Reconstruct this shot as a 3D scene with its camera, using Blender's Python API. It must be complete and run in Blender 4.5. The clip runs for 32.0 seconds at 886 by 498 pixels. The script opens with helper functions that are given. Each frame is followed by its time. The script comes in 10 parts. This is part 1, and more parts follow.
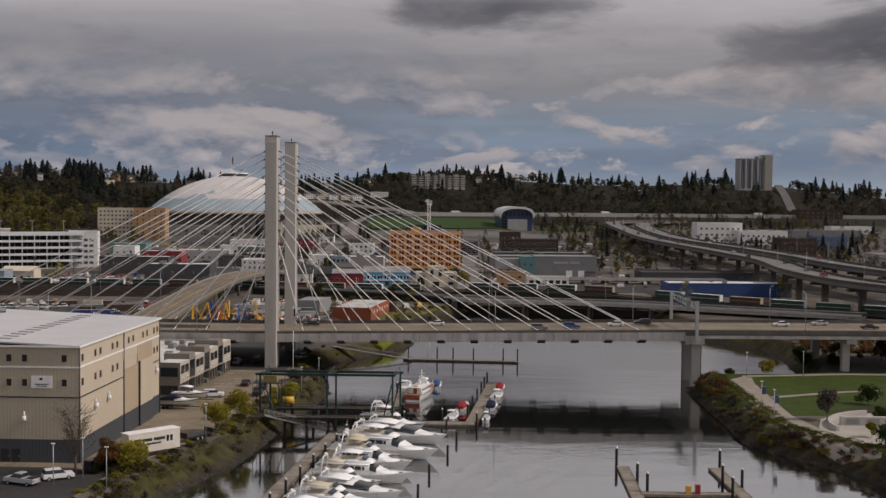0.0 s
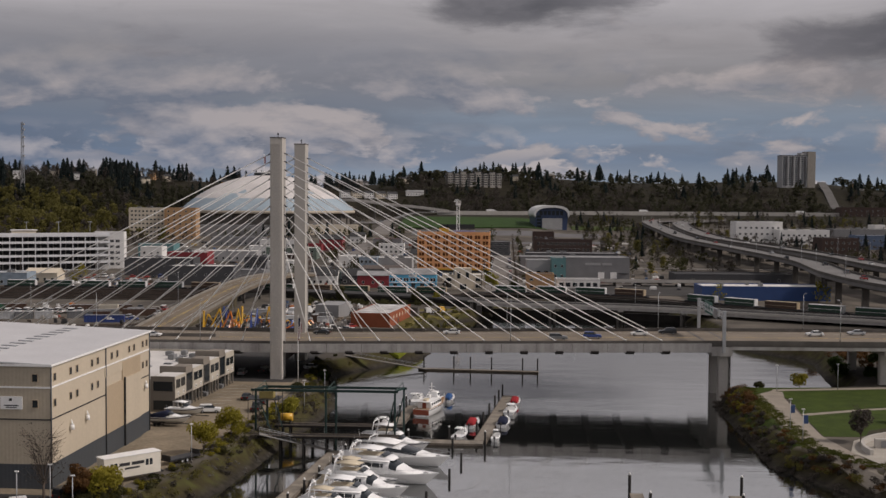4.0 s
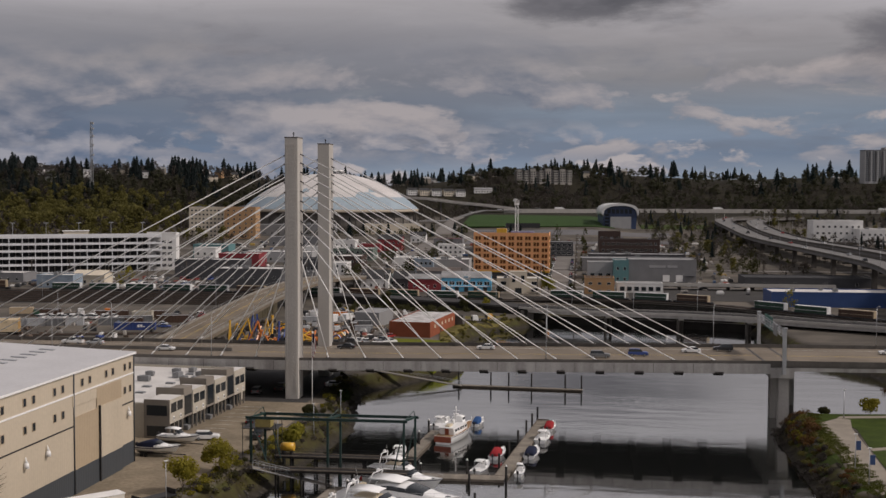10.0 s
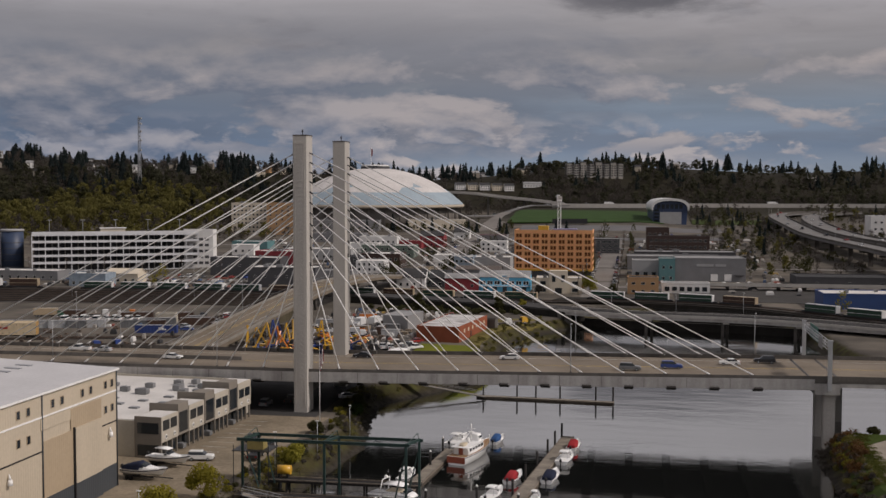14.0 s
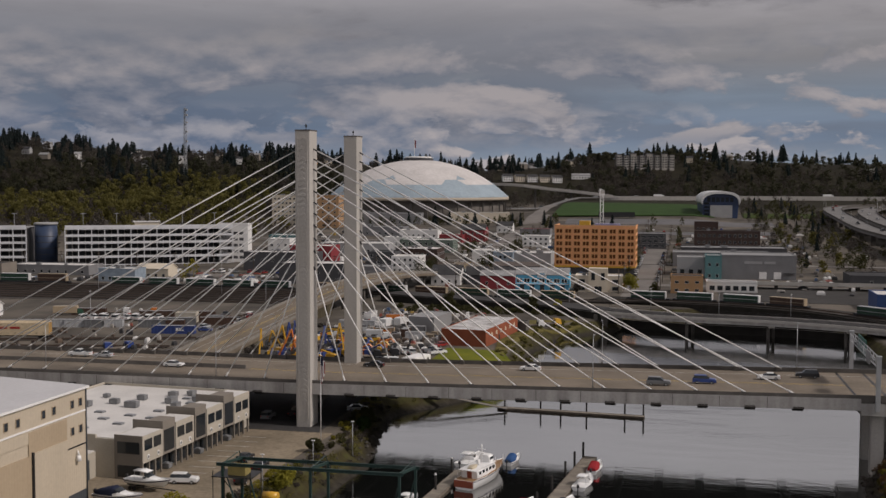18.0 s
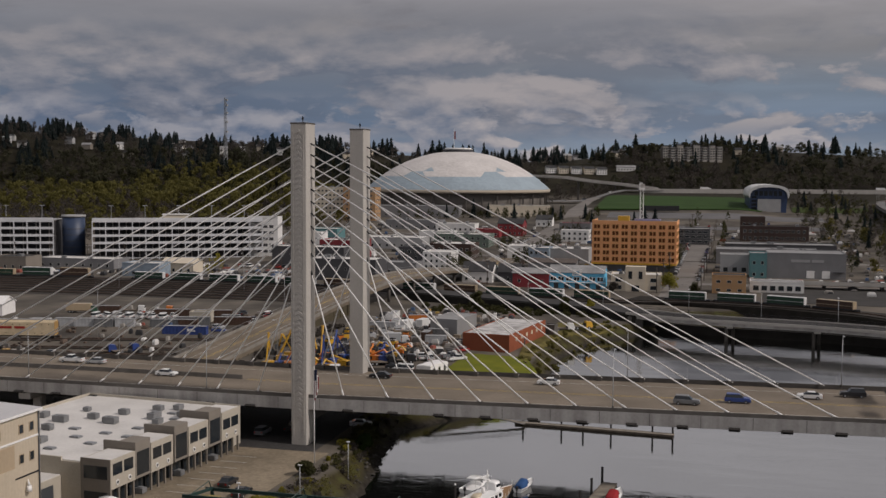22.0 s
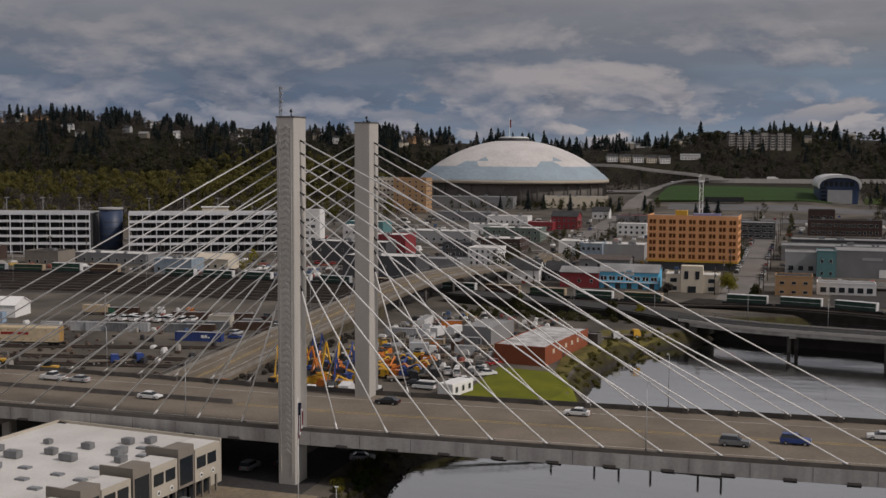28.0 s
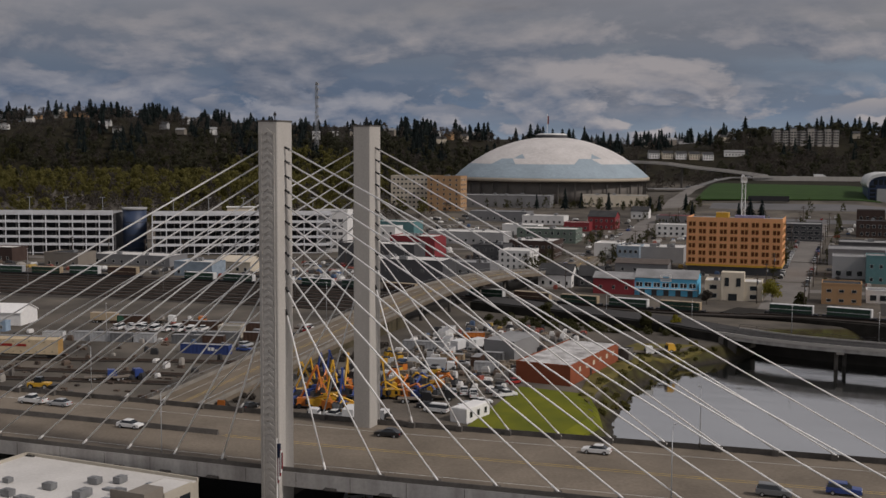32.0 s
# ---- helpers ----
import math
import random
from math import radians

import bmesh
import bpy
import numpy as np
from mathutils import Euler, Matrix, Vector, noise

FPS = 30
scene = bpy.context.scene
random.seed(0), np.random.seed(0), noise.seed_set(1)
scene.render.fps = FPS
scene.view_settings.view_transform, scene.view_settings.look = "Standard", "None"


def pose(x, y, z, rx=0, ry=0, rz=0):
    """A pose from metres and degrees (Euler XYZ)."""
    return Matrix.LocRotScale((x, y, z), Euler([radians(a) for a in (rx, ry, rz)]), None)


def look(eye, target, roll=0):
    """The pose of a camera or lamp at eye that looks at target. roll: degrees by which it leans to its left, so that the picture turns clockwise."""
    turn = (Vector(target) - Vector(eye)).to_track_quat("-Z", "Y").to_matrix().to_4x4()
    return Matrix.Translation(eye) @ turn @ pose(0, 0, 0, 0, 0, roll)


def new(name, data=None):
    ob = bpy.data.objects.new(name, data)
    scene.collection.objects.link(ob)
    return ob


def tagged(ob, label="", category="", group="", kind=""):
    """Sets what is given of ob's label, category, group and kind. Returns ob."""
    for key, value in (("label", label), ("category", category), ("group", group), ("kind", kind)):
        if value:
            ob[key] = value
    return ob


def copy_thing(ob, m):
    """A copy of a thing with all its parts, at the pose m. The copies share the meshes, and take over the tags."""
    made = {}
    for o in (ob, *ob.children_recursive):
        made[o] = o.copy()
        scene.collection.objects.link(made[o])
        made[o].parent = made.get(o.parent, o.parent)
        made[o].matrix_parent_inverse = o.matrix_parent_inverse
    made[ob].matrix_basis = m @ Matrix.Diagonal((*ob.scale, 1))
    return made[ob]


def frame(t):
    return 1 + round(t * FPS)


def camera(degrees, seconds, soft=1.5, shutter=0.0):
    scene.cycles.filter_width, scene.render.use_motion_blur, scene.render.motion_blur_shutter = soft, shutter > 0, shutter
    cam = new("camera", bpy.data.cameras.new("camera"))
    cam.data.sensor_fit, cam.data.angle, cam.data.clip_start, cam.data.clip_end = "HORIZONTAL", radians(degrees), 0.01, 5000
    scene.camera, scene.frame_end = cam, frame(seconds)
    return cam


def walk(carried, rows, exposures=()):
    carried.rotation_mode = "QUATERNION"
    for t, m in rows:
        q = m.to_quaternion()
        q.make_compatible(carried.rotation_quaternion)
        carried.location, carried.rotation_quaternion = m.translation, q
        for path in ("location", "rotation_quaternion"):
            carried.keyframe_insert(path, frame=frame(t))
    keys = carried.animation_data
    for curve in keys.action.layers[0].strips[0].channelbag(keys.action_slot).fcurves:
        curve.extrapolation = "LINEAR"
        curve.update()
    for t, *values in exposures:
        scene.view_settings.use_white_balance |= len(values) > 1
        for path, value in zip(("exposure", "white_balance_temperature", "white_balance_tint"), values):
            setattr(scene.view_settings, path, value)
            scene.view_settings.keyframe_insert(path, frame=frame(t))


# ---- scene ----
cam = camera(42.1, 32.0)
EXPOSURES = [(0, 0.0, 6500, 17), (12, -0.05, 6480, 17), (22, -0.17, 6420, 16), (32, -0.28, 6350, 15)]
PATH = [
    (0, (49.141, -300.774, 47.605), (49.107, -298.776, 47.524), 0.51),
    (1, (50.845, -297.278, 47.937), (50.792, -295.280, 47.854), 0.45),
    (2, (52.597, -293.943, 48.377), (52.525, -291.946, 48.293), 0.40),
    (3, (54.274, -290.497, 48.890), (54.185, -288.501, 48.805), 0.38),
    (6, (59.055, -278.230, 50.245), (58.913, -276.237, 50.155), 0.39),
    (7, (60.654, -274.080, 50.539), (60.490, -272.089, 50.448), 0.38),
    (8, (62.269, -269.899, 50.788), (62.082, -267.909, 50.696), 0.33),
    (9, (63.853, -265.628, 51.042), (63.640, -263.642, 50.949), 0.27),
    (10, (65.376, -261.325, 51.362), (65.138, -259.341, 51.268), 0.22),
    (11, (66.872, -257.050, 51.785), (66.608, -255.070, 51.688), 0.17),
    (12, (68.334, -252.691, 52.256), (68.046, -250.714, 52.156), 0.14),
    (13, (69.740, -248.159, 52.696), (69.431, -246.185, 52.594), 0.11),
    (14, (71.093, -243.473, 53.085), (70.762, -241.504, 52.979), 0.11),
    (17, (74.812, -229.046, 54.364), (74.412, -227.090, 54.245), 0.14),
    (18, (75.932, -224.119, 54.829), (75.511, -222.168, 54.706), 0.17),
    (19, (76.961, -219.081, 55.252), (76.517, -217.135, 55.125), 0.20),
    (20, (77.824, -213.902, 55.612), (77.360, -211.961, 55.481), 0.25),
    (21, (78.472, -208.601, 55.924), (77.988, -206.665, 55.789), 0.30),
    (22, (78.927, -203.259, 56.195), (78.426, -201.328, 56.055), 0.35),
    (23, (79.228, -197.922, 56.419), (78.710, -195.995, 56.276), 0.40),
    (24, (79.422, -192.634, 56.666), (78.889, -190.712, 56.518), 0.43),
    (25, (79.608, -187.508, 57.011), (79.057, -185.591, 56.860), 0.42),
    (28, (80.434, -172.786, 58.381), (79.825, -170.888, 58.218), 0.29),
    (29, (80.352, -167.276, 58.809), (79.724, -165.385, 58.643), 0.24),
    (30, (80.158, -161.636, 59.263), (79.513, -159.751, 59.095), 0.23),
    (31, (80.006, -156.251, 59.794), (79.344, -154.371, 59.625), 0.24),
    (32, (79.755, -151.180, 60.341), (79.076, -149.306, 60.169), 0.28),
]
walk(cam, [(t, look(eye, target, roll)) for t, eye, target, roll in PATH], EXPOSURES)
# ==== body ====
# ---- world, sun ----
SUN_AZ, SUN_EL = radians(7), radians(41)      # azimuth counted from +x towards -y
sun_dir = Vector((math.cos(SUN_AZ) * math.cos(SUN_EL), -math.sin(SUN_AZ) * math.cos(SUN_EL), math.sin(SUN_EL)))

world = bpy.data.worlds.new("sky")
scene.world = world
world.use_nodes = True


def sky_nodes():
    nt = world.node_tree
    nt.nodes.clear()
    N, L = nt.nodes.new, nt.links.new
    out = N("ShaderNodeOutputWorld")
    bg = N("ShaderNodeBackground")
    sky = N("ShaderNodeTexSky")
    sky.sky_type = 'NISHITA'
    sky.sun_disc = False
    sky.sun_elevation = SUN_EL
    sky.sun_rotation = math.atan2(sun_dir.x, sun_dir.y)
    sky.air_density, sky.dust_density, sky.ozone_density = 1.0, 1.5, 1.0
    tc = N("ShaderNodeTexCoord")
    sep = N("ShaderNodeSeparateXYZ")
    L(tc.outputs["Generated"], sep.inputs[0])

    def m(op, a, b=None, c=None, clamp=False):
        n = N("ShaderNodeMath")
        n.operation = op
        n.use_clamp = clamp
        for k, v in enumerate((a, b, c)):
            if v is None:
                continue
            if isinstance(v, (int, float)):
                n.inputs[k].default_value = v
            else:
                L(v, n.inputs[k])
        return n.outputs[0]

    def ramp(v, stops, ease=False):
        r = N("ShaderNodeValToRGB")
        r.color_ramp.interpolation = 'EASE' if ease else 'LINEAR'
        while len(r.color_ramp.elements) < len(stops):
            r.color_ramp.elements.new(0.5)
        for e, (p, c) in zip(r.color_ramp.elements, stops):
            e.position, e.color = p, (*c, 1) if isinstance(c, tuple) else (c, c, c, 1)
        L(v, r.inputs[0])
        return r.outputs[0]

    def mix(f, a, b, kind='MIX'):
        n = N("ShaderNodeMix")
        n.data_type, n.blend_type = 'RGBA', kind
        for k, v in ((0, f), (6, a), (7, b)):
            if isinstance(v, (int, float)):
                n.inputs[k].default_value = v
            elif isinstance(v, tuple):
                n.inputs[k].default_value = (*v, 1)
            else:
                L(v, n.inputs[k])
        return n.outputs[2]

    def tex(scale, detail, rough, loc, dist=0.0):
        mp = N("ShaderNodeMapping")
        mp.inputs["Location"].default_value = loc
        mp.inputs["Scale"].default_value = scale
        L(tc.outputs["Generated"], mp.inputs[0])
        n = N("ShaderNodeTexNoise")
        n.inputs["Scale"].default_value, n.inputs["Detail"].default_value = 1.0, detail
        n.inputs["Roughness"].default_value, n.inputs["Distortion"].default_value = rough, dist
        L(mp.outputs[0], n.inputs["Vector"])
        return n.outputs[0]

    def spot(az, el, wide, tall):
        """A soft oval about one direction, for a single large cloud."""
        d = (math.sin(radians(az)), math.cos(radians(az)), math.sin(radians(el)))
        sb = N("ShaderNodeVectorMath")
        sb.operation = 'SUBTRACT'
        L(tc.outputs["Generated"], sb.inputs[0])
        sb.inputs[1].default_value = d
        ml = N("ShaderNodeVectorMath")
        ml.operation = 'MULTIPLY'
        L(sb.outputs[0], ml.inputs[0])
        ml.inputs[1].default_value = (1 / wide, 0.3 / wide, 1 / tall)
        ln = N("ShaderNodeVectorMath")
        ln.operation = 'LENGTH'
        L(ml.outputs[0], ln.inputs[0])
        return m('SUBTRACT', 1.0, ln.outputs["Value"], clamp=True)

    z = sep.outputs[2]
    side = sep.outputs[0]
    # pale overcast overhead, a warm grey sheet lower down, blue-grey gaps above the horizon
    sheet_c = ramp(z, [(0.0, (2.9, 3.2, 3.55)), (0.014, (2.35, 2.95, 3.6)), (0.035, (1.45, 2.05, 2.9)), (0.07, (1.7, 2.15, 2.7)), (0.1, (2.2, 2.14, 2.16)), (0.135, (3.0, 2.83, 2.76)), (0.19, (4.7, 4.55, 4.45)), (0.235, (6.0, 5.85, 5.75)), (0.34, (5.4, 5.25, 5.15)), (0.6, (3.6, 3.5, 3.42))])
    base = mix(0.1, sheet_c, sky.outputs[0])
    streak = tex((4.0, 4.0, 26.0), 7, 0.6, (1.3, 4.1, 0.2), 0.5)
    base = mix(0.32, base, ramp(streak, [(0.3, 0.65), (0.7, 1.35)]), 'MULTIPLY')
    # a grey layer that closes the gaps to the west
    veil = tex((6.0, 6.0, 22.0), 7, 0.55, (2.6, 9.3, 4.4), 0.3)
    veil = ramp(m('MULTIPLY_ADD', side, -0.35, veil), [(0.44, 0.0), (0.6, 1.0)], True)
    base = mix(m('MULTIPLY', veil, ramp(z, [(0.012, 0.0), (0.05, 0.6), (0.12, 0.45), (0.16, 0.0)])), base, (1.45, 1.68, 2.05))
    # two ranks of heaped clouds: cream tops, blue-grey flat undersides
    def heaps(under, sc, loc, lo, hi, band, top, foot, shift, lean=-0.15):
        n1 = tex(sc, 9, 0.55, loc, 0.2)
        n2 = tex(sc, 9, 0.55, (loc[0], loc[1], loc[2] + shift), 0.2)
        dens = m('MULTIPLY_ADD', side, lean, n1)
        cover = m('MULTIPLY', ramp(dens, [(lo, 0.0), (hi, 1.0)]), ramp(z, band))
        lit = m('MULTIPLY_ADD', m('SUBTRACT', n1, n2), 4.2, 0.42, clamp=True)
        return mix(m('MULTIPLY', cover, 0.92), under, mix(lit, foot, top))
    c1 = heaps(base, (9.5, 9.5, 24.0), (5.2, 1.7, 3.3), 0.475, 0.525, [(0.02, 0.0), (0.045, 1.0), (0.09, 0.85), (0.13, 0.0)], (4.1, 3.8, 3.65), (1.5, 1.75, 2.15), 0.3)
    c1 = heaps(c1, (17.0, 17.0, 40.0), (1.9, 6.6, 7.1), 0.5, 0.545, [(0.0, 0.8), (0.02, 1.0), (0.045, 0.8), (0.065, 0.0)], (4.5, 4.2, 4.05), (1.6, 1.98, 2.55), 0.33, -0.18)
    # a cream bank under the dark cloud to the north-east
    bank_n = tex((12.0, 12.0, 34.0), 9, 0.58, (3.1, 7.7, 2.4), 0.3)
    bank_c = ramp(m('ADD', m('MULTIPLY', spot(19.0, 5.6, 0.2, 0.032), 0.9), m('MULTIPLY_ADD', bank_n, 1.6, -0.95)), [(0.1, 0.0), (0.34, 1.0)])
    c1 = mix(m('MULTIPLY', bank_c, 0.8), c1, mix(ramp(bank_n, [(0.4, 0.0), (0.62, 1.0)]), (2.2, 2.15, 2.2), (3.9, 3.6, 3.45)))
    # the dark undersides high in the view
    wisp = tex((8.0, 8.0, 23.0), 10, 0.6, (8.4, 2.2, 6.1), 0.3)
    big = m('MAXIMUM', spot(0.8, 9.6, 0.14, 0.035), spot(20.5, 7.6, 0.19, 0.055))
    big = m('ADD', m('MULTIPLY', big, 1.1), m('MULTIPLY_ADD', wisp, 2.2, -1.25))
    dark = ramp(big, [(-0.0, 0.0), (0.62, 1.0)], True)
    dark = m('MULTIPLY', dark, ramp(z, [(0.075, 0.0), (0.12, 0.9), (0.168, 0.9), (0.205, 0.0)]))
    c2 = mix(dark, c1, mix(ramp(wisp, [(0.4, 0.0), (0.65, 1.0)]), (0.66, 0.70, 0.80), (1.55, 1.55, 1.66)))
    # slate-blue cloud low in the west
    west = m('MULTIPLY', ramp(m('MULTIPLY', side, -1.0), [(0.2, 0.0), (0.42, 1.0)]), ramp(z, [(0.0, 1.0), (0.055, 1.0), (0.09, 0.0)]))
    c2 = mix(west, c2, (0.74, 0.81, 0.9), 'MULTIPLY')
    L(c2, bg.inputs[0])
    bg.inputs[1].default_value = 0.1
    L(bg.outputs[0], out.inputs[0])


sky_nodes()
sun_data = bpy.data.lights.new("sun", 'SUN')
sun_data.energy, sun_data.angle, sun_data.color = 2.45, radians(6), (1.0, 0.93, 0.83)
sun_lamp = new("sun", sun_data)
sun_lamp.matrix_world = look(sun_dir * 100, (0, 0, 0))


# ---- materials ----
MATS = {}


def mat(name, col, rough=0.8, metal=0.0, var=0.25, scale=0.6, fine=8.0, bump=0.15, bump_d=0.02, rnd=0.0, col2=None, streak=0.0, spec=0.5):
    """A surface with grain at two scales, by world position; rnd shifts it from piece to piece."""
    if name in MATS:
        return MATS[name]
    m = bpy.data.materials.new(name)
    m.use_nodes = True
    nt = m.node_tree
    N, L = nt.nodes.new, nt.links.new
    bs = nt.nodes["Principled BSDF"]
    bs.inputs["Roughness"].default_value, bs.inputs["Metallic"].default_value = rough, metal
    bs.inputs["Specular IOR Level"].default_value = spec if rough < 0.8 else 0.15
    geo = N("ShaderNodeNewGeometry")
    big, small = N("ShaderNodeTexNoise"), N("ShaderNodeTexNoise")
    for n, s, d in ((big, scale, 5), (small, fine, 4)):
        n.inputs["Scale"].default_value, n.inputs["Detail"].default_value = s, d
        L(geo.outputs["Position"], n.inputs["Vector"])
    if streak:
        mp = N("ShaderNodeMapping")
        mp.inputs["Scale"].default_value = (1, 1, streak)
        L(geo.outputs["Position"], mp.inputs[0])
        L(mp.outputs[0], big.inputs["Vector"])
    r = N("ShaderNodeValToRGB")
    c2 = col2 or tuple(c * (1 - var) for c in col)
    r.color_ramp.elements[0].position, r.color_ramp.elements[0].color = 0.32, (*c2, 1)
    r.color_ramp.elements[1].position, r.color_ramp.elements[1].color = 0.68, (*col, 1)
    L(big.outputs[0], r.inputs[0])
    mx = N("ShaderNodeMix")
    mx.data_type, mx.blend_type = 'RGBA', 'OVERLAY'
    mx.inputs[0].default_value = min(1.0, var * 1.2)
    L(r.outputs[0], mx.inputs[6])
    L(small.outputs[0], mx.inputs[7])
    last = mx.outputs[2]
    if rnd:
        oi = N("ShaderNodeObjectInfo")
        mr = N("ShaderNodeMapRange")
        mr.inputs[3].default_value, mr.inputs[4].default_value = 1 - rnd, 1 + rnd
        L(oi.outputs["Random"], mr.inputs[0])
        mv = N("ShaderNodeVectorMath")
        mv.operation = 'SCALE'
        L(last, mv.inputs[0])
        L(mr.outputs[0], mv.inputs["Scale"])
        last = mv.outputs[0]
    L(last, bs.inputs["Base Color"])
    if bump:
        b = N("ShaderNodeBump")
        b.inputs["Strength"].default_value, b.inputs["Distance"].default_value = bump, bump_d
        L(small.outputs[0], b.inputs["Height"])
        L(b.outputs[0], bs.inputs["Normal"])
    MATS[name] = m
    return m


def water_mat():
    m = bpy.data.materials.new("water")
    m.use_nodes = True
    nt = m.node_tree
    N, L = nt.nodes.new, nt.links.new
    bs = nt.nodes["Principled BSDF"]
    bs.inputs["Base Color"].default_value = (0.008, 0.009, 0.0085, 1)
    bs.inputs["Roughness"].default_value, bs.inputs["IOR"].default_value = 0.08, 1.333
    geo = N("ShaderNodeNewGeometry")
    mp = N("ShaderNodeMapping")
    mp.inputs["Scale"].default_value = (0.35, 1.0, 1.0)
    L(geo.outputs["Position"], mp.inputs[0])
    n1, n2, n3 = N("ShaderNodeTexNoise"), N("ShaderNodeTexNoise"), N("ShaderNodeTexNoise")
    for n, s, d in ((n1, 0.9, 3), (n2, 0.16, 2), (n3, 0.03, 2)):
        n.inputs["Scale"].default_value, n.inputs["Detail"].default_value = s, d
        L(mp.outputs[0], n.inputs["Vector"])
    mu = N("ShaderNodeMath")
    mu.operation = 'MULTIPLY'
    L(n1.outputs[0], mu.inputs[0])
    r = N("ShaderNodeValToRGB")
    r.color_ramp.elements[0].position, r.color_ramp.elements[1].position = 0.45, 0.62
    L(n3.outputs[0], r.inputs[0])
    L(r.outputs[0], mu.inputs[1])
    ad = N("ShaderNodeMath")
    ad.operation = 'MULTIPLY_ADD'
    L(n2.outputs[0], ad.inputs[0])
    ad.inputs[1].default_value = 1.2
    L(mu.outputs[0], ad.inputs[2])
    b = N("ShaderNodeBump")
    b.inputs["Strength"].default_value, b.inputs["Distance"].default_value = 0.5, 0.07
    L(ad.outputs[0], b.inputs["Height"])
    L(b.outputs[0], bs.inputs["Normal"])
    # an added gloss layer with high IOR brightens the reflection beyond clean water
    gl, mx = N("ShaderNodeBsdfGlossy"), N("ShaderNodeMixShader")
    gl.inputs["Color"].default_value, gl.inputs["Roughness"].default_value = (0.94, 0.94, 0.93, 1), 0.06
    L(b.outputs[0], gl.inputs["Normal"])
    fr = N("ShaderNodeFresnel")
    fr.inputs["IOR"].default_value = 3.5
    L(fr.outputs[0], mx.inputs[0])
    L(bs.outputs[0], mx.inputs[1])
    L(gl.outputs[0], mx.inputs[2])
    L(mx.outputs[0], nt.nodes["Material Output"].inputs[0])
    return m


def glass_mat(name, col=(0.02, 0.025, 0.03), rough=0.08):
    m = mat(name, col, rough, 0.0, 0.1, 0.2, 1.0, 0.0)
    return m


M_conc = mat("bridge_concrete", (0.47, 0.445, 0.41), 0.85, 0, 0.14, 0.25, 3.0, 0.2, streak=0.25)
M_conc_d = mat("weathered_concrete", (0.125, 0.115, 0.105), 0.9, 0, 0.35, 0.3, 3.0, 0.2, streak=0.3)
M_road = mat("concrete_road", (0.22, 0.185, 0.145), 0.9, 0, 0.3, 0.1, 2.0, 0.1, streak=1.0)
M_girder = mat("girder_concrete", (0.44, 0.425, 0.405), 0.88, 0, 0.16, 0.5, 2.0, 0.1, streak=0.12, col2=(0.29, 0.275, 0.26))
# near-black concrete: the shade below the bridges is put into this colour
M_shade = mat("shade_dark_concrete", (0.045, 0.042, 0.04), 0.95, 0, 0.3, 0.3)
M_asph = mat("asphalt", (0.06, 0.058, 0.057), 0.92, 0, 0.35, 0.06, 1.5, 0.1)
M_cable = mat("white_cable_sheath", (0.78, 0.77, 0.75), 0.45, 0, 0.08, 0.3, 2.0, 0.0)
M_steel = mat("grey_steel", (0.30, 0.31, 0.32), 0.5, 0.6, 0.15)
M_pole = mat("galvanised_pole", (0.45, 0.46, 0.47), 0.5, 0.5, 0.1)
M_dark = mat("dark_metal", (0.03, 0.03, 0.032), 0.5, 0.3, 0.2)
M_white = mat("white_paint", (0.82, 0.81, 0.79), 0.5, 0, 0.1, 0.8, 5.0, 0.05)
M_roofw = mat("white_membrane_roof", (0.64, 0.62, 0.59), 0.7, 0, 0.16, 0.15, 2.0, 0.1)
M_glass = glass_mat("dark_glass")
M_black = mat("black_rubber", (0.02, 0.02, 0.02), 0.8, 0, 0.2)
M_yellow = mat("yellow_road_paint", (0.55, 0.38, 0.08), 0.7, 0, 0.3)
M_line = mat("white_road_paint", (0.6, 0.6, 0.58), 0.7, 0, 0.3, 1.0)
M_wood = mat("weathered_timber", (0.20, 0.17, 0.14), 0.85, 0, 0.35, 1.0, 6.0, 0.3, rnd=0.2)


# ---- helpers of the scene ----
def thing(name, label="", category="", group="", kind="", at=None):
    ob = new(name)
    ob.empty_display_size = 0.5
    if at is not None:
        ob.matrix_world = at if isinstance(at, Matrix) else Matrix.Translation(at)
    return tagged(ob, label, category, group, kind)


def mesh_of(name, bm, material):
    me = bpy.data.meshes.new(name)
    bm.to_mesh(me)
    bm.free()
    for mm in (material if isinstance(material, (list, tuple)) else [material]):
        me.materials.append(mm)
    return me


def part(name, bm, material, parent=None, label="", at=None, kind="", smooth=False):
    """Links a bmesh (or a ready mesh) as one mesh object under a thing or a part."""
    me = bm if isinstance(bm, bpy.types.Mesh) else mesh_of(name, bm, material)
    if smooth:
        me.shade_smooth()
    ob = new(name, me)
    if parent is not None:
        ob.parent = parent
    if at is not None:
        ob.matrix_basis = at if isinstance(at, Matrix) else Matrix.Translation(at)
    if label:
        ob["label"] = label
    if kind:
        ob["kind"] = kind
    return ob


def box(bm, x0, x1, y0, y1, z0, z1, m=None, mi=0):
    vs = [bm.verts.new((x, y, z)) for x in (x0, x1) for y in (y0, y1) for z in (z0, z1)]
    if m is not None:
        for v in vs:
            v.co = m @ v.co
    for f in ((0, 1, 3, 2), (4, 6, 7, 5), (0, 4, 5, 1), (2, 3, 7, 6), (0, 2, 6, 4), (1, 5, 7, 3)):
        bm.faces.new([vs[k] for k in f]).material_index = mi
    return vs


def boxes(*rows, m=None):
    bm = bmesh.new()
    for r in rows:
        box(bm, *r, m=m)
    return bm


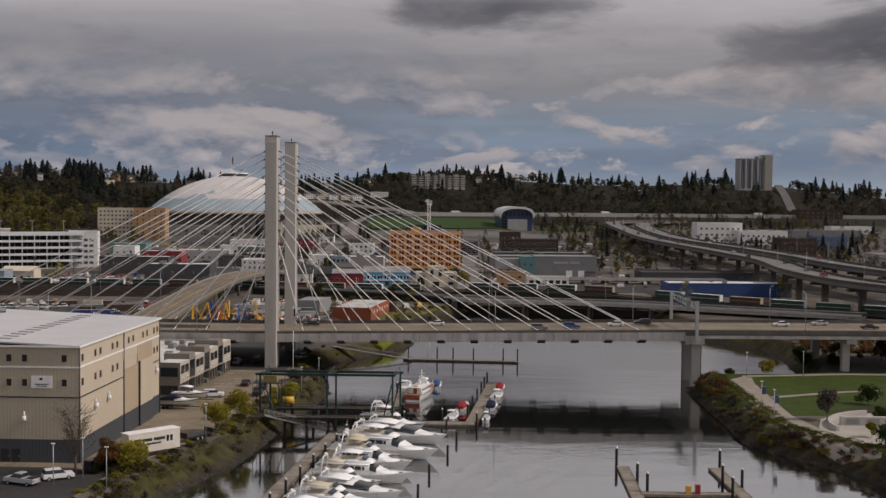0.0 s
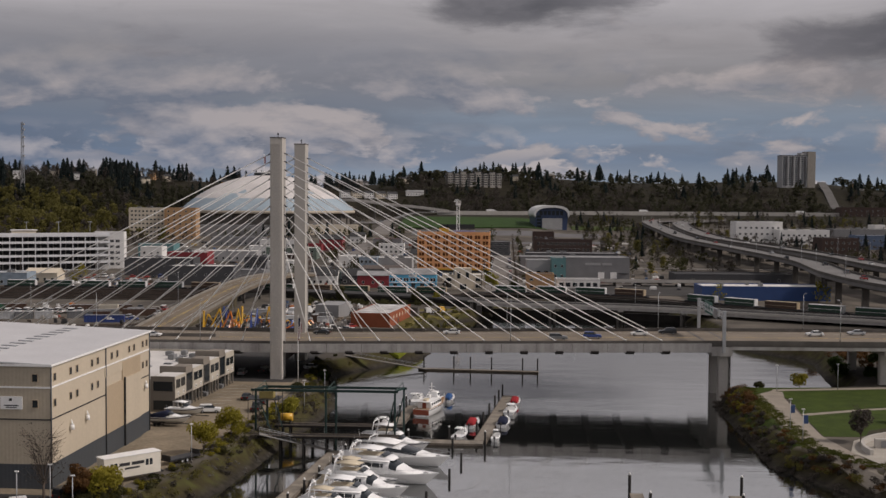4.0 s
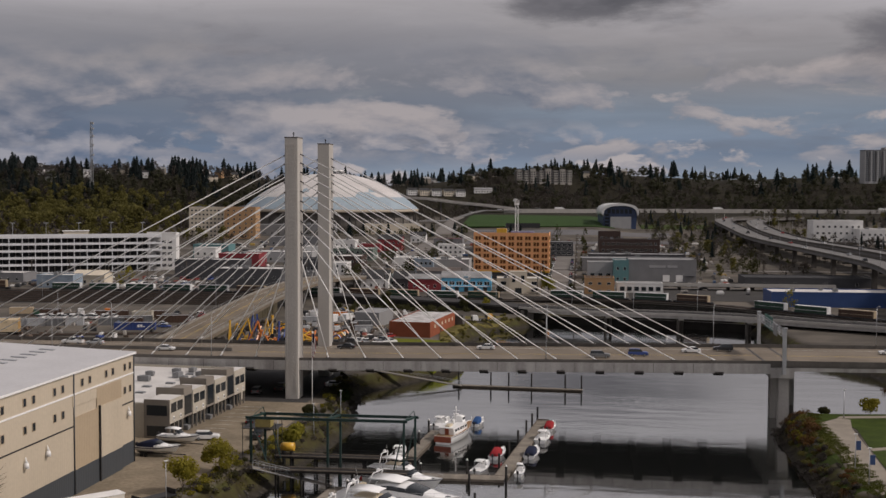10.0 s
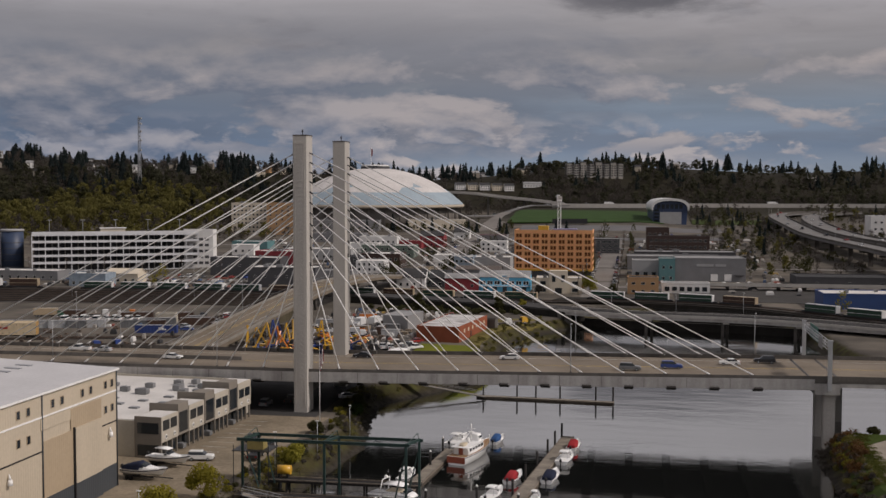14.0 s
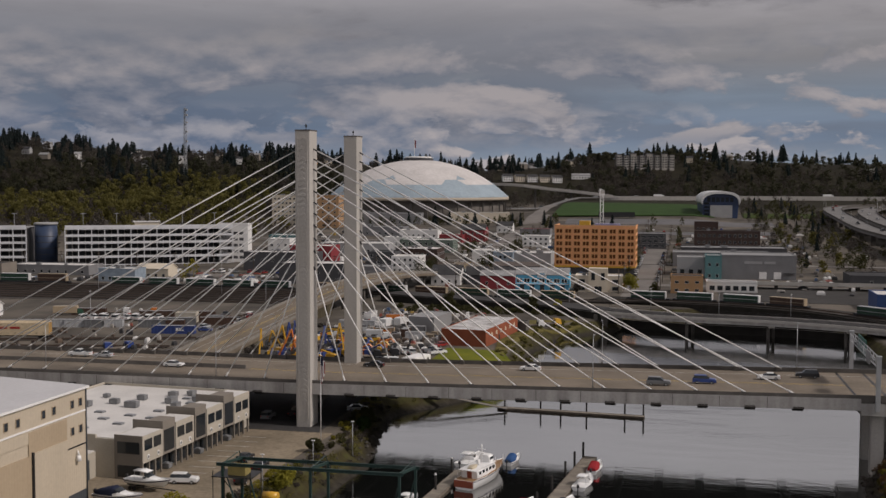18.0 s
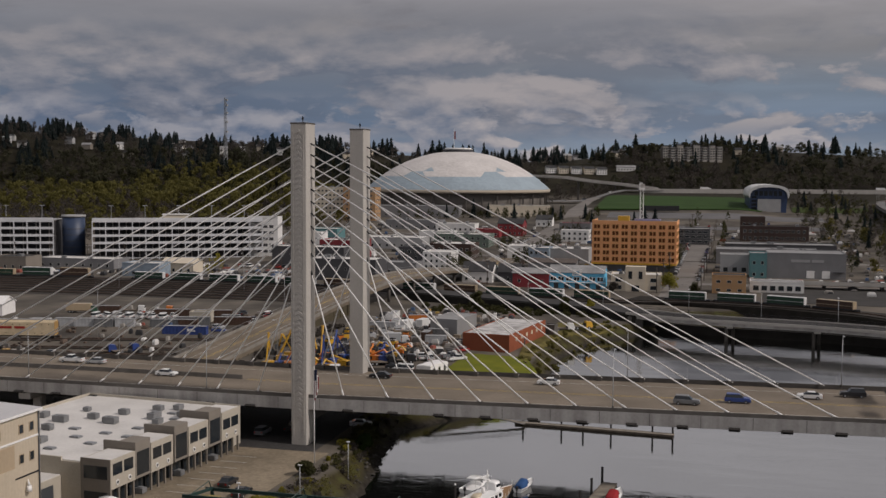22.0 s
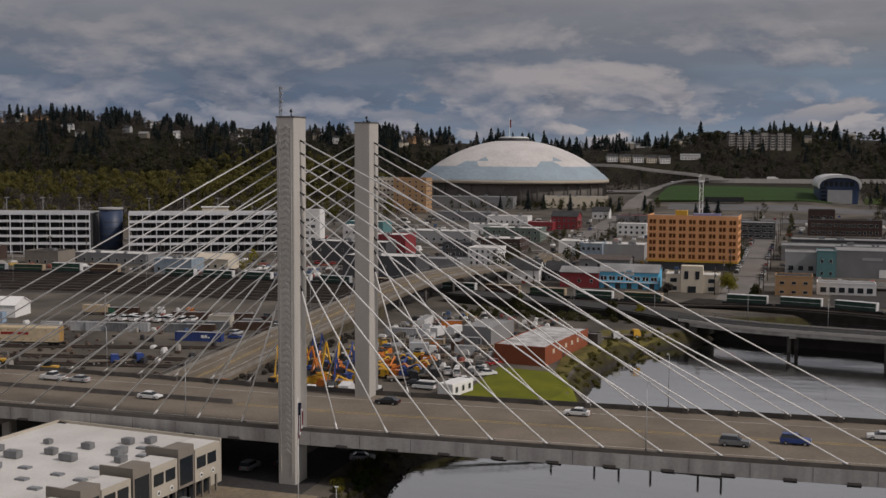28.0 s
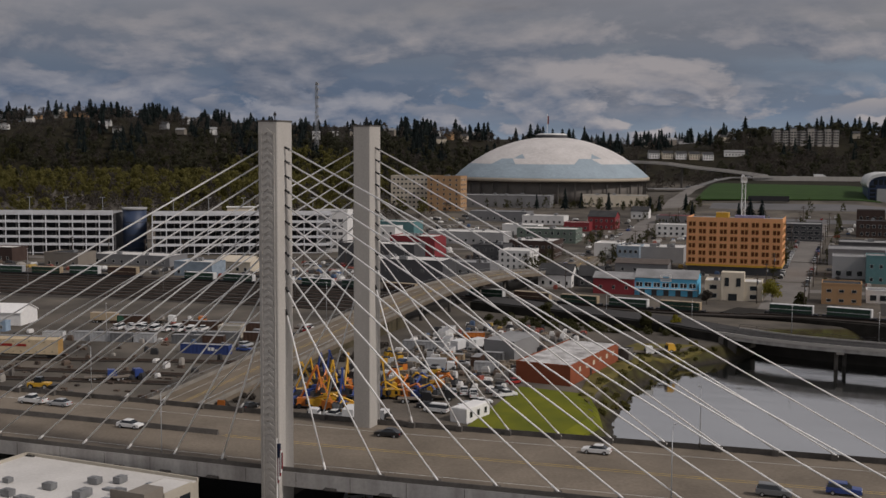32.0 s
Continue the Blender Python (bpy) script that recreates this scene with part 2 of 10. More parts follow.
def rod(bm, a, b, r, seg=8, r2=None, cap=True):
    a, b = Vector(a), Vector(b)
    q = (b - a).to_track_quat('Z', 'Y').to_matrix()
    r2 = r if r2 is None else r2
    ra, rb = [], []
    for k in range(seg):
        w = 2 * math.pi * k / seg
        d = q @ Vector((math.cos(w), math.sin(w), 0))
        ra.append(bm.verts.new(a + d * r))
        rb.append(bm.verts.new(b + d * r2))
    for k in range(seg):
        j = (k + 1) % seg
        bm.faces.new((ra[k], ra[j], rb[j], rb[k])).smooth = seg > 5
    if cap:
        bm.faces.new(ra[::-1])
        bm.faces.new(rb)


def rods(*rows, seg=8):
    bm = bmesh.new()
    for r in rows:
        rod(bm, *r[:3], seg=seg, r2=r[4] if len(r) > 4 else None)
    return bm


def prism(bm, outline, z0, z1, m=None):
    """An upright prism over an outline that runs anticlockwise."""
    lo = [bm.verts.new((x, y, z0)) for x, y in outline]
    hi = [bm.verts.new((x, y, z1)) for x, y in outline]
    n = len(outline)
    for k in range(n):
        j = (k + 1) % n
        bm.faces.new((lo[k], lo[j], hi[j], hi[k]))
    bm.faces.new(lo[::-1])
    bm.faces.new(hi)
    if m is not None:
        for v in lo + hi:
            v.co = m @ v.co


def loft(bm, rings, cap=True, smooth=True):
    """Joins rings of equal count."""
    rr = [[bm.verts.new(p) for p in ring] for ring in rings]
    n = len(rr[0])
    for a, b in zip(rr, rr[1:]):
        for k in range(n):
            j = (k + 1) % n
            bm.faces.new((a[k], a[j], b[j], b[k])).smooth = smooth
    if cap:
        bm.faces.new(rr[0][::-1])
        bm.faces.new(rr[-1])
    return rr


# ---- the lie of the land ----
WATER = [(-12, -460), (-2, -180), (5, -122), (11, -100), (14, -74), (19, -18), (15, 6), (12.0, 30), (20, 43), (33, 66), (35, 82), (31, 98), (29, 133), (35, 167), (51, 192),
         (58, 222), (92, 236), (124, 214), (128, 160), (131, 112), (138, 92), (148, 76), (150, 64), (147.5, 48), (145, 30), (143, 12), (139, 2), (126, -0.5), (113, -1.5), (108, -7), (107, -18), (106, -76), (119, -101),
         (123, -116), (142, -180), (165, -460)]
WP = np.array(WATER, float)


def water_dist(x, y):
    """Signed distance to the shore, above 0 on the water. Arrays."""
    x, y = np.asarray(x, float), np.asarray(y, float)
    d = np.full(x.shape, 1e9)
    inside = np.zeros(x.shape, bool)
    for (x0, y0), (x1, y1) in zip(WP, np.roll(WP, -1, 0)):
        ex, ey = x1 - x0, y1 - y0
        t = np.clip(((x - x0) * ex + (y - y0) * ey) / (ex * ex + ey * ey), 0, 1)
        d = np.minimum(d, np.hypot(x - x0 - t * ex, y - y0 - t * ey))
        if y0 != y1:
            inside ^= ((y0 > y) != (y1 > y)) & (x < (x1 - x0) * (y - y0) / (y1 - y0) + x0)
    return np.where(inside, d, -d)


def sstep(v, a, b):
    t = np.clip((v - a) / (b - a), 0, 1)
    return t * t * (3 - 2 * t)


def land(x, y):
    """Height of the ground. Arrays or numbers."""
    x, y = np.asarray(x, float), np.asarray(y, float)
    base = 4.2 + np.clip(y - 360, 0, 450) * 0.035
    # the terrace of the playing field above the car park
    base = base + (5.5 * sstep(y, 690, 760) + 5.3 * sstep(y, 770, 930)) * sstep(x, -90, -40) * (1 - 0.65 * sstep(x, 70, 115))
    base = base + (1.2 + 7.5 * sstep(x, 70, 115)) * sstep(y, 900, 1030) * sstep(x, -90, -40)
    ang = np.clip((x + 150) / 700, -1.2, 1.5)
    y0 = 930 + 330 * sstep(ang, -0.6, 0.7)
    ridge = sstep(y, y0, y0 + 330)
    top = 78 + 8 * np.sin(x / 210.0) + 6 * np.sin(x / 83.0 + 1.3) - 10 * sstep(x, 100, 700) + 16 * sstep(-x, 560, 900)
    hill = base + (top - base) * ridge
    far = sstep(y, 2200, 4200)
    hill = hill * (1 - far) + 60 * far
    w = water_dist(x, y)
    bank = sstep(-w, 0.0, 7.5)
    z = -0.5 + (hill + 0.5) * bank
    z = np.where(w > 0, -0.5 - np.minimum(w * 0.25, 2.5), z)
    return z


def lie(x, y):
    """How far the near banks and all that stands on them lie from the first plan. Arrays or numbers."""
    x, y = np.asarray(x, float), np.asarray(y, float)
    east, fade = sstep(x, 60, 105), 1 - sstep(y, 45, 100)
    west = np.maximum(1 - sstep(y, -62, -50), sstep(x, 16, 32))
    return (-0.9 - 0.9 * east) * fade, (0.2 + (3.5 - 0.9 * east) * west) * fade


def lz(x, y):
    return float(land(np.array([x]), np.array([y]))[0])


def ground_mat():
    m = bpy.data.materials.new("ground")
    m.use_nodes = True
    nt = m.node_tree
    N, L = nt.nodes.new, nt.links.new
    bs = nt.nodes["Principled BSDF"]
    bs.inputs["Roughness"].default_value, bs.inputs["Specular IOR Level"].default_value = 0.95, 0.12
    geo = N("ShaderNodeNewGeometry")
    sep = N("ShaderNodeSeparateXYZ")
    L(geo.outputs["Position"], sep.inputs[0])

    def noise_t(s, d=5):
        n = N("ShaderNodeTexNoise")
        n.inputs["Scale"].default_value, n.inputs["Detail"].default_value = s, d
        L(geo.outputs["Position"], n.inputs["Vector"])
        return n.outputs[0]

    def ramp(v, stops):
        r = N("ShaderNodeValToRGB")
        while len(r.color_ramp.elements) < len(stops):
            r.color_ramp.elements.new(0.5)
        for e, (p, c) in zip(r.color_ramp.elements, stops):
            e.position, e.color = p, (*c, 1)
        L(v, r.inputs[0])
        return r.outputs[0]

    def mix(f, a, b):
        n = N("ShaderNodeMix")
        n.data_type = 'RGBA'
        for k, v in ((0, f), (6, a), (7, b)):
            L(v, n.inputs[k])
        return n.outputs[2]

    paved = ramp(noise_t(0.05), [(0.3, (0.055, 0.049, 0.043)), (0.5, (0.10, 0.089, 0.075)), (0.7, (0.16, 0.139, 0.115))])
    scrub = ramp(noise_t(0.35), [(0.3, (0.03, 0.025, 0.014)), (0.5, (0.05, 0.043, 0.019)), (0.7, (0.066, 0.068, 0.022))])
    mud = ramp(noise_t(0.8), [(0.3, (0.018, 0.016, 0.013)), (0.7, (0.05, 0.044, 0.035))])
    mr = N("ShaderNodeMapRange")
    mr.inputs[1].default_value, mr.inputs[2].default_value = 0.4, 1.6
    L(sep.outputs[2], mr.inputs[0])
    mr2 = N("ShaderNodeMapRange")
    mr2.inputs[1].default_value, mr2.inputs[2].default_value = 3.4, 4.0
    L(sep.outputs[2], mr2.inputs[0])
    mr3 = N("ShaderNodeMapRange")
    mr3.inputs[1].default_value, mr3.inputs[2].default_value = 22.0, 27.0
    L(sep.outputs[2], mr3.inputs[0])
    c = mix(mr.outputs[0], mud, scrub)
    c = mix(mr2.outputs[0], c, paved)
    floor_c = ramp(noise_t(0.12), [(0.3, (0.010, 0.009, 0.006)), (0.7, (0.03, 0.026, 0.014))])
    c = mix(mr3.outputs[0], c, floor_c)
    L(c, bs.inputs["Base Color"])
    b = N("ShaderNodeBump")
    b.inputs["Strength"].default_value, b.inputs["Distance"].default_value = 0.4, 0.15
    L(noise_t(1.2, 6), b.inputs["Height"])
    L(b.outputs[0], bs.inputs["Normal"])
    return m


def make_ground():
    def axis(lo, hi, step, far):
        mid = list(np.arange(lo, hi + step, step))
        out, s = [], step
        v = mid[-1]
        while v < far:
            s = min(s * 1.14, 200)
            v += s
            out.append(v)
        inn, s, v = [], step, mid[0]
        while v > -far:
            s = min(s * 1.14, 200)
            v -= s
            inn.append(v)
        return np.array(inn[::-1] + mid + out)
    xs, ys = axis(-30, 170, 2.0, 4700), axis(-180, 240, 2.0, 4700)
    X, Y = np.meshgrid(xs, ys)
    DX, DY = lie(X, Y)
    Z = land(X - DX, Y - DY)
    rough = np.where((Z > 0.2) & (Z < 3.9), 1.0, 0.0)
    Z = Z + rough * np.random.RandomState(3).uniform(-0.35, 0.35, Z.shape)
    n, k = len(xs), len(ys)
    v = np.stack([X, Y, Z], -1).reshape(-1, 3)
    i = np.arange((k - 1) * (n - 1))
    a = i // (n - 1) * n + i % (n - 1)
    f = np.stack([a, a + 1, a + n + 1, a + n], -1)
    me = bpy.data.meshes.new("ground")
    me.from_pydata(v.tolist(), [], f.tolist())
    me.materials.append(ground_mat())
    me.shade_smooth()
    return tagged(new("ground", me), "grey paved and scrubby ground rising to a wooded ridge", "ground", kind="structure")


make_ground()
bm = bmesh.new()
bm.faces.new([bm.verts.new(p) for p in ((-60, -480, 0), (220, -480, 0), (220, 250, 0), (-60, 250, 0))])
tagged(part("water", bm, water_mat()), "dark calm waterway reflecting a cloudy sky", "water", kind="structure")


# ---- the cable-stayed bridge ----
ROAD_Z, RAIL_Z, DECK_B = 13.0, 13.9, 11.0
DY0, DY1 = -3.0, 32.8
TOP_Z = 64.2
bridge = thing("cable_stayed_bridge", "grey concrete cable-stayed road bridge with twin towers over a waterway", "bridge")
TOWERS = ((-0.5, -1.55), (-0.5, 31.6))
TW, TD = 3.1, 4.6


def tower(cx, cy, near):
    bm = bmesh.new()
    z0 = 3.0
    # rectangular shaft with a recessed panel on the two outer faces
    for s in (1,):
        box(bm, -TW / 2, TW / 2, -TD / 2, TD / 2, 0, TOP_Z - z0)
    bmesh.ops.bevel(bm, geom=[e for e in bm.edges if abs(e.verts[0].co.z - e.verts[1].co.z) > 1], offset=0.12, segments=1, affect='EDGES')
    t = part("tower", bm, M_conc, bridge, "tall grey concrete tower leg", at=(cx, cy, z0))
    # long panel edges and chevrons proud of the faces
    for sgn in ((-1,) if near else (1,)):
        bm = bmesh.new()
        yf = sgn * (TD / 2)
        for k in range(53):
            z = 6 + k * 1.02
            for d in (-1, 1):
                a = [(0, z + 0.7), (d * 0.8, z + 0.1), (d * 0.8, z + 0.6), (0, z + 1.2)]
                vs = [bm.verts.new((px, yf + sgn * 0.11, pz)) for px, pz in a] + [bm.verts.new((px, yf - sgn * 0.03, pz)) for px, pz in a]
                for f in ((0, 1, 2, 3), (0, 4, 5, 1), (3, 2, 6, 7), (1, 5, 6, 2), (0, 3, 7, 4)):
                    bm.faces.new([vs[j] for j in f])
        for d in (-1, 1):
            box(bm, d * 1.02 - 0.07, d * 1.02 + 0.07, yf - 0.06, yf + 0.1 if sgn > 0 else yf + 0.06, 3, TOP_Z - z0 - 1.5) if sgn > 0 else \
                box(bm, d * 1.02 - 0.07, d * 1.02 + 0.07, yf - 0.1, yf + 0.06, 3, TOP_Z - z0 - 1.5)
        bmesh.ops.recalc_face_normals(bm, faces=bm.faces)
        part("chevron_relief", bm, M_conc, t, "column of raised concrete chevrons")
    part("cap", boxes((-TW / 2 - 0.04, TW / 2 + 0.04, -TD / 2 - 0.04, TD / 2 + 0.04, TOP_Z - z0, TOP_Z - z0 + 0.25)), M_conc_d, t)
    bm = rods(((0, 0, TOP_Z - z0 + 0.25), (0, 0, TOP_Z - z0 + 1.5), 0.09), seg=6)
    box(bm, -0.16, 0.16, -0.16, 0.16, TOP_Z - z0 + 0.9, TOP_Z - z0 + 1.3)
    part("beacon", bm, M_dark, t, "small dark aircraft beacon")
    return t


for (cx, cy), near in zip(TOWERS, (True, False)):
    tower(cx, cy, near)

# anchors: eleven to each side of each tower
ANCH = {1: [7.75 + 8.7 * k for k in range(11)], -1: [9.4 + 8.37 * k for k in range(11)]}
CAB_Z = [36.9, 40.2, 42.7, 45.3, 47.7, 49.9, 52.2, 54.4, 56.5, 58.6, 60.6]


def deck_z(x):
    """The road climbs gently towards the east bank and falls off to the west."""
    rise = -0.2 + (0.014 * x if x < 110 else 1.54 + 0.004 * (x - 110)) if x > 0 else -0.2
    return rise if x > -40 else rise - ((x + 40) / 160.0) ** 2 * 1.6


def cross(y):
    """The deck leans a little to the south, away from the marina."""
    return -0.85 * (y - DY0) / 36.0


def leaned(bm):
    for v in bm.verts:
        v.co.z += cross(v.co.y)
    return bm


def cables():
    cab, sock = {}, None
    for ti, (cx, cy) in enumerate(TOWERS):
        ya = DY0 + 0.55 if ti == 0 else DY1 - 0.55
        for sgn in (-1, 1):
            for k in range(11):
                x1 = sgn * ANCH[sgn][k]
                dz = deck_z(x1) + cross(ya)
                a = Vector((x1, ya, RAIL_Z + 0.1 + dz))
                b = Vector((cx + sgn * TW / 2, cy, CAB_Z[k]))
                d = (b - a).normalized()
                bm = bmesh.new()
                rod(bm, a + d * 0.9, b - d * 0.75, 0.125, seg=6)
                c = part("cable", bm, M_cable, bridge)
                bm = bmesh.new()
                rod(bm, b - d * 0.75, b, 0.16, seg=6)
                rod(bm, b - d * 0.9, b - d * 0.75, 0.2, seg=6)
                part("upper_socket", bm, M_dark, c, "dark cable socket")
                bm = bmesh.new()
                rod(bm, a - d * 0.7, a + d * 1.0, 0.16, seg=6)
                part("lower_socket", bm, M_cable, c)
                box_bm = boxes((x1 - 0.5, x1 + 0.5, ya - 0.45, ya + 0.45, RAIL_Z - 0.9 + dz, RAIL_Z + 0.05 + dz))
                part("anchor_block", box_bm, M_conc_d, c)


cables()
X_L, X_P, X_R = -420.0, 111.0, 520.0


def strip(bm, prof, x0, x1, step=10.0, zf=deck_z):
    """Sweeps a closed y-z outline along the bridge."""
    n = max(2, int(abs(x1 - x0) / step) + 1)
    rings = []
    for k in range(n):
        x = x0 + (x1 - x0) * k / (n - 1)
        rings.append([(x, y, z + zf(x) + cross(y)) for y, z in prof])
    loft(bm, rings, smooth=False)


def deck_parts():
    def sweep(name, prof, mt, x0, x1, label=""):
        bm = bmesh.new()
        strip(bm, prof, x0, x1)
        bmesh.ops.recalc_face_normals(bm, faces=bm.faces)
        return part(name, bm, mt, bridge, label)
    y0, y1 = DY0, DY1
    sweep("deck_slab", [(y0 + 0.02, ROAD_Z - 0.5), (y1 - 0.02, ROAD_Z - 0.5), (y1 - 0.02, ROAD_Z), (y0 + 0.02, ROAD_Z)], M_road, X_L, X_R, "worn buff concrete road deck")
    # thin added panel under the slab, shade painted in as near-black
    sweep("soffit", [(y0 + 1.6, ROAD_Z - 0.6), (y1 - 1.6, ROAD_Z - 0.6), (y1 - 1.6, ROAD_Z - 0.51), (y0 + 1.6, ROAD_Z - 0.51)], M_shade, X_L, X_R, "deck underside panel coloured near-black for shade")
    for a, b, s in ((y0, y0 + 1.5, 1), (y1 - 1.5, y1, -1)):
        sweep("edge_girder", [(a, DECK_B), (b, DECK_B), (b, ROAD_Z - 0.5), (a, ROAD_Z - 0.5)], M_girder, X_L, X_P - 4, "deep concrete edge girder")
        sweep("edge_girder", [(a, DECK_B + 0.6), (b, DECK_B + 0.6), (b, ROAD_Z - 0.5), (a, ROAD_Z - 0.5)], M_girder, X_P + 1, X_R)
    for a, b in ((y0 - 0.1, y0 - 0.035), (y1 + 0.035, y1 + 0.1)):
        sweep("fascia", [(a, DECK_B + 0.05), (b, DECK_B + 0.05), (b, ROAD_Z + 0.25), (a, ROAD_Z + 0.25)], M_girder, X_L, X_P - 4, "pale streaked concrete fascia")
    for a, b in ((y0 - 0.03, y0 + 0.32), (y1 - 0.32, y1 + 0.03)):
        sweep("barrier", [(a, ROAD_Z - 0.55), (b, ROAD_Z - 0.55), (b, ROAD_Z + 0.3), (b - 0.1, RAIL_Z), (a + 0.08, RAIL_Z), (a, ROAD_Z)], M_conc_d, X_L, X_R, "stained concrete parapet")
    ym = (y0 + y1) / 2
    sweep("median_barrier", [(ym - 0.35, ROAD_Z), (ym + 0.35, ROAD_Z), (ym + 0.12, ROAD_Z + 0.85), (ym - 0.12, ROAD_Z + 0.85)], M_conc_d, X_L, -20.5, "dark concrete median barrier")
    for yy, mt in ((ym - 0.5, M_yellow), (ym + 0.5, M_yellow), (y0 + 5.5, M_line), (y1 - 5.5, M_line)):
        lo = -19.5 if mt is M_yellow else X_L
        sweep("lane_line", [(yy - 0.08, ROAD_Z + 0.004), (yy + 0.08, ROAD_Z + 0.004), (yy + 0.08, ROAD_Z + 0.012), (yy - 0.08, ROAD_Z + 0.012)], mt, lo, X_R)
    # floor beams with sloping ends, out past the girder under each anchor, painted shade-dark
    bm = bmesh.new()
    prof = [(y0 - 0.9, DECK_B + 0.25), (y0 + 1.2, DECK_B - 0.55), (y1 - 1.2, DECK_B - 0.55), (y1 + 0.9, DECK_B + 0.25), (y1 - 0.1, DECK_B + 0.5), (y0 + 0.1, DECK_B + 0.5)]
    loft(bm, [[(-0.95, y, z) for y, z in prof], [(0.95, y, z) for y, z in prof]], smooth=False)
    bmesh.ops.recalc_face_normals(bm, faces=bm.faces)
    me = mesh_of("floor_beam", leaned(bm), M_shade)
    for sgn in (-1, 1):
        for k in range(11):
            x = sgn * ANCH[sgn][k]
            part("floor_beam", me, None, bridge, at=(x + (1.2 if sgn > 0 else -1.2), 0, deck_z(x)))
    # stained joints on the fascia
    jm = mesh_of("fascia_joint", boxes((-0.04, 0.04, -0.02, 0.015, DECK_B + 0.1, ROAD_Z + 0.2)), M_conc_d)
    for sgn in (-1, 1):
        for k in range(11):
            x = sgn * (ANCH[sgn][k] - 4.4)
            if abs(x) > 3:
                part("fascia_joint", jm, None, bridge, at=(x, y0 - 0.1, deck_z(x)))
    # joints in the road
    for x in (X_P - 4.3, X_P + 1.2, -118):
        part("expansion_joint", leaned(boxes((x - 0.25, x + 0.25, y0 + 0.4, y1 - 0.4, ROAD_Z + 0.005, ROAD_Z + 0.02))), M_dark, bridge, at=(0, 0, deck_z(x)))
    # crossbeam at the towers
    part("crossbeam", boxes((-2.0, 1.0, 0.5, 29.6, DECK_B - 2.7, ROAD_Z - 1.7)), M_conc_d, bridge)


deck_parts()


def pier(x, ys, w, d, z0, top, cap=True):
    p = thing("bridge_pier", "plain concrete bridge pier under the deck", "pier", "bridge piers")
    for y in ys:
        bm = boxes((-w / 2, w / 2, -d / 2, d / 2, 0, top - z0))
        bmesh.ops.bevel(bm, geom=[e for e in bm.edges if abs(e.verts[0].co.z - e.verts[1].co.z) > 1], offset=0.2, segments=2, affect='EDGES')
        part("column", bm, M_conc, p, at=(x, y, z0 + cross(y)))
    if cap:
        part("cap_beam", leaned(boxes((x - w / 2 - 0.3, x + w / 2 + 0.3, DY0 + 0.3, DY1 - 0.3, top, top + 1.2))), M_conc, p)
    return p


end_pier = pier(110.3, (0.3, 12.0), 2.4, 2.4, -1.5, DECK_B - 0.9 + deck_z(107), cap=False)
part("column", boxes((115.3, 117.7, 28.0, 30.4, -1.5, DECK_B + 1.1)), M_conc, end_pier)
part("end_crossbeam", leaned(boxes((X_P - 4, X_P + 1, DY0, DY1, DECK_B - 0.9, ROAD_Z - 0.61))), M_girder, bridge, "concrete end crossbeam", at=(0, 0, deck_z(X_P - 4)))
for x in (150.0, 195.0, 240.0, 285.0, 330.0, 375.0, 420.0):
    pier(x, (2.5, 28.0), 2.0, 2.0, 2.0, DECK_B - 0.6 + deck_z(x))
for x in (-60.0, -110.0, -160.0, -210.0, -260.0):
    pier(x, (2.5, 28.0), 2.0, 2.0, 3.0, DECK_B - 1.2 + deck_z(x) - 0.2)


# ---- builders of repeated kinds ----
def paint(name, col, rough=0.35, metal=0.0):
    return mat("paint_" + name, col, rough, metal, 0.08, 0.5, 3.0, 0.0)


PAINTS = {"white": (0.70, 0.70, 0.69), "silver": (0.42, 0.43, 0.44), "grey": (0.16, 0.165, 0.17), "black": (0.018, 0.018, 0.02), "blue": (0.03, 0.06, 0.22),
          "red": (0.30, 0.025, 0.02), "green": (0.03, 0.10, 0.06), "yellow": (0.60, 0.34, 0.03), "orange": (0.58, 0.18, 0.03), "tan": (0.42, 0.33, 0.22),
          "brown": (0.13, 0.07, 0.045)}
M_lamp_w = mat("clear_lens", (0.75, 0.75, 0.72), 0.2, 0, 0.05)
M_lamp_r = mat("red_lens", (0.35, 0.02, 0.02), 0.25, 0, 0.05)
PROTO = {}


def wheel_mesh(r, w):
    key = ("wheel", r, w)
    if key not in PROTO:
        bm = bmesh.new()
        rod(bm, (0, -w / 2, 0), (0, w / 2, 0), r, seg=10)
        t = mesh_of("tyre", bm, M_black)
        bm = bmesh.new()
        rod(bm, (0, -w / 2 - 0.012, 0), (0, w / 2 + 0.012, 0), r * 0.58, seg=8)
        PROTO[key] = (t, mesh_of("rim", bm, M_pole))
    return PROTO[key]


def add_wheels(car, xs, y, r=0.33, w=0.22, rims=True):
    t, m = wheel_mesh(r, w)
    for x in xs:
        for s in (-1, 1):
            wh = part("wheel", t, None, car, at=(x, s * y, r))
            if rims:
                part("rim", m, None, wh)


def side_body(bm, prof, half, tuck=0.0):
    """Extrudes a side outline (x, z) to both sides, the upper points drawn in."""
    zs = [z for _, z in prof]
    zm = max(zs)
    rings = []
    for s in (-1, 1):
        rings.append([(x, s * (half - tuck * max(0, (z - zs[0])) / max(0.01, zm - zs[0])), z) for x, z in prof])
    loft(bm, rings, smooth=False)
    bmesh.ops.recalc_face_normals(bm, faces=bm.faces)


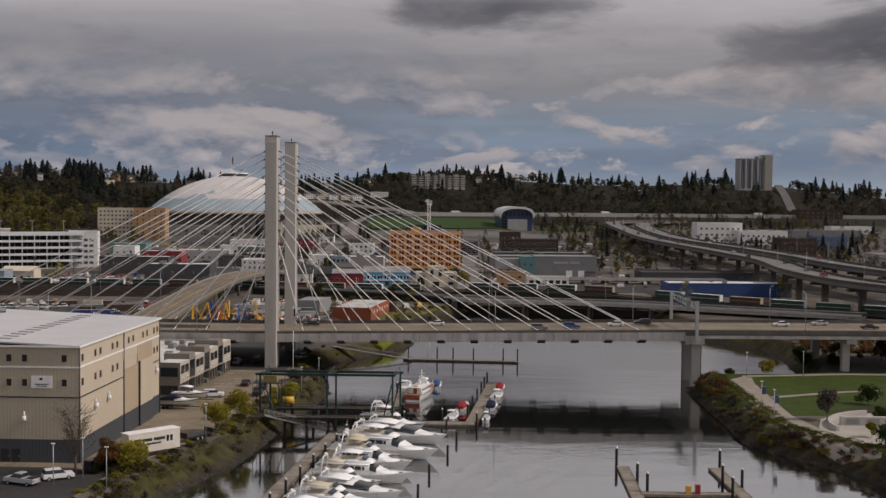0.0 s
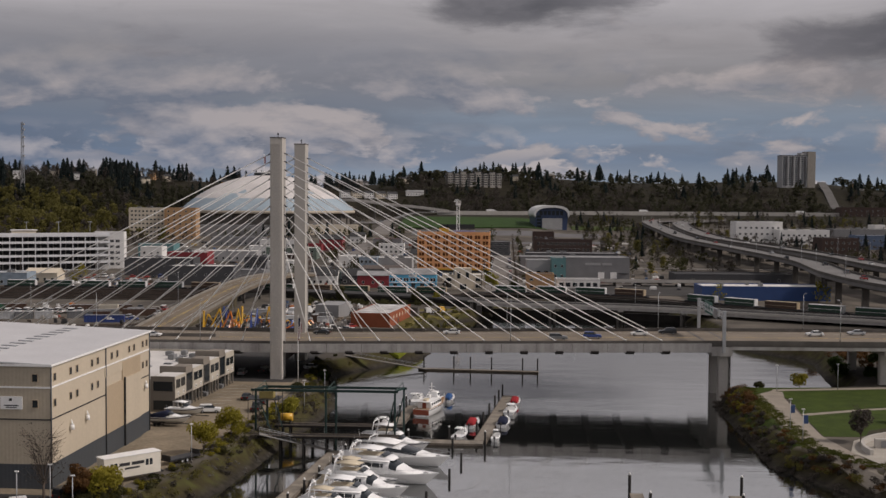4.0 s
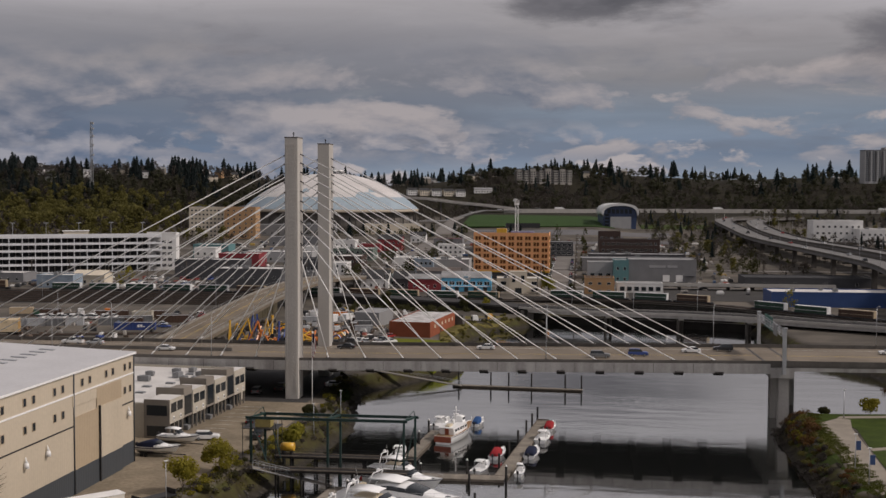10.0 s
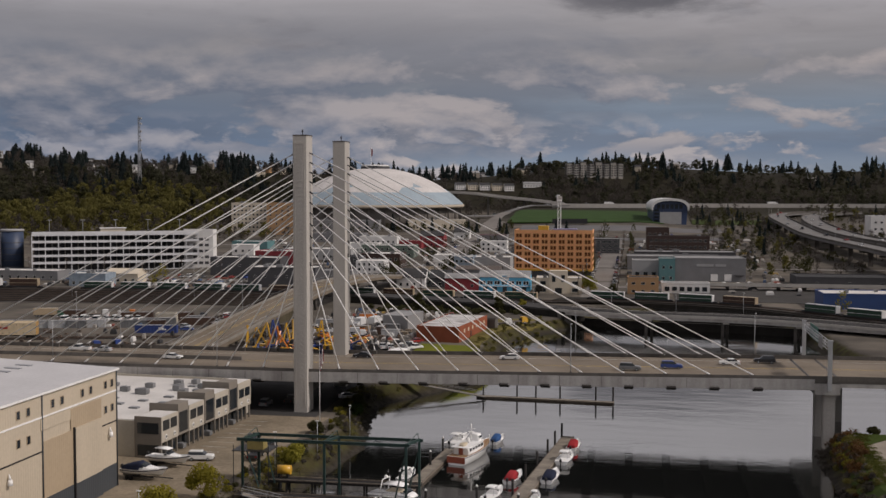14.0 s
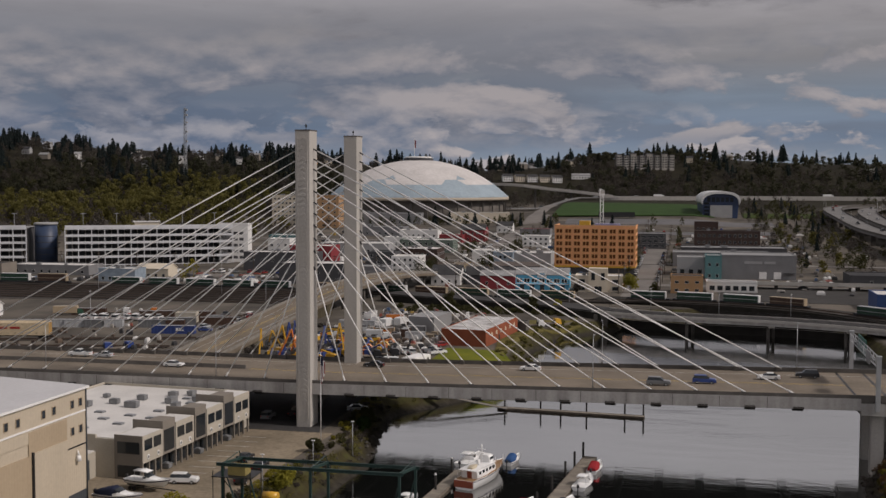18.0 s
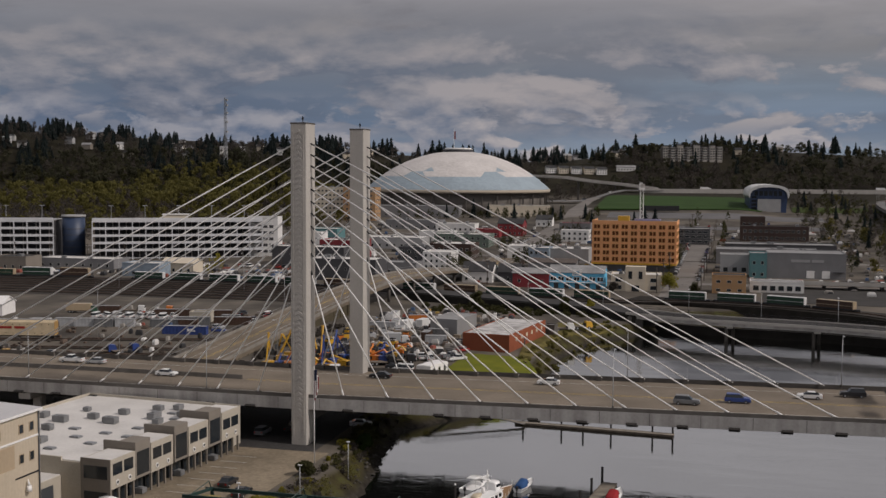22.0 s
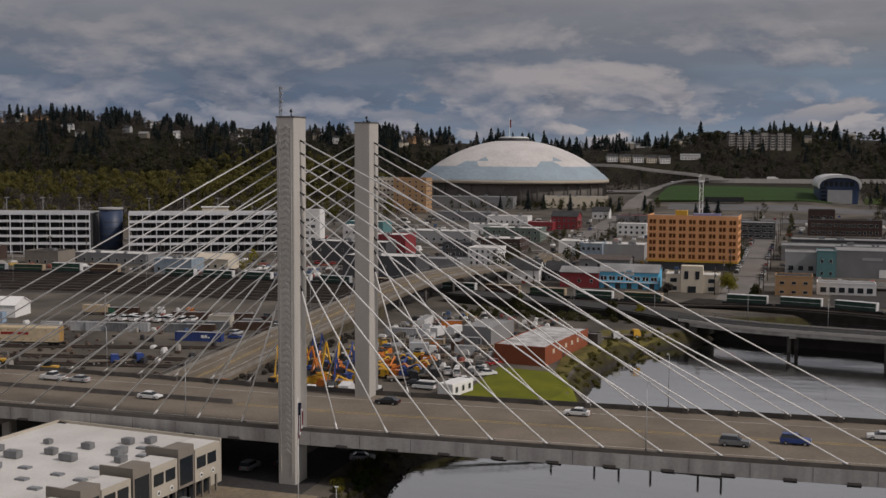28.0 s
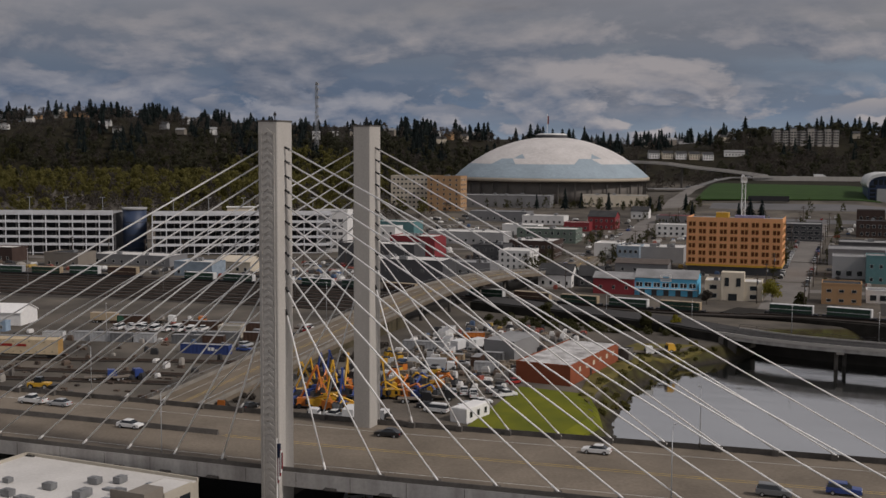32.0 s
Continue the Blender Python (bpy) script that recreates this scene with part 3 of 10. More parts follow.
SHAPES = {
    "sedan": dict(L=4.6, half=0.9, body=[(-2.3, 0.3), (2.3, 0.3), (2.3, 0.62), (2.2, 0.82), (1.1, 0.95), (-1.5, 1.0), (-2.25, 0.95)],
                  cab=[(-1.75, 0.97), (1.15, 0.93), (0.35, 1.4), (-1.0, 1.43)], roof=[(-1.05, 1.40), (0.40, 1.37), (0.32, 1.45), (-1.0, 1.47)], wx=(-1.4, 1.4)),
    "suv": dict(L=4.7, half=0.95, body=[(-2.35, 0.35), (2.35, 0.35), (2.35, 0.8), (2.2, 1.0), (1.0, 1.1), (-2.25, 1.12), (-2.35, 1.0)],
                cab=[(-2.25, 1.1), (1.05, 1.08), (0.35, 1.68), (-2.0, 1.7)], roof=[(-2.02, 1.66), (0.42, 1.64), (0.3, 1.74), (-1.95, 1.76)], wx=(-1.45, 1.45)),
    "pickup": dict(L=5.6, half=0.97, body=[(-2.8, 0.45), (2.8, 0.45), (2.8, 0.95), (2.65, 1.12), (1.5, 1.2), (-2.8, 1.15)],
                   cab=[(-0.5, 1.15), (1.55, 1.18), (0.85, 1.78), (-0.35, 1.8)], roof=[(-0.38, 1.76), (0.92, 1.74), (0.8, 1.84), (-0.33, 1.86)], wx=(-1.75, 1.8)),
    "van": dict(L=5.4, half=1.0, body=[(-2.7, 0.4), (2.7, 0.4), (2.7, 0.95), (2.3, 1.15), (1.9, 1.2), (-2.7, 1.2)],
                cab=[(-2.7, 1.2), (1.95, 1.2), (1.35, 1.95), (-2.65, 1.97)], roof=[(-2.68, 1.93), (1.42, 1.9), (1.25, 2.08), (-2.6, 2.1)], wx=(-1.6, 1.75)),
}


def car_proto(shape, colour, far=False):
    key = (shape, colour, far)
    if key in PROTO:
        return PROTO[key]
    d = SHAPES[shape]
    p = paint(colour, PAINTS[colour])
    names = {"sedan": "car", "suv": "sport_utility_car", "pickup": "pickup_truck", "van": "van"}
    c = thing(names[shape], f"{colour} {'pickup truck' if shape == 'pickup' else shape + ' car' if shape != 'van' else 'delivery van'} standing on grey pavement", "car", "vehicles")
    bm = bmesh.new()
    side_body(bm, d["body"], d["half"], 0.06)
    bmesh.ops.bevel(bm, geom=[e for e in bm.edges], offset=0.05, segments=1, affect='EDGES')
    part("body", bm, p, c)
    bm = bmesh.new()
    side_body(bm, d["cab"], d["half"] - 0.08, 0.18)
    part("cabin_glass", bm, M_glass, c, "dark glass cabin")
    bm = bmesh.new()
    side_body(bm, d["roof"], d["half"] - 0.2, 0.03)
    part("roof", bm, p, c)
    if far:
        for x in d["wx"]:
            for sy in (-1, 1):
                part("wheel", wheel_mesh(0.33, 0.22)[0], None, c, at=(x, sy * (d["half"] - 0.08), 0.33))
        PROTO[key] = [c, True]
        return PROTO[key]
    if shape == "pickup":
        part("bed", boxes((-2.7, -0.6, -0.8, 0.8, 1.1, 1.17)), M_dark, c)
    L2, h = d["L"] / 2, d["half"]
    z = 0.62 if shape == "sedan" else 0.8
    for s in (-1, 1):
        part("headlight", boxes((L2 - 0.06, L2 + 0.02, s * (h - 0.35) - 0.18, s * (h - 0.35) + 0.18, z - 0.1, z + 0.08)), M_lamp_w, c)
        part("tail_light", boxes((-L2 - 0.02, -L2 + 0.08, s * (h - 0.25) - 0.13, s * (h - 0.25) + 0.13, z - 0.05, z + 0.2)), M_lamp_r, c)
    part("bumper", boxes((L2 - 0.05, L2 + 0.06, -h + 0.08, h - 0.08, 0.32, 0.5)), M_dark, c)
    add_wheels(c, d["wx"], h - 0.08)
    PROTO[key] = [c, True]
    return PROTO[key]


def spawn(entry, m):
    """The first call moves the built one into place, the later ones copy it."""
    if entry[1]:
        entry[1] = False
        entry[0].matrix_basis = m
        return entry[0]
    return copy_thing(entry[0], m)


def put_car(shape, colour, x, y, rot, z=None):
    return spawn(car_proto(shape, colour, y > 250), pose(x, y, lz(x, y) if z is None else z, 0, 0, rot))


def truck_proto(kind, colour, second="white"):
    key = ("truck", kind, colour, second)
    if key in PROTO:
        return PROTO[key]
    p = paint(colour, PAINTS[colour])
    q = paint(second, PAINTS[second])
    L = 11.0 if kind == "trailer" else 7.5
    c = thing("box_truck" if kind == "box" else "flatbed_truck" if kind == "flat" else "semi_truck", f"{colour} {kind} lorry parked in the yard", "truck", "vehicles")
    part("chassis", boxes((-L / 2, L / 2, -0.5, 0.5, 0.6, 0.85)), M_dark, c)
    bm = bmesh.new()
    side_body(bm, [(L / 2 - 2.1, 0.6), (L / 2 + 0.1, 0.6), (L / 2 + 0.1, 1.4), (L / 2 - 0.3, 2.5), (L / 2 - 2.1, 2.6)], 1.1, 0.08)
    cab = part("cab", bm, p, c)
    part("windscreen", boxes((L / 2 - 1.3, L / 2 + 0.0, -1.0, 1.0, 1.55, 2.2)), M_glass, cab)
    if kind == "flat":
        part("bed", boxes((-L / 2, L / 2 - 2.3, -1.15, 1.15, 0.85, 1.1)), M_wood, c)
        part("headboard", boxes((L / 2 - 2.4, L / 2 - 2.3, -1.15, 1.15, 1.1, 2.0)), M_dark, c)
    else:
        bm = boxes((-L / 2, L / 2 - 2.3, -1.2, 1.2, 0.9, 3.4))
        bmesh.ops.bevel(bm, geom=[e for e in bm.edges], offset=0.05, segments=1, affect='EDGES')
        part("cargo_box", bm, q, c)
    add_wheels(c, (-L / 2 + 1.2, -L / 2 + 2.3, L / 2 - 1.2), 1.0, 0.48, 0.3)
    PROTO[key] = [c, True]
    return PROTO[key]


def container_proto(colour, L=12.2, roof=None):
    key = ("container", colour, L)
    if key in PROTO:
        return PROTO[key]
    p = mat("container_" + colour, PAINTS[colour], 0.6, 0.1, 0.3, 0.4, 3.0, 0.1)
    c = thing("shipping_container", f"{colour} corrugated steel shipping container on the ground", "container", "containers")
    bm = bmesh.new()
    n = int(L / 0.55)
    lo = []
    for k in range(n + 1):
        x = -L / 2 + L * k / n
        y = 1.2 if k % 2 else 1.14
        lo.append((x, y))
    outline = [(x, -y) for x, y in lo] + [(x, y) for x, y in lo[::-1]]
    prism(bm, outline, 0.15, 2.55)
    part("body", bm, p, c)
    part("frame", boxes((-L / 2 - 0.04, L / 2 + 0.04, -1.24, -1.12, 0, 0.18), (-L / 2 - 0.04, L / 2 + 0.04, 1.12, 1.24, 0, 0.18), (-L / 2 - 0.04, L / 2 + 0.04, -1.24, -1.12, 2.5, 2.62),
                        (-L / 2 - 0.04, L / 2 + 0.04, 1.12, 1.24, 2.5, 2.62), (-L / 2 - 0.05, -L / 2 + 0.08, -1.24, 1.24, 0, 2.6), (L / 2 - 0.08, L / 2 + 0.05, -1.24, 1.24, 0, 2.6)), p, c)
    part("roof", boxes((-L / 2, L / 2, -1.12, 1.12, 2.55, 2.6)), mat("container_roof", (0.35, 0.35, 0.35), 0.6, 0.2, 0.4), c)
    for s in (-0.55, 0.55):
        part("door", boxes((L / 2 + 0.05, L / 2 + 0.09, s - 0.52, s + 0.52, 0.15, 2.45)), p, c)
    PROTO[key] = [c, True]
    return PROTO[key]


# ---- plants ----
def leaf_mat(name, a, b):
    m = bpy.data.materials.new(name)
    m.use_nodes = True
    nt = m.node_tree
    N, L = nt.nodes.new, nt.links.new
    bs = nt.nodes["Principled BSDF"]
    bs.inputs["Roughness"].default_value = 0.75
    bs.inputs["Specular IOR Level"].default_value = 0.2
    geo = N("ShaderNodeNewGeometry")
    oi = N("ShaderNodeObjectInfo")
    nz = N("ShaderNodeTexNoise")
    nz.inputs["Scale"].default_value = 0.12
    L(geo.outputs["Position"], nz.inputs["Vector"])
    ad = N("ShaderNodeMath")
    ad.operation = 'MULTIPLY_ADD'
    L(geo.outputs["Random Per Island"], ad.inputs[0])
    ad.inputs[1].default_value = 0.32
    mu = N("ShaderNodeMath")
    mu.operation = 'MULTIPLY_ADD'
    L(nz.outputs[0], mu.inputs[0])
    mu.inputs[1].default_value = 1.5
    mu.inputs[2].default_value = -0.52
    L(mu.outputs[0], ad.inputs[2])
    r = N("ShaderNodeValToRGB")
    r.color_ramp.elements[0].color, r.color_ramp.elements[1].color = (*a, 1), (*b, 1)
    L(ad.outputs[0], r.inputs[0])
    L(r.outputs[0], bs.inputs["Base Color"])
    tl, mx = N("ShaderNodeBsdfTranslucent"), N("ShaderNodeMixShader")
    L(r.outputs[0], tl.inputs["Color"])
    mx.inputs[0].default_value = 0.5
    L(bs.outputs[0], mx.inputs[1])
    L(tl.outputs[0], mx.inputs[2])
    L(mx.outputs[0], nt.nodes["Material Output"].inputs[0])
    return m


M_bark = mat("bark", (0.10, 0.08, 0.065), 0.9, 0, 0.4, 1.0, 8.0, 0.4)
# dark, fir and ridge colours are lifted and cooled to paint distance haze
LEAF = {"spring": leaf_mat("spring_leaves", (0.11, 0.105, 0.012), (0.40, 0.34, 0.045)), "yellow": leaf_mat("yellow_leaves", (0.15, 0.14, 0.02), (0.36, 0.33, 0.05)),
        "dark": leaf_mat("hazed_dark_needles", (0.008, 0.014, 0.015), (0.026, 0.037, 0.034)), "rust": leaf_mat("rusty_leaves", (0.06, 0.034, 0.016), (0.20, 0.10, 0.034)),
        "bare": leaf_mat("bare_twigs", (0.055, 0.048, 0.041), (0.112, 0.097, 0.083)), "olive": leaf_mat("olive_leaves", (0.037, 0.038, 0.015), (0.086, 0.082, 0.03)),
        "green": leaf_mat("green_leaves", (0.015, 0.03, 0.007), (0.05, 0.085, 0.014)), "pink": leaf_mat("blossom", (0.16, 0.07, 0.06), (0.34, 0.20, 0.16)),
        "turf": leaf_mat("turf_blades", (0.055, 0.065, 0.012), (0.125, 0.13, 0.026)), "ridge": leaf_mat("hazed_ridge_leaves", (0.038, 0.040, 0.024), (0.088, 0.085, 0.05)), "fir": leaf_mat("hazed_fir_needles", (0.010, 0.018, 0.018), (0.030, 0.044, 0.038)),
        "meadow": leaf_mat("catkin_leaves", (0.105, 0.097, 0.028), (0.178, 0.158, 0.047))}


def leaf_cloud(rs, blobs, per, size):
    """Many small leaves on and in a set of blobs: verts and faces."""
    V, F = [], []
    for (cx, cy, cz, rx, ry, rz) in blobs:
        d = rs.normal(size=(per, 3))
        d /= np.linalg.norm(d, axis=1)[:, None]
        r = rs.uniform(0.55, 1.05, (per, 1)) ** 0.6
        c = d * r * np.array([rx, ry, rz]) + np.array([cx, cy, cz])
        a = rs.normal(size=(per, 3))
        a /= np.linalg.norm(a, axis=1)[:, None]
        b = np.cross(a, d)
        b /= np.linalg.norm(b, axis=1)[:, None] + 1e-6
        s = size * rs.uniform(0.6, 1.4, (per, 1))
        base = len(V)
        quad = np.stack([c - a * s, c + b * s * 0.7, c + a * s, c - b * s * 0.7], 1).reshape(-1, 3)
        V.extend(quad.tolist())
        F.extend([(base + 4 * k, base + 4 * k + 1, base + 4 * k + 2, base + 4 * k + 3) for k in range(per)])
    return V, F


def mesh_vf(name, V, F, material):
    me = bpy.data.meshes.new(name)
    me.from_pydata(V, [], F)
    for mm in (material if isinstance(material, (list, tuple)) else [material]):
        me.materials.append(mm)
    return me


def tree_meshes(key, h, r, leaf, seed, per=70, size=0.28, trunk_h=0.3, bare=False):
    k = ("tree", key)
    if k in PROTO:
        return PROTO[k]
    rs = np.random.RandomState(seed)
    bm = bmesh.new()
    rod(bm, (0, 0, -0.3), (0, 0, h * trunk_h), 0.035 * h * 0.6, seg=7, r2=0.022 * h * 0.6)
    blobs = []
    n = 11
    for j in range(n):
        w = 2 * math.pi * j / n + rs.uniform(-0.4, 0.4)
        up = rs.uniform(0.35, 0.95)
        rad = r * rs.uniform(0.35, 0.75) * (1.25 - up * 0.75)
        p = (math.cos(w) * rad, math.sin(w) * rad, h * up)
        rod(bm, (0, 0, h * (trunk_h - 0.05)), p, 0.012 * h * 0.6, seg=4, r2=0.004 * h * 0.6)
        q = (p[0] * 1.35, p[1] * 1.35, p[2] + 0.08 * h)
        rod(bm, p, q, 0.005 * h * 0.6, seg=3, r2=0.002 * h)
        br = r * rs.uniform(0.28, 0.5)
        blobs.append((*p, br, br, br * 0.8))
    blobs.append((0, 0, h * 0.72, r * 0.5, r * 0.5, h * 0.22))
    if bare:
        for j in range(150):
            w, u = rs.uniform(0, 6.28), rs.uniform(0.3, 0.9)
            a = (math.cos(w) * r * 0.3 * u, math.sin(w) * r * 0.3 * u, h * u)
            rod(bm, a, (a[0] * 2.8 + rs.uniform(-.4, .4), a[1] * 2.8 + rs.uniform(-.4, .4), a[2] + rs.uniform(0.05, 0.2) * h), 0.04, seg=3, r2=0.012)
    tm = mesh_of("trunk", bm, M_bark)
    V, F = leaf_cloud(rs, blobs, per, size)
    PROTO[k] = (tm, mesh_vf("crown", V, F, LEAF[leaf]))
    return PROTO[k]


def put_tree(key, x, y, h, r, leaf, seed=1, s=1.0, name="tree", label="", z=None, **kw):
    tm, cm = tree_meshes(key, h, r, leaf, seed, **kw)
    words = {"spring": "yellow-green spring leaves", "yellow": "bright yellow leaves", "dark": "dark green needles", "rust": "rust-brown leaves", "bare": "bare brown twigs",
             "olive": "thin olive leaves", "green": "dark green leaves", "pink": "pale pink blossom"}
    t = thing(name, label or f"small broadleaf tree with {words[leaf]}", "tree", "trees", at=pose(x, y, lz(x, y) - 0.1 if z is None else z, 0, 0, (seed * 77 + x * 31) % 360) @ Matrix.Scale(s, 4))
    part("trunk", tm, None, t)
    part("crown", cm, None, t)
    return t


# ---- buildings ----
M_win = glass_mat("window_glass", (0.025, 0.03, 0.035), 0.1)
M_frame = mat("window_frame_paint", (0.5, 0.5, 0.48), 0.6, 0, 0.1)
M_roofd = mat("dark_roofing", (0.06, 0.06, 0.062), 0.9, 0, 0.3, 0.2, 2.0)
M_roofg = mat("grey_membrane_roof", (0.30, 0.30, 0.30), 0.85, 0, 0.3, 0.15, 2.0)
M_hvac = mat("roof_unit_metal", (0.24, 0.245, 0.25), 0.55, 0.2, 0.35)


def roof_unit_mesh(k):
    key = ("hvac", k)
    if key not in PROTO:
        w, d, h = ((2.2, 1.6, 1.3), (1.5, 1.3, 1.0), (3.2, 1.8, 1.5))[k]
        bm = boxes((-w / 2, w / 2, -d / 2, d / 2, 0.2, h), (-w / 2 + 0.2, w / 2 - 0.2, -d / 2 + 0.2, d / 2 - 0.2, 0, 0.2))
        rod(bm, (0, 0, h), (0, 0, h + 0.14), min(w, d) * 0.36, seg=10)
        rod(bm, (w * 0.3, 0, h), (w * 0.3, 0, h + 0.1), min(w, d) * 0.2, seg=8) if k == 2 else None
        box(bm, w / 2, w / 2 + 0.05, -d * 0.35, d * 0.35, 0.4, h - 0.2)
        PROTO[key] = mesh_of("roof_unit", bm, M_hvac)
    return PROTO[key]


FOOT = []


def building(name, label, cx, cy, w, d, h, wall, roof=None, rows=0, cols=0, side_cols=0, z=None, rot=0.0, ww=1.3, wh=1.4, parapet=0.5, z0=1.0, units=0, gable=False, seed=0, win=None,
             category="building", kind="", left_cols=0, floor_h=None):
    """A building with walls, roof, windows with frames on the front (-y), right (+x) and left (-x) sides."""
    zz = lz(cx, cy) if z is None else z
    t = thing(name, label, category, at=pose(cx, cy, zz - 0.02, 0, 0, rot))
    FOOT.append((cx, cy, max(w, d) / 2 + 3))
    rs = random.Random(seed)
    part("wall", boxes((-w / 2, w / 2, -d / 2, d / 2, -0.6, h)), wall, t)
    if gable:
        bm = bmesh.new()
        g = gable if isinstance(gable, float) else d * 0.28
        o = 0.35
        pr = [(-d / 2 - o, h - 0.1), (0, h + g), (d / 2 + o, h - 0.1), (d / 2 + o, h + 0.12), (0, h + g + 0.25), (-d / 2 - o, h + 0.12)]
        loft(bm, [[(-w / 2 - o, y, q) for y, q in pr], [(w / 2 + o, y, q) for y, q in pr]], smooth=False)
        bmesh.ops.recalc_face_normals(bm, faces=bm.faces)
        part("roof", bm, roof or M_roofd, t)
        bm = bmesh.new()
        loft(bm, [[(-w / 2, -d / 2, h), (-w / 2, d / 2, h), (-w / 2, 0, h + g)], [(w / 2, -d / 2, h), (w / 2, d / 2, h), (w / 2, 0, h + g)]], smooth=False)
        bmesh.ops.recalc_face_normals(bm, faces=bm.faces)
        part("gable_wall", bm, wall, t)
    else:
        rf = part("roof", boxes((-w / 2 + 0.3, w / 2 - 0.3, -d / 2 + 0.3, d / 2 - 0.3, h, h + 0.12)), roof or M_roofg, t)
        if parapet:
            e = 0.3
            part("parapet", boxes((-w / 2 - 0.06, w / 2 + 0.06, -d / 2 - 0.06, -d / 2 + e, h, h + parapet), (-w / 2 - 0.06, w / 2 + 0.06, d / 2 - e, d / 2 + 0.06, h, h + parapet),
                                  (-w / 2 - 0.06, -w / 2 + e, -d / 2 + e, d / 2 - e, h, h + parapet), (w / 2 - e, w / 2 + 0.06, -d / 2 + e, d / 2 - e, h, h + parapet)), wall, t)
        for k in range(units):
            part("roof_unit", roof_unit_mesh(rs.randrange(3)), None, rf, at=pose(rs.uniform(-0.38, 0.38) * w, rs.uniform(-0.3, 0.3) * d, h + 0.1, 0, 0, rs.choice((0, 90))))
    if rows:
        key = ("win", ww, wh, (win or M_win).name)
        if key not in PROTO:
            pane = mesh_of("window", boxes((-ww / 2, ww / 2, -0.04, 0.03, 0, wh)), win or M_win)
            fr = mesh_of("frame", boxes((-ww / 2 - 0.09, -ww / 2, -0.09, 0.02, -0.09, wh + 0.09), (ww / 2, ww / 2 + 0.09, -0.09, 0.02, -0.09, wh + 0.09),
                                        (-ww / 2, ww / 2, -0.09, 0.02, -0.09, 0), (-ww / 2, ww / 2, -0.09, 0.02, wh, wh + 0.09)), M_frame)
            bmj = boxes((-ww / 2, ww / 2, -0.04, 0.03, 0, wh))
            for rr in ((-ww / 2 - 0.09, -ww / 2, -0.09, 0.02, -0.09, wh + 0.09), (ww / 2, ww / 2 + 0.09, -0.09, 0.02, -0.09, wh + 0.09), (-ww / 2, ww / 2, -0.09, 0.02, -0.09, 0), (-ww / 2, ww / 2, -0.09, 0.02, wh, wh + 0.09)):
                box(bmj, *rr, mi=1)
            PROTO[key] = (pane, fr, mesh_of("window", bmj, [win or M_win, M_frame]))
        pane, fr, both = PROTO[key]
        if cy > 330:
            pane = both
        fh = floor_h or (h - 0.3) / rows
        for r in range(rows):
            zr = z0 + r * fh
            for n, ln, mk in ((cols, w, lambda u: pose(u, -d / 2, zr)), (side_cols, d, lambda u: pose(w / 2, u, zr, 0, 0, 90)), (left_cols, d, lambda u: pose(-w / 2, -u, zr, 0, 0, -90))):
                for c in range(n):
                    u = ((c + 0.5) / n - 0.5) * ln * 0.94
                    p = part("window", pane, None, t, at=mk(u))
                    if cy <= 330:
                        part("frame", fr, None, p)
    return t


# ---- the boat warehouse ----
BEFORE = set(bpy.data.objects)


def ribbed(name, col, pitch=0.6, axis=0):
    """Painted sheet metal with upright ribs along one level axis of the object."""
    m = mat(name, col, 0.55, 0.0, 0.1, 0.15, 2.0, 0.0, streak=0.2)
    nt = m.node_tree
    tc, sep, mu, sn, b = (nt.nodes.new(k) for k in ("ShaderNodeTexCoord", "ShaderNodeSeparateXYZ", "ShaderNodeMath", "ShaderNodeMath", "ShaderNodeBump"))
    nt.links.new(tc.outputs["Object"], sep.inputs[0])
    mu.operation, sn.operation = 'MULTIPLY', 'SINE'
    nt.links.new(sep.outputs[axis], mu.inputs[0])
    mu.inputs[1].default_value = 2 * math.pi / pitch
    nt.links.new(mu.outputs[0], sn.inputs[0])
    b.inputs["Strength"].default_value, b.inputs["Distance"].default_value = 0.22, 0.03
    nt.links.new(sn.outputs[0], b.inputs["Height"])
    nt.links.new(b.outputs[0], nt.nodes["Principled BSDF"].inputs["Normal"])
    return m


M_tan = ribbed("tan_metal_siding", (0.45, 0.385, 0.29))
# same siding with ribs along y, sunlit brightness put into a paler tan
M_tan_y = ribbed("tan_metal_siding_lit", (0.52, 0.445, 0.34), axis=1)
M_tan_d = ribbed("brown_metal_siding", (0.42, 0.33, 0.225), axis=1)
M_dado = ribbed("slate_metal_siding", (0.055, 0.062, 0.07))
M_dado_y = ribbed("slate_metal_siding_side", (0.055, 0.062, 0.07), axis=1)
M_metroof = ribbed("pale_metal_roof", (0.52, 0.515, 0.52), 0.9)
M_sky = mat("grey_skylight", (0.22, 0.23, 0.24), 0.3, 0, 0.2)


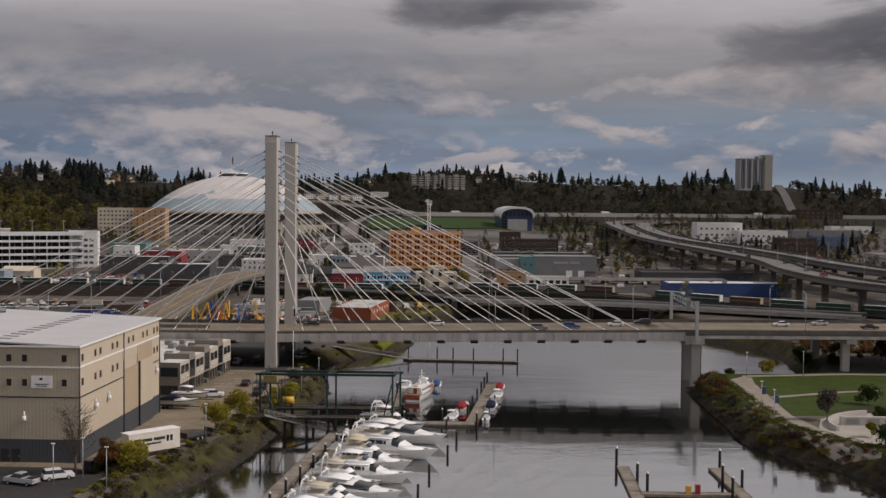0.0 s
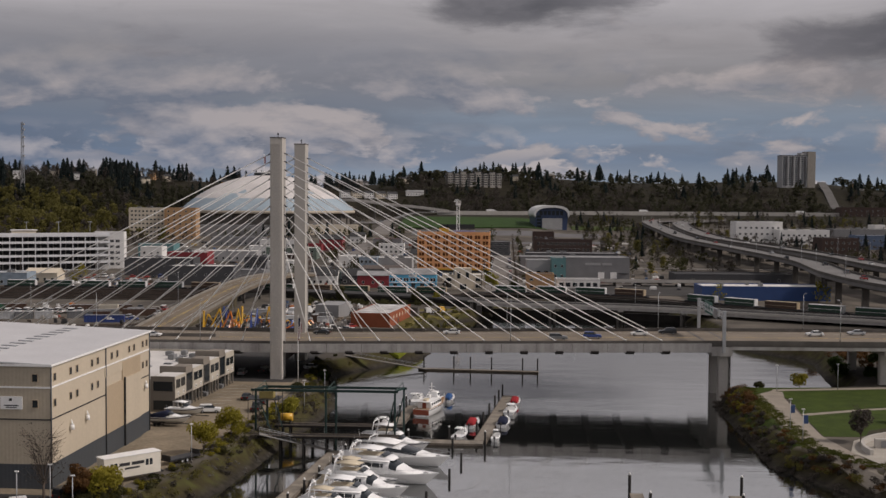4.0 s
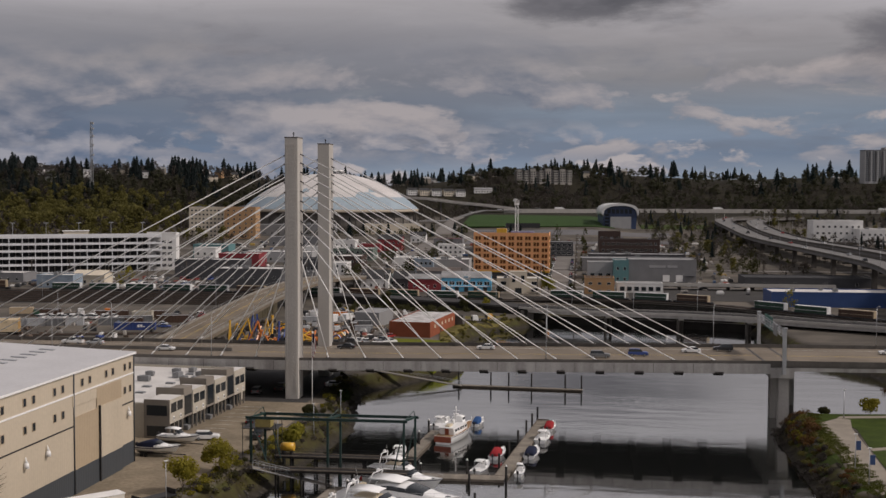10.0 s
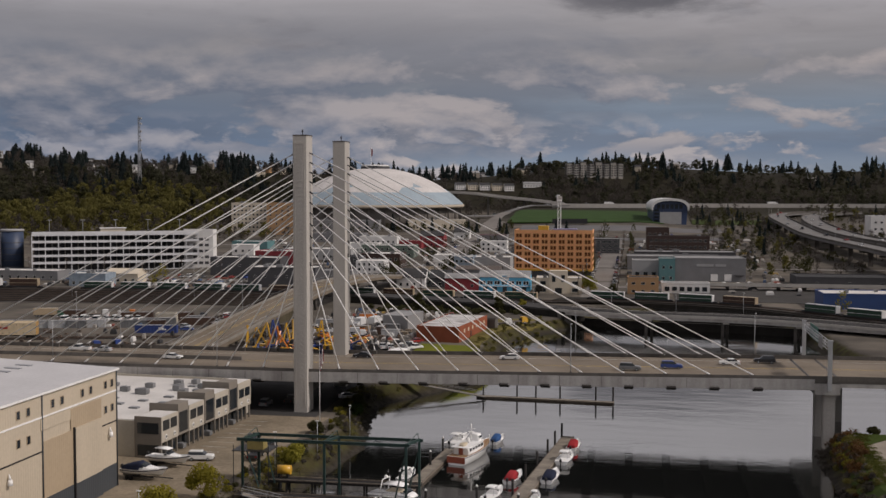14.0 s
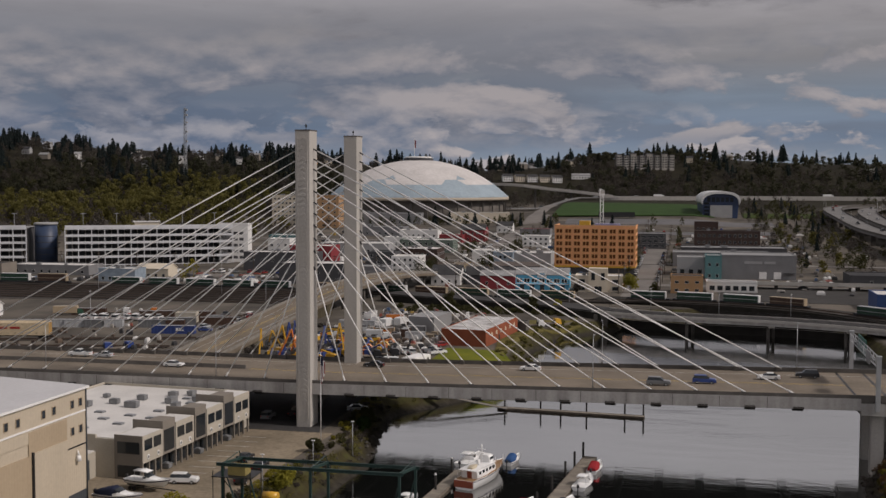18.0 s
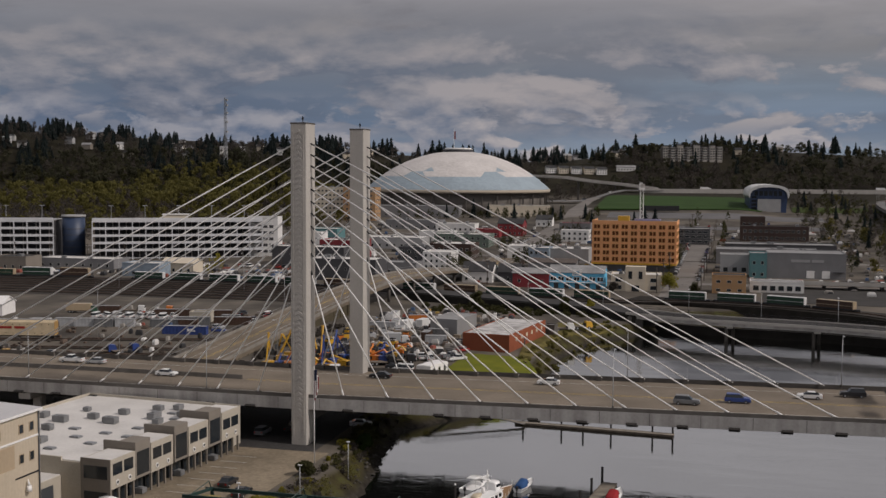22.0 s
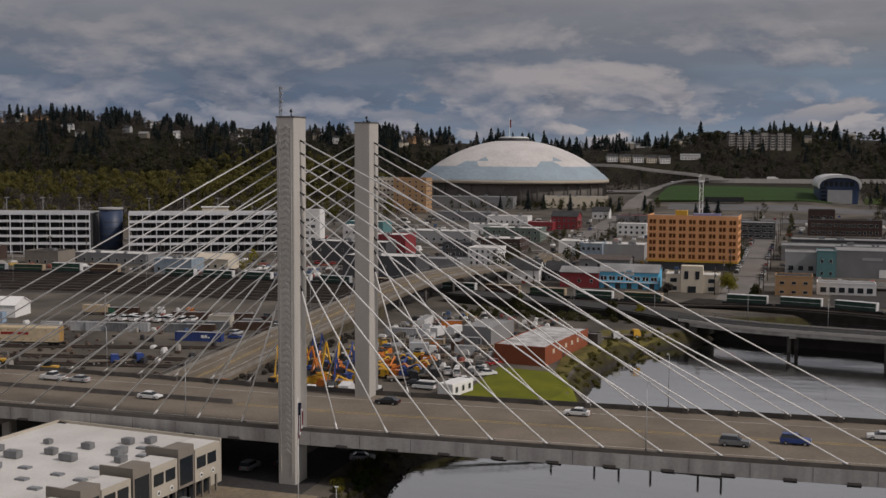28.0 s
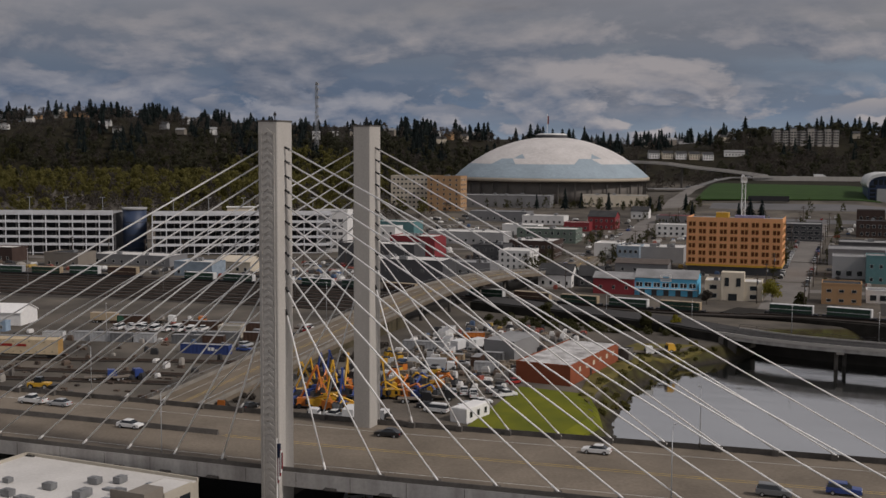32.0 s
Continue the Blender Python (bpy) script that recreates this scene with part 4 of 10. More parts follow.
def warehouse():
    w, d, h = 64.0, 46.0, 19.2
    t = thing("boat_warehouse", "large tan metal-sided boat warehouse with pale roof beside a quay", "warehouse", at=pose(-12.6, -118.0, 4.2, 0, 0, -1.3))
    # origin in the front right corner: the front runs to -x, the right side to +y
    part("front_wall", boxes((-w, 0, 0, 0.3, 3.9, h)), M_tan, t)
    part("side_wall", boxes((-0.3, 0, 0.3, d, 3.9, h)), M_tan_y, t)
    part("back_wall", boxes((-w, 0, d, d + 0.3, 0, h)), M_tan, t)
    part("far_wall", boxes((-w, -w + 0.3, 0.3, d, 0, h)), M_tan_y, t)
    part("front_dado", boxes((-w, 0.03, -0.04, 0.3, -0.5, 3.9)), M_dado, t, "slate-grey lower wall")
    part("side_dado", boxes((-0.3, 0.04, 0.3, d + 0.03, -0.5, 3.9)), M_dado_y, t, "slate-grey lower wall")
    bm = bmesh.new()
    loft(bm, [[(x, -0.3, z - 0.25), (x, d + 0.5, z - 0.25), (x, d + 0.5, z), (x, -0.3, z)] for x, z in ((-w - 0.3, h + 0.25), (-w / 2, h + 1.6), (0.3, h + 0.25))], smooth=False)
    bmesh.ops.recalc_face_normals(bm, faces=bm.faces)
    rf = part("roof", bm, M_metroof, t, "pale grey standing-seam roof")
    slope = 1.35 / (w / 2)
    me = mesh_of("skylight", boxes((-1.3, 1.3, -0.45, 0.45, 0, 0.12)), M_sky)
    for k in range(13):
        for x in (-14.0, -36.0):
            zz = h + 0.25 + (0.3 - x) * slope if x > -w / 2 else h + 1.6 - (-w / 2 - x) * slope
            part("skylight", me, None, rf, at=pose(x, 3.5 + k * 3.2, zz - 0.02, 0, math.degrees(math.atan(slope)) * (1 if x > -w / 2 else -1), 0))
    bm = boxes((-1.6, 1.6, -0.7, 0.7, 0, 0.35))
    rod(bm, (-1.6, 0, 0.3), (1.6, 0, 0.3), 0.6, seg=10)
    me = mesh_of("ridge_vent", bm, M_hvac)
    for k in range(6):
        part("ridge_vent", me, None, rf, at=(-w / 2 + 1.0, 5 + k * 7.0, h + 1.5))
    bm = boxes((-0.12, 0.05, 0.0, d, 15.7, 15.95))
    part("side_band", bm, M_white, t, "white trim band", at=(0.06, 0, 0))
    part("front_band", boxes((-w, 0.05, -0.07, 0.05, 15.7, 15.95)), M_white, t, "white trim band")
    part("side_band", boxes((0, 0.07, 0, d, 10.75, 10.95)), M_dark, t, "dark trim band")
    part("front_band", boxes((-w, 0.05, -0.06, 0.05, 10.75, 10.95)), M_dark, t, "dark trim band")
    part("eave_trim", boxes((0, 0.35, -0.32, d + 0.5, h - 0.1, h + 0.22), (-w, 0.35, -0.4, -0.3, h - 0.1, h + 0.22)), M_white, t)
    for y in (0.06, 23.0, 45.9):
        part("downpipe", rods(((0.12, y, 0), (0.12, y, h), 0.12), seg=6), M_dado, t)
    pane = mesh_of("window", boxes((-0.02, 0.06, -0.42, 0.42, 0.12, 1.25)), M_win)
    fr = mesh_of("frame", boxes((0, 0.1, -0.5, -0.42, 0.04, 1.33), (0, 0.1, 0.42, 0.5, 0.04, 1.33), (0, 0.1, -0.42, 0.42, 0.04, 0.12), (0, 0.1, -0.42, 0.42, 1.25, 1.33)), M_tan_d)
    ys = [1.6, 7.8, 10.4, 16.8, 19.4, 26.0, 28.7, 34.8, 37.4, 42.2, 44.4]
    spots = [(y, 16.6) for y in ys] + [(y, 12.6) for y in ys if y < 22 or y > 40]
    for y, z in spots:
        p = part("window", pane, None, t, at=(0, y, z))
        part("frame", fr, None, p)
    for k, x in enumerate((-2.4, -9.0, -11.6, -17.5, -20.0, -26, -30, -36, -40, -46)):
        for z in (16.6, 12.6):
            p = part("window", pane, None, t, at=pose(x, 0, z, 0, 0, -90))
            part("frame", fr, None, p)
    sg = part("sign", boxes((-7.9, -4.4, -0.12, -0.02, 12.4, 14.4)), M_white, t, "white sign board with dark unreadable marks")
    part("sign_mark", boxes((-6.5, -6.0, -0.14, -0.12, 13.7, 14.1), (-7.3, -5.0, -0.14, -0.12, 12.95, 13.1), (-7.0, -5.3, -0.14, -0.12, 12.65, 12.78)), M_dark, sg)
    # the tall sliding door bays on the side
    part("door_header", boxes((0.0, 0.12, 22.6, 41.0, 13.9, 15.6)), M_tan_y, t)
    part("door_header", boxes((0.1, 0.16, 31.0, 40.6, 12.1, 15.5)), M_tan_d, t, "browner replaced cladding panel")
    d1 = part("sliding_door", boxes((0.0, 0.15, 23.2, 31.6, 0.0, 12.2)), M_tan_d, t, "tall brown sliding door")
    part("kick_panel", boxes((0.15, 0.19, 23.2, 31.6, 0.0, 3.9)), M_dado_y, d1)
    d2 = part("sliding_door", boxes((0.0, 0.35, 31.8, 40.4, 0.0, 12.4)), M_tan_y, t, "tall tan sliding door")
    part("kick_panel", boxes((0.35, 0.39, 31.8, 40.4, 0.0, 3.9)), M_dado_y, d2)
    part("door_post", boxes((0.0, 0.5, 31.6, 31.85, 0, 12.6)), M_dark, t)
    # white exhaust hoods
    bm = bmesh.new()
    rod(bm, (0.4, 0, 0), (0.4, 0, 0.8), 0.42, seg=8, r2=0.3)
    rod(bm, (0.4, 0, 0.8), (0.25, 0, 1.6), 0.22, seg=8, r2=0.05)
    me = mesh_of("exhaust_hood", bm, M_white)
    for y, z in ((7.5, 7.9), (14.0, 8.2), (43.2, 8.7)):
        part("exhaust_hood", me, None, t, at=(0, y, z))
    part("exhaust_hood", me, None, t, at=pose(-9.0, 0, 7.0, 0, 0, -90))
    for x in (-10.5, -12.3):
        dd = part("door", boxes((x - 0.7, x + 0.7, -0.1, 0, 0, 2.3)), M_dark, t)
        part("handle", boxes((x + 0.5, x + 0.58, -0.16, -0.1, 1.0, 1.2)), M_pole, dd)


warehouse()


# ---- the low quayside offices ----
M_beige = mat("beige_stucco", (0.46, 0.42, 0.35), 0.85, 0, 0.12, 0.3, 4.0, 0.1)
M_brown = mat("taupe_stucco", (0.23, 0.205, 0.175), 0.85, 0, 0.12, 0.3, 4.0, 0.1)


def low_offices():
    w, d, h = 36.0, 44.0, 6.7
    t = thing("office_building", "low beige two-storey office row with white roof and brown glazed bays", "office", at=pose(-11.85, -49.85, 4.2, 0, 0, -4.6))
    part("wall", boxes((-w, -2.4, 0, d, -0.4, h)), M_beige, t)
    rf = part("roof", boxes((-w + 0.3, -2.6, 0.3, d - 0.3, h, h + 0.15)), M_roofw, t, "white membrane roof")
    part("parapet", boxes((-w - 0.05, -w + 0.3, -0.05, d + 0.05, h, h + 0.6), (-w + 0.3, -2.4, d - 0.3, d + 0.05, h, h + 0.6), (-w + 0.3, -9.0, -0.05, 0.3, h, h + 0.6)), M_beige, t)
    part("south_annex", boxes((-w, -9.0, -9.5, -0.06, -0.4, 4.4)), M_beige, t)
    part("annex_roof", boxes((-w + 0.2, -9.2, -9.3, -0.1, 4.4, 4.55)), M_roofw, t)
    part("loading_door", boxes((-14.5, -10.0, -9.58, -9.5, 0, 3.2)), M_dado, t)
    part("loading_door", boxes((-20.5, -16.5, -9.58, -9.5, 0, 3.2)), M_dado, t)
    part("annex_door", boxes((-9.0, -8.94, -6.5, -2.0, 0, 3.4)), M_dado, t)
    # the front: pairs of a taller brown glass bay and a beige bay, stepping up towards the bridge
    steps = [(0.0, 0.0), (10.8, 0.25), (22.0, 0.45), (33.0, 0.65)]
    for y, up in steps:
        hb = 7.5 + up
        if y > 0:
            b = part("glass_bay", boxes((-3.2, -0.1, y - 4.2, y - 0.1, 2.9, hb + 1.0)), M_brown, t, "taupe stucco bay with dark glass")
            part("bay_window", boxes((-0.1, -0.02, y - 3.8, y - 0.5, 3.4, hb - 0.6)), M_glass, b)
            part("bay_back", boxes((-6.0, -3.2, y - 4.2, y - 3.9, h, hb + 1.0)), M_brown, b)
            part("storefront", boxes((-2.4, -1.4, y - 4.0, y - 0.3, 0, 2.7)), M_glass, b)
            part("ac_unit", roof_unit_mesh(1), None, b, at=pose(-0.7, y - 2.0, 0.0))
        b = part("beige_bay", boxes((-5.0, 0.0, y, y + 6.4, 2.9, hb)), M_beige, t, "beige stucco bay")
        for yy in (1.7, 4.6):
            part("upper_window", boxes((0.0, 0.06, y + yy - 1.2, y + yy + 1.2, 5.0, 6.8)), M_glass, b)
        for yy in (1.6, 4.8):
            q = part("sign_disc", rods(((0.02, y + yy, 3.8), (0.12, y + yy, 3.8), 0.42), seg=12), M_white, b, "round white logo plate")
            part("disc_centre", rods(((0.12, y + yy, 3.8), (0.15, y + yy, 3.8), 0.24), seg=10), M_dark, q)
        part("storefront", boxes((-2.4, -1.3, y + 0.2, y + 6.2, 0, 2.75)), M_glass, b)
        for yy in (0.3, 2.3, 4.3, 6.2):
            part("post", boxes((-0.45, -0.15, y + yy - 0.15, y + yy + 0.15, 0, 2.9)), M_brown, b)
        part("bay_roof", boxes((-4.8, -0.2, y + 0.2, y + 6.2, hb - 0.25, hb + 0.02)), M_roofw, b)
    e = part("end_panel", boxes((-5.3, 0.03, -0.22, -0.04, -0.2, 7.6)), M_brown, t, "taupe end wall")
    for z0, z1 in ((4.5, 6.5), (0.5, 2.5)):
        part("end_window", boxes((-4.7, -0.5, -0.28, -0.2, z0, z1)), M_glass, e, "wide dark end window")
    rs = random.Random(8)
    for x, y, k in ((-8, 33, 0), (-12, 30, 2), (-9, 26.5, 0), (-15, 36, 0), (-19, 31, 0), (-17, 24, 2), (-22, 26, 0), (-26, 22, 2), (-24, 16, 0), (-30, 13, 2), (-19, 8, 0), (-27, 31, 1), (-12, 38, 0), (-31, 24, 0)):
        part("roof_unit", roof_unit_mesh(k), None, rf, at=pose(x, y, h + 0.13, 0, 0, rs.choice((0, 90))) @ Matrix.Scale(0.8, 4))
    me = mesh_of("skylight", boxes((-0.9, 0.9, -0.6, 0.6, 0, 0.3), (-0.75, 0.75, -0.45, 0.45, 0.3, 0.36)), M_sky)
    for x, y in ((-7, 39), (-8, 30.5), (-11, 34.5), (-10, 22), (-13, 17), (-11, 10), (-16, 13), (-20, 18), (-24, 11), (-8, 16), (-15, 5), (-29, 7)):
        part("skylight", me, None, rf, at=(x, y, h + 0.13))


low_offices()

# ---- quay pavement, yard lines ----
M_quay = mat("quay_paving", (0.26, 0.215, 0.155), 0.9, 0, 0.35, 0.12, 1.5, 0.1)
M_grass = mat("lawn_grass", (0.050, 0.074, 0.012), 0.95, 0, 0.4, 0.35, 4.0, 0.5, 0.1, col2=(0.032, 0.048, 0.009))
M_grass_y = mat("mown_grass", (0.155, 0.16, 0.012), 0.95, 0, 0.3, 0.15, 4.0, 0.5, 0.1, col2=(0.10, 0.115, 0.012))
M_gravel = mat("gravel_path", (0.30, 0.265, 0.22), 0.95, 0, 0.2, 0.3, 5.0, 0.2)
M_plaza = mat("pale_paving", (0.40, 0.37, 0.32), 0.85, 0, 0.2, 0.3, 3.0, 0.1)


def sheet(name, pts, lift, material, label, category, step=6.0, kind="structure", thick=0.0):
    """A flat patch that lies just over the ground, cut by the outline."""
    bm = bmesh.new()
    f = bm.faces.new([bm.verts.new((x, y, 0)) for x, y in pts])
    f.normal_update()
    if f.normal.z < 0:
        bmesh.ops.reverse_faces(bm, faces=[f])
    bmesh.ops.triangulate(bm, faces=bm.faces[:])
    for _ in range(6):
        long = [e for e in bm.edges if e.calc_length() > step]
        if not long:
            break
        bmesh.ops.subdivide_edges(bm, edges=long, cuts=1, use_grid_fill=True)
        bmesh.ops.triangulate(bm, faces=[q for q in bm.faces if len(q.verts) > 3])
    r = bmesh.ops.extrude_face_region(bm, geom=bm.faces[:])
    top = [v for v in r["geom"] if isinstance(v, bmesh.types.BMVert)]
    up = set(top)
    co = np.array([v.co[:2] for v in bm.verts])
    z = land(co[:, 0], co[:, 1])
    for v, h in zip(bm.verts, z):
        v.co.z = max(h, 0) + lift if v in up else max(h, 0) - 0.6
    bmesh.ops.recalc_face_normals(bm, faces=bm.faces)
    return tagged(part(name, bm, material), label, category, kind=kind)


sheet("quay_yard", [(-70, -160), (-8, -160), (-4.5, -122), (1, -102), (4, -76), (7, -40), (8.0, -12), (-70, -12)], 0.06, M_quay, "worn brown quay yard paving", "pavement")
sheet("front_asphalt", [(-70, -170), (-8.5, -170), (-5.5, -126), (-12, -121.5), (-70, -120)], 0.1, M_asph, "dark asphalt in front of the warehouse", "pavement")
for k in range(9):
    y = -47 + k * 4.0
    tagged(part("parking_line", boxes((-8.6, -3.6, y - 0.06, y + 0.06, 4.272, 4.28)), M_line), "white parking bay line", "road marking", kind="structure")
sheet("under_bridge_road", [(-40, -11), (5, -11), (4, 40), (6, 60), (-40, 60)], 0.05, M_asph, "dark asphalt under the bridge", "road")


# ---- boats ----
M_hull = mat("white_gelcoat", (0.86, 0.86, 0.85), 0.25, 0, 0.06, 0.4, 2.0, 0.0)
M_cream = mat("cream_canvas", (0.55, 0.48, 0.36), 0.8, 0, 0.1)
M_navy = mat("navy_canvas", (0.02, 0.025, 0.05), 0.8, 0, 0.2)
M_red = mat("red_canvas", (0.32, 0.03, 0.035), 0.8, 0, 0.15)
M_teak = mat("teak", (0.30, 0.18, 0.09), 0.7, 0, 0.2)
M_rustred = mat("red_hull_paint", (0.30, 0.07, 0.035), 0.5, 0, 0.2)


def hull_rings(L, B, fb, draft=0.4, n=11, flare=0.0, bow_rise=1.0):
    rings = []
    for k in range(n):
        u = k / (n - 1)
        x = -L / 2 + L * u
        b = B / 2 * (0.86 + 0.14 * min(1, u * 4)) * (1 - max(0, (u - 0.45) / 0.55) ** 2.2) + 0.03
        top = fb + bow_rise * max(0, u - 0.3) ** 1.5
        bw = b * (0.86 - 0.45 * max(0, u - 0.4))
        xl = x - 0.11 * L * u ** 4
        bw *= 1 - 0.35 * u ** 3
        rings.append([(x, -b, top), (xl, -bw, 0.15), (xl - 0.02 * L * u ** 4, 0, -draft * (1 - 0.7 * u)), (xl, bw, 0.15), (x, b, top)])
    return rings


def add_hull(t, L, B, fb, mt, stripe=None, deck_mt=None):
    rings = hull_rings(L, B, fb)
    bm = bmesh.new()
    rr = [[bm.verts.new(p) for p in ring] for ring in rings]
    for a, b in zip(rr, rr[1:]):
        for k in range(4):
            bm.faces.new((a[k], a[k + 1], b[k + 1], b[k])).smooth = True
    bm.faces.new(rr[0])
    bmesh.ops.recalc_face_normals(bm, faces=bm.faces)
    h = part("hull", bm, mt, t)
    bm = bmesh.new()
    dk = [[(p[0][0], p[0][1] * 0.985, p[0][2] - 0.12), (p[4][0], p[4][1] * 0.985, p[4][2] - 0.12)] for p in rings]
    vs = [[bm.verts.new(p) for p in r] for r in dk]
    for a, b in zip(vs, vs[1:]):
        bm.faces.new((a[0], b[0], b[1], a[1]))
    bmesh.ops.recalc_face_normals(bm, faces=bm.faces)
    part("deck", bm, deck_mt or M_hull, t)
    if stripe:
        bm = bmesh.new()
        for s in (0, 4):
            q = [[bm.verts.new((p[s][0], p[s][1] * 1.006 + (0.02 if s else -0.02), p[s][2] - a)) for a in (0.28, 0.14)] for p in rings]
            for a, b in zip(q, q[1:]):
                bm.faces.new((a[0], b[0], b[1], a[1]))
        part("stripe", bm, stripe, h)
    return h


def cabin(bm, x0, x1, y, z0, z1, rake=0.6, tuck=0.25):
    loft(bm, [[(x0, -y, z0), (x1, -y * 0.85, z0), (x1, y * 0.85, z0), (x0, y, z0)],
              [(x0 + 0.1, -y + tuck, z1), (x1 - rake, -y * 0.8 + tuck, z1), (x1 - rake, y * 0.8 - tuck, z1), (x0 + 0.1, y - tuck, z1)]], smooth=False)
    bmesh.ops.recalc_face_normals(bm, faces=bm.faces)


def pod_ring(x, w, z0, h, a0=0.0, a1=180.0, n=12, out=0.0):
    """A rounded arch across the boat at one station."""
    ring = []
    for k in range(n + 1):
        a = radians(a0 + (a1 - a0) * k / n)
        c, q = math.cos(a), math.sin(a)
        ring.append((x, math.copysign(abs(c) ** 0.45, c) * (w + out), z0 + (h + out * 0.5) * max(q, 0) ** 0.5))
    return ring


def pod(bm, stations):
    """A rounded superstructure through stations of x, half width, foot and height."""
    rings = [pod_ring(*q) for q in stations]
    rr = [[bm.verts.new(p) for p in r] for r in rings]
    for a, b in zip(rr, rr[1:]):
        for k in range(len(a) - 1):
            bm.faces.new((a[k], a[k + 1], b[k + 1], b[k])).smooth = True
    bm.faces.new(rr[0])
    bm.faces.new(rr[-1][::-1])
    bmesh.ops.recalc_face_normals(bm, faces=bm.faces)


def pod_glass(bm, stations, a0, a1, front):
    """A dark band let round the sides of a superstructure, closed over the front stations."""
    for lo, hi in ((a0, a1), (180 - a1, 180 - a0)):
        rr = [[bm.verts.new(p) for p in pod_ring(*q, lo, hi, 4, 0.03)] for q in stations]
        for a, b in zip(rr, rr[1:]):
            for k in range(4):
                bm.faces.new((a[k], a[k + 1], b[k + 1], b[k])).smooth = True
    if front:
        rr = [[bm.verts.new(p) for p in pod_ring(*q, a0, 180 - a0, 12, 0.035)] for q in front]
        for a, b in zip(rr, rr[1:]):
            for k in range(12):
                bm.faces.new((a[k], a[k + 1], b[k + 1], b[k])).smooth = True


def lerp_st(st, u):
    """Station between the given ones, u from 0 to 1 along x."""
    x = st[0][0] + (st[-1][0] - st[0][0]) * u
    return tuple(float(np.interp(x, [q[0] for q in st], [q[j] for q in st])) for j in range(4))


def yacht(L, style, seed):
    """A motor yacht: hull, rounded saloon with dark glass, flybridge, arch, rails, canvas."""
    rs = random.Random(seed * 7 + int(L * 10))
    B, fb = L * 0.28, 0.95 + L * 0.035
    words = {"fly": "large white flybridge motor yacht moored stern-to at the dock", "sport": "white express cruiser with dark raked windscreen moored at the dock",
             "trawler": "white trawler yacht with cream canvas top moored at the dock", "canvas": "white cabin cruiser with dark canvas cockpit cover at the dock"}
    t = thing("motor_yacht", words[style], "boat", "moored yachts")
    add_hull(t, L, B, fb, M_hull, M_navy if seed % 2 else None)
    w = B * 0.41
    low = fb - 0.14
    hs = max(0.85, L / 15.5)
    if style == "sport":
        st = [(-L * 0.24, w, low, 1.25 * hs), (-L * 0.1, w, low, 1.55 * hs), (L * 0.06, w * 0.97, low, 1.35 * hs), (L * 0.2, w * 0.82, low + 0.1, 0.75 * hs), (L * 0.34, w * 0.5, low + 0.2, 0.3), (L * 0.4, w * 0.3, low + 0.25, 0.05)]
        bm = bmesh.new()
        pod(bm, st)
        c = part("coachroof", bm, M_hull, t, smooth=False)
        bm = bmesh.new()
        pod_glass(bm, [lerp_st(st, u) for u in (0.1, 0.25, 0.4, 0.5)], 12, 40, [lerp_st(st, u) for u in (0.46, 0.54, 0.62, 0.69)])
        part("windscreen", bm, M_glass, c, "dark raked wraparound windscreen")
        bm = bmesh.new()
        pod(bm, [(-L * 0.3, w * 0.86, low + 1.75 * hs, 0.22), (-L * 0.14, w * 0.9, low + 1.85 * hs, 0.26), (L * 0.0, w * 0.8, low + 1.7 * hs, 0.14)])
        part("hardtop", bm, M_hull, t)
        for s in (-1, 1):
            part("hardtop_strut", rods(((-L * 0.27, s * w * 0.84, fb + 0.4), (-L * 0.2, s * w * 0.8, low + 1.85 * hs), 0.07), seg=5), M_hull, t)
        top = low + 2.05 * hs
        part("cockpit_sole", boxes((-L * 0.47, -L * 0.24, -w * 0.86, w * 0.86, fb - 0.1, fb - 0.02)), M_teak, t)
        part("cockpit_seat", boxes((-L * 0.46, -L * 0.42, -w * 0.8, w * 0.8, fb - 0.02, fb + 0.45)), M_cream, t)
    else:
        tall = (1.75 if style != "trawler" else 1.95) * hs
        st = [(-L * 0.3, w, low, tall), (-L * 0.08, w, low, tall + 0.08), (L * 0.08, w * 0.96, low, tall), (L * 0.16, w * 0.9, low, tall * 0.62), (L * 0.24, w * 0.74, low + 0.1, 0.55), (L * 0.36, w * 0.42, low + 0.2, 0.2)]
        bm = bmesh.new()
        pod(bm, st)
        c = part("saloon", bm, M_hull, t)
        bm = bmesh.new()
        pod_glass(bm, [lerp_st(st, u) for u in (0.06, 0.2, 0.35, 0.5)], 14, 38, [lerp_st(st, u) for u in (0.58, 0.63, 0.68)])
        part("window_band", bm, M_glass, c, "dark window band")
        for k in range(4):
            x = -L * 0.22 + k * L * 0.075
            for s in (-1, 1):
                part("mullion", rods(((x, s * (w + 0.02), fb + 0.55), (x, s * w * 0.97, fb + tall - 0.25), 0.05), seg=4), M_hull, c)
        f0 = low + tall
        bm = bmesh.new()
        pod(bm, [(-L * 0.44, w * 0.96, f0 - 0.1, 0.16), (-L * 0.2, w, f0 - 0.08, 0.2), (L * 0.08, w * 0.88, f0 - 0.1, 0.16)])
        part("flybridge_deck", bm, M_hull, t)
        bm = bmesh.new()
        fs = [(-L * 0.26, w * 0.88, f0 + 0.05, 0.55), (-L * 0.06, w * 0.88, f0 + 0.05, 0.7), (L * 0.06, w * 0.72, f0 + 0.05, 0.55), (L * 0.11, w * 0.5, f0 + 0.05, 0.15)]
        pod(bm, fs)
        fc = part("flybridge_coaming", bm, M_hull, t)
        part("helm_well", boxes((-L * 0.22, -L * 0.03, -w * 0.6, w * 0.6, f0 + 0.55, f0 + 0.79)), M_cream, fc, "cream helm seating")
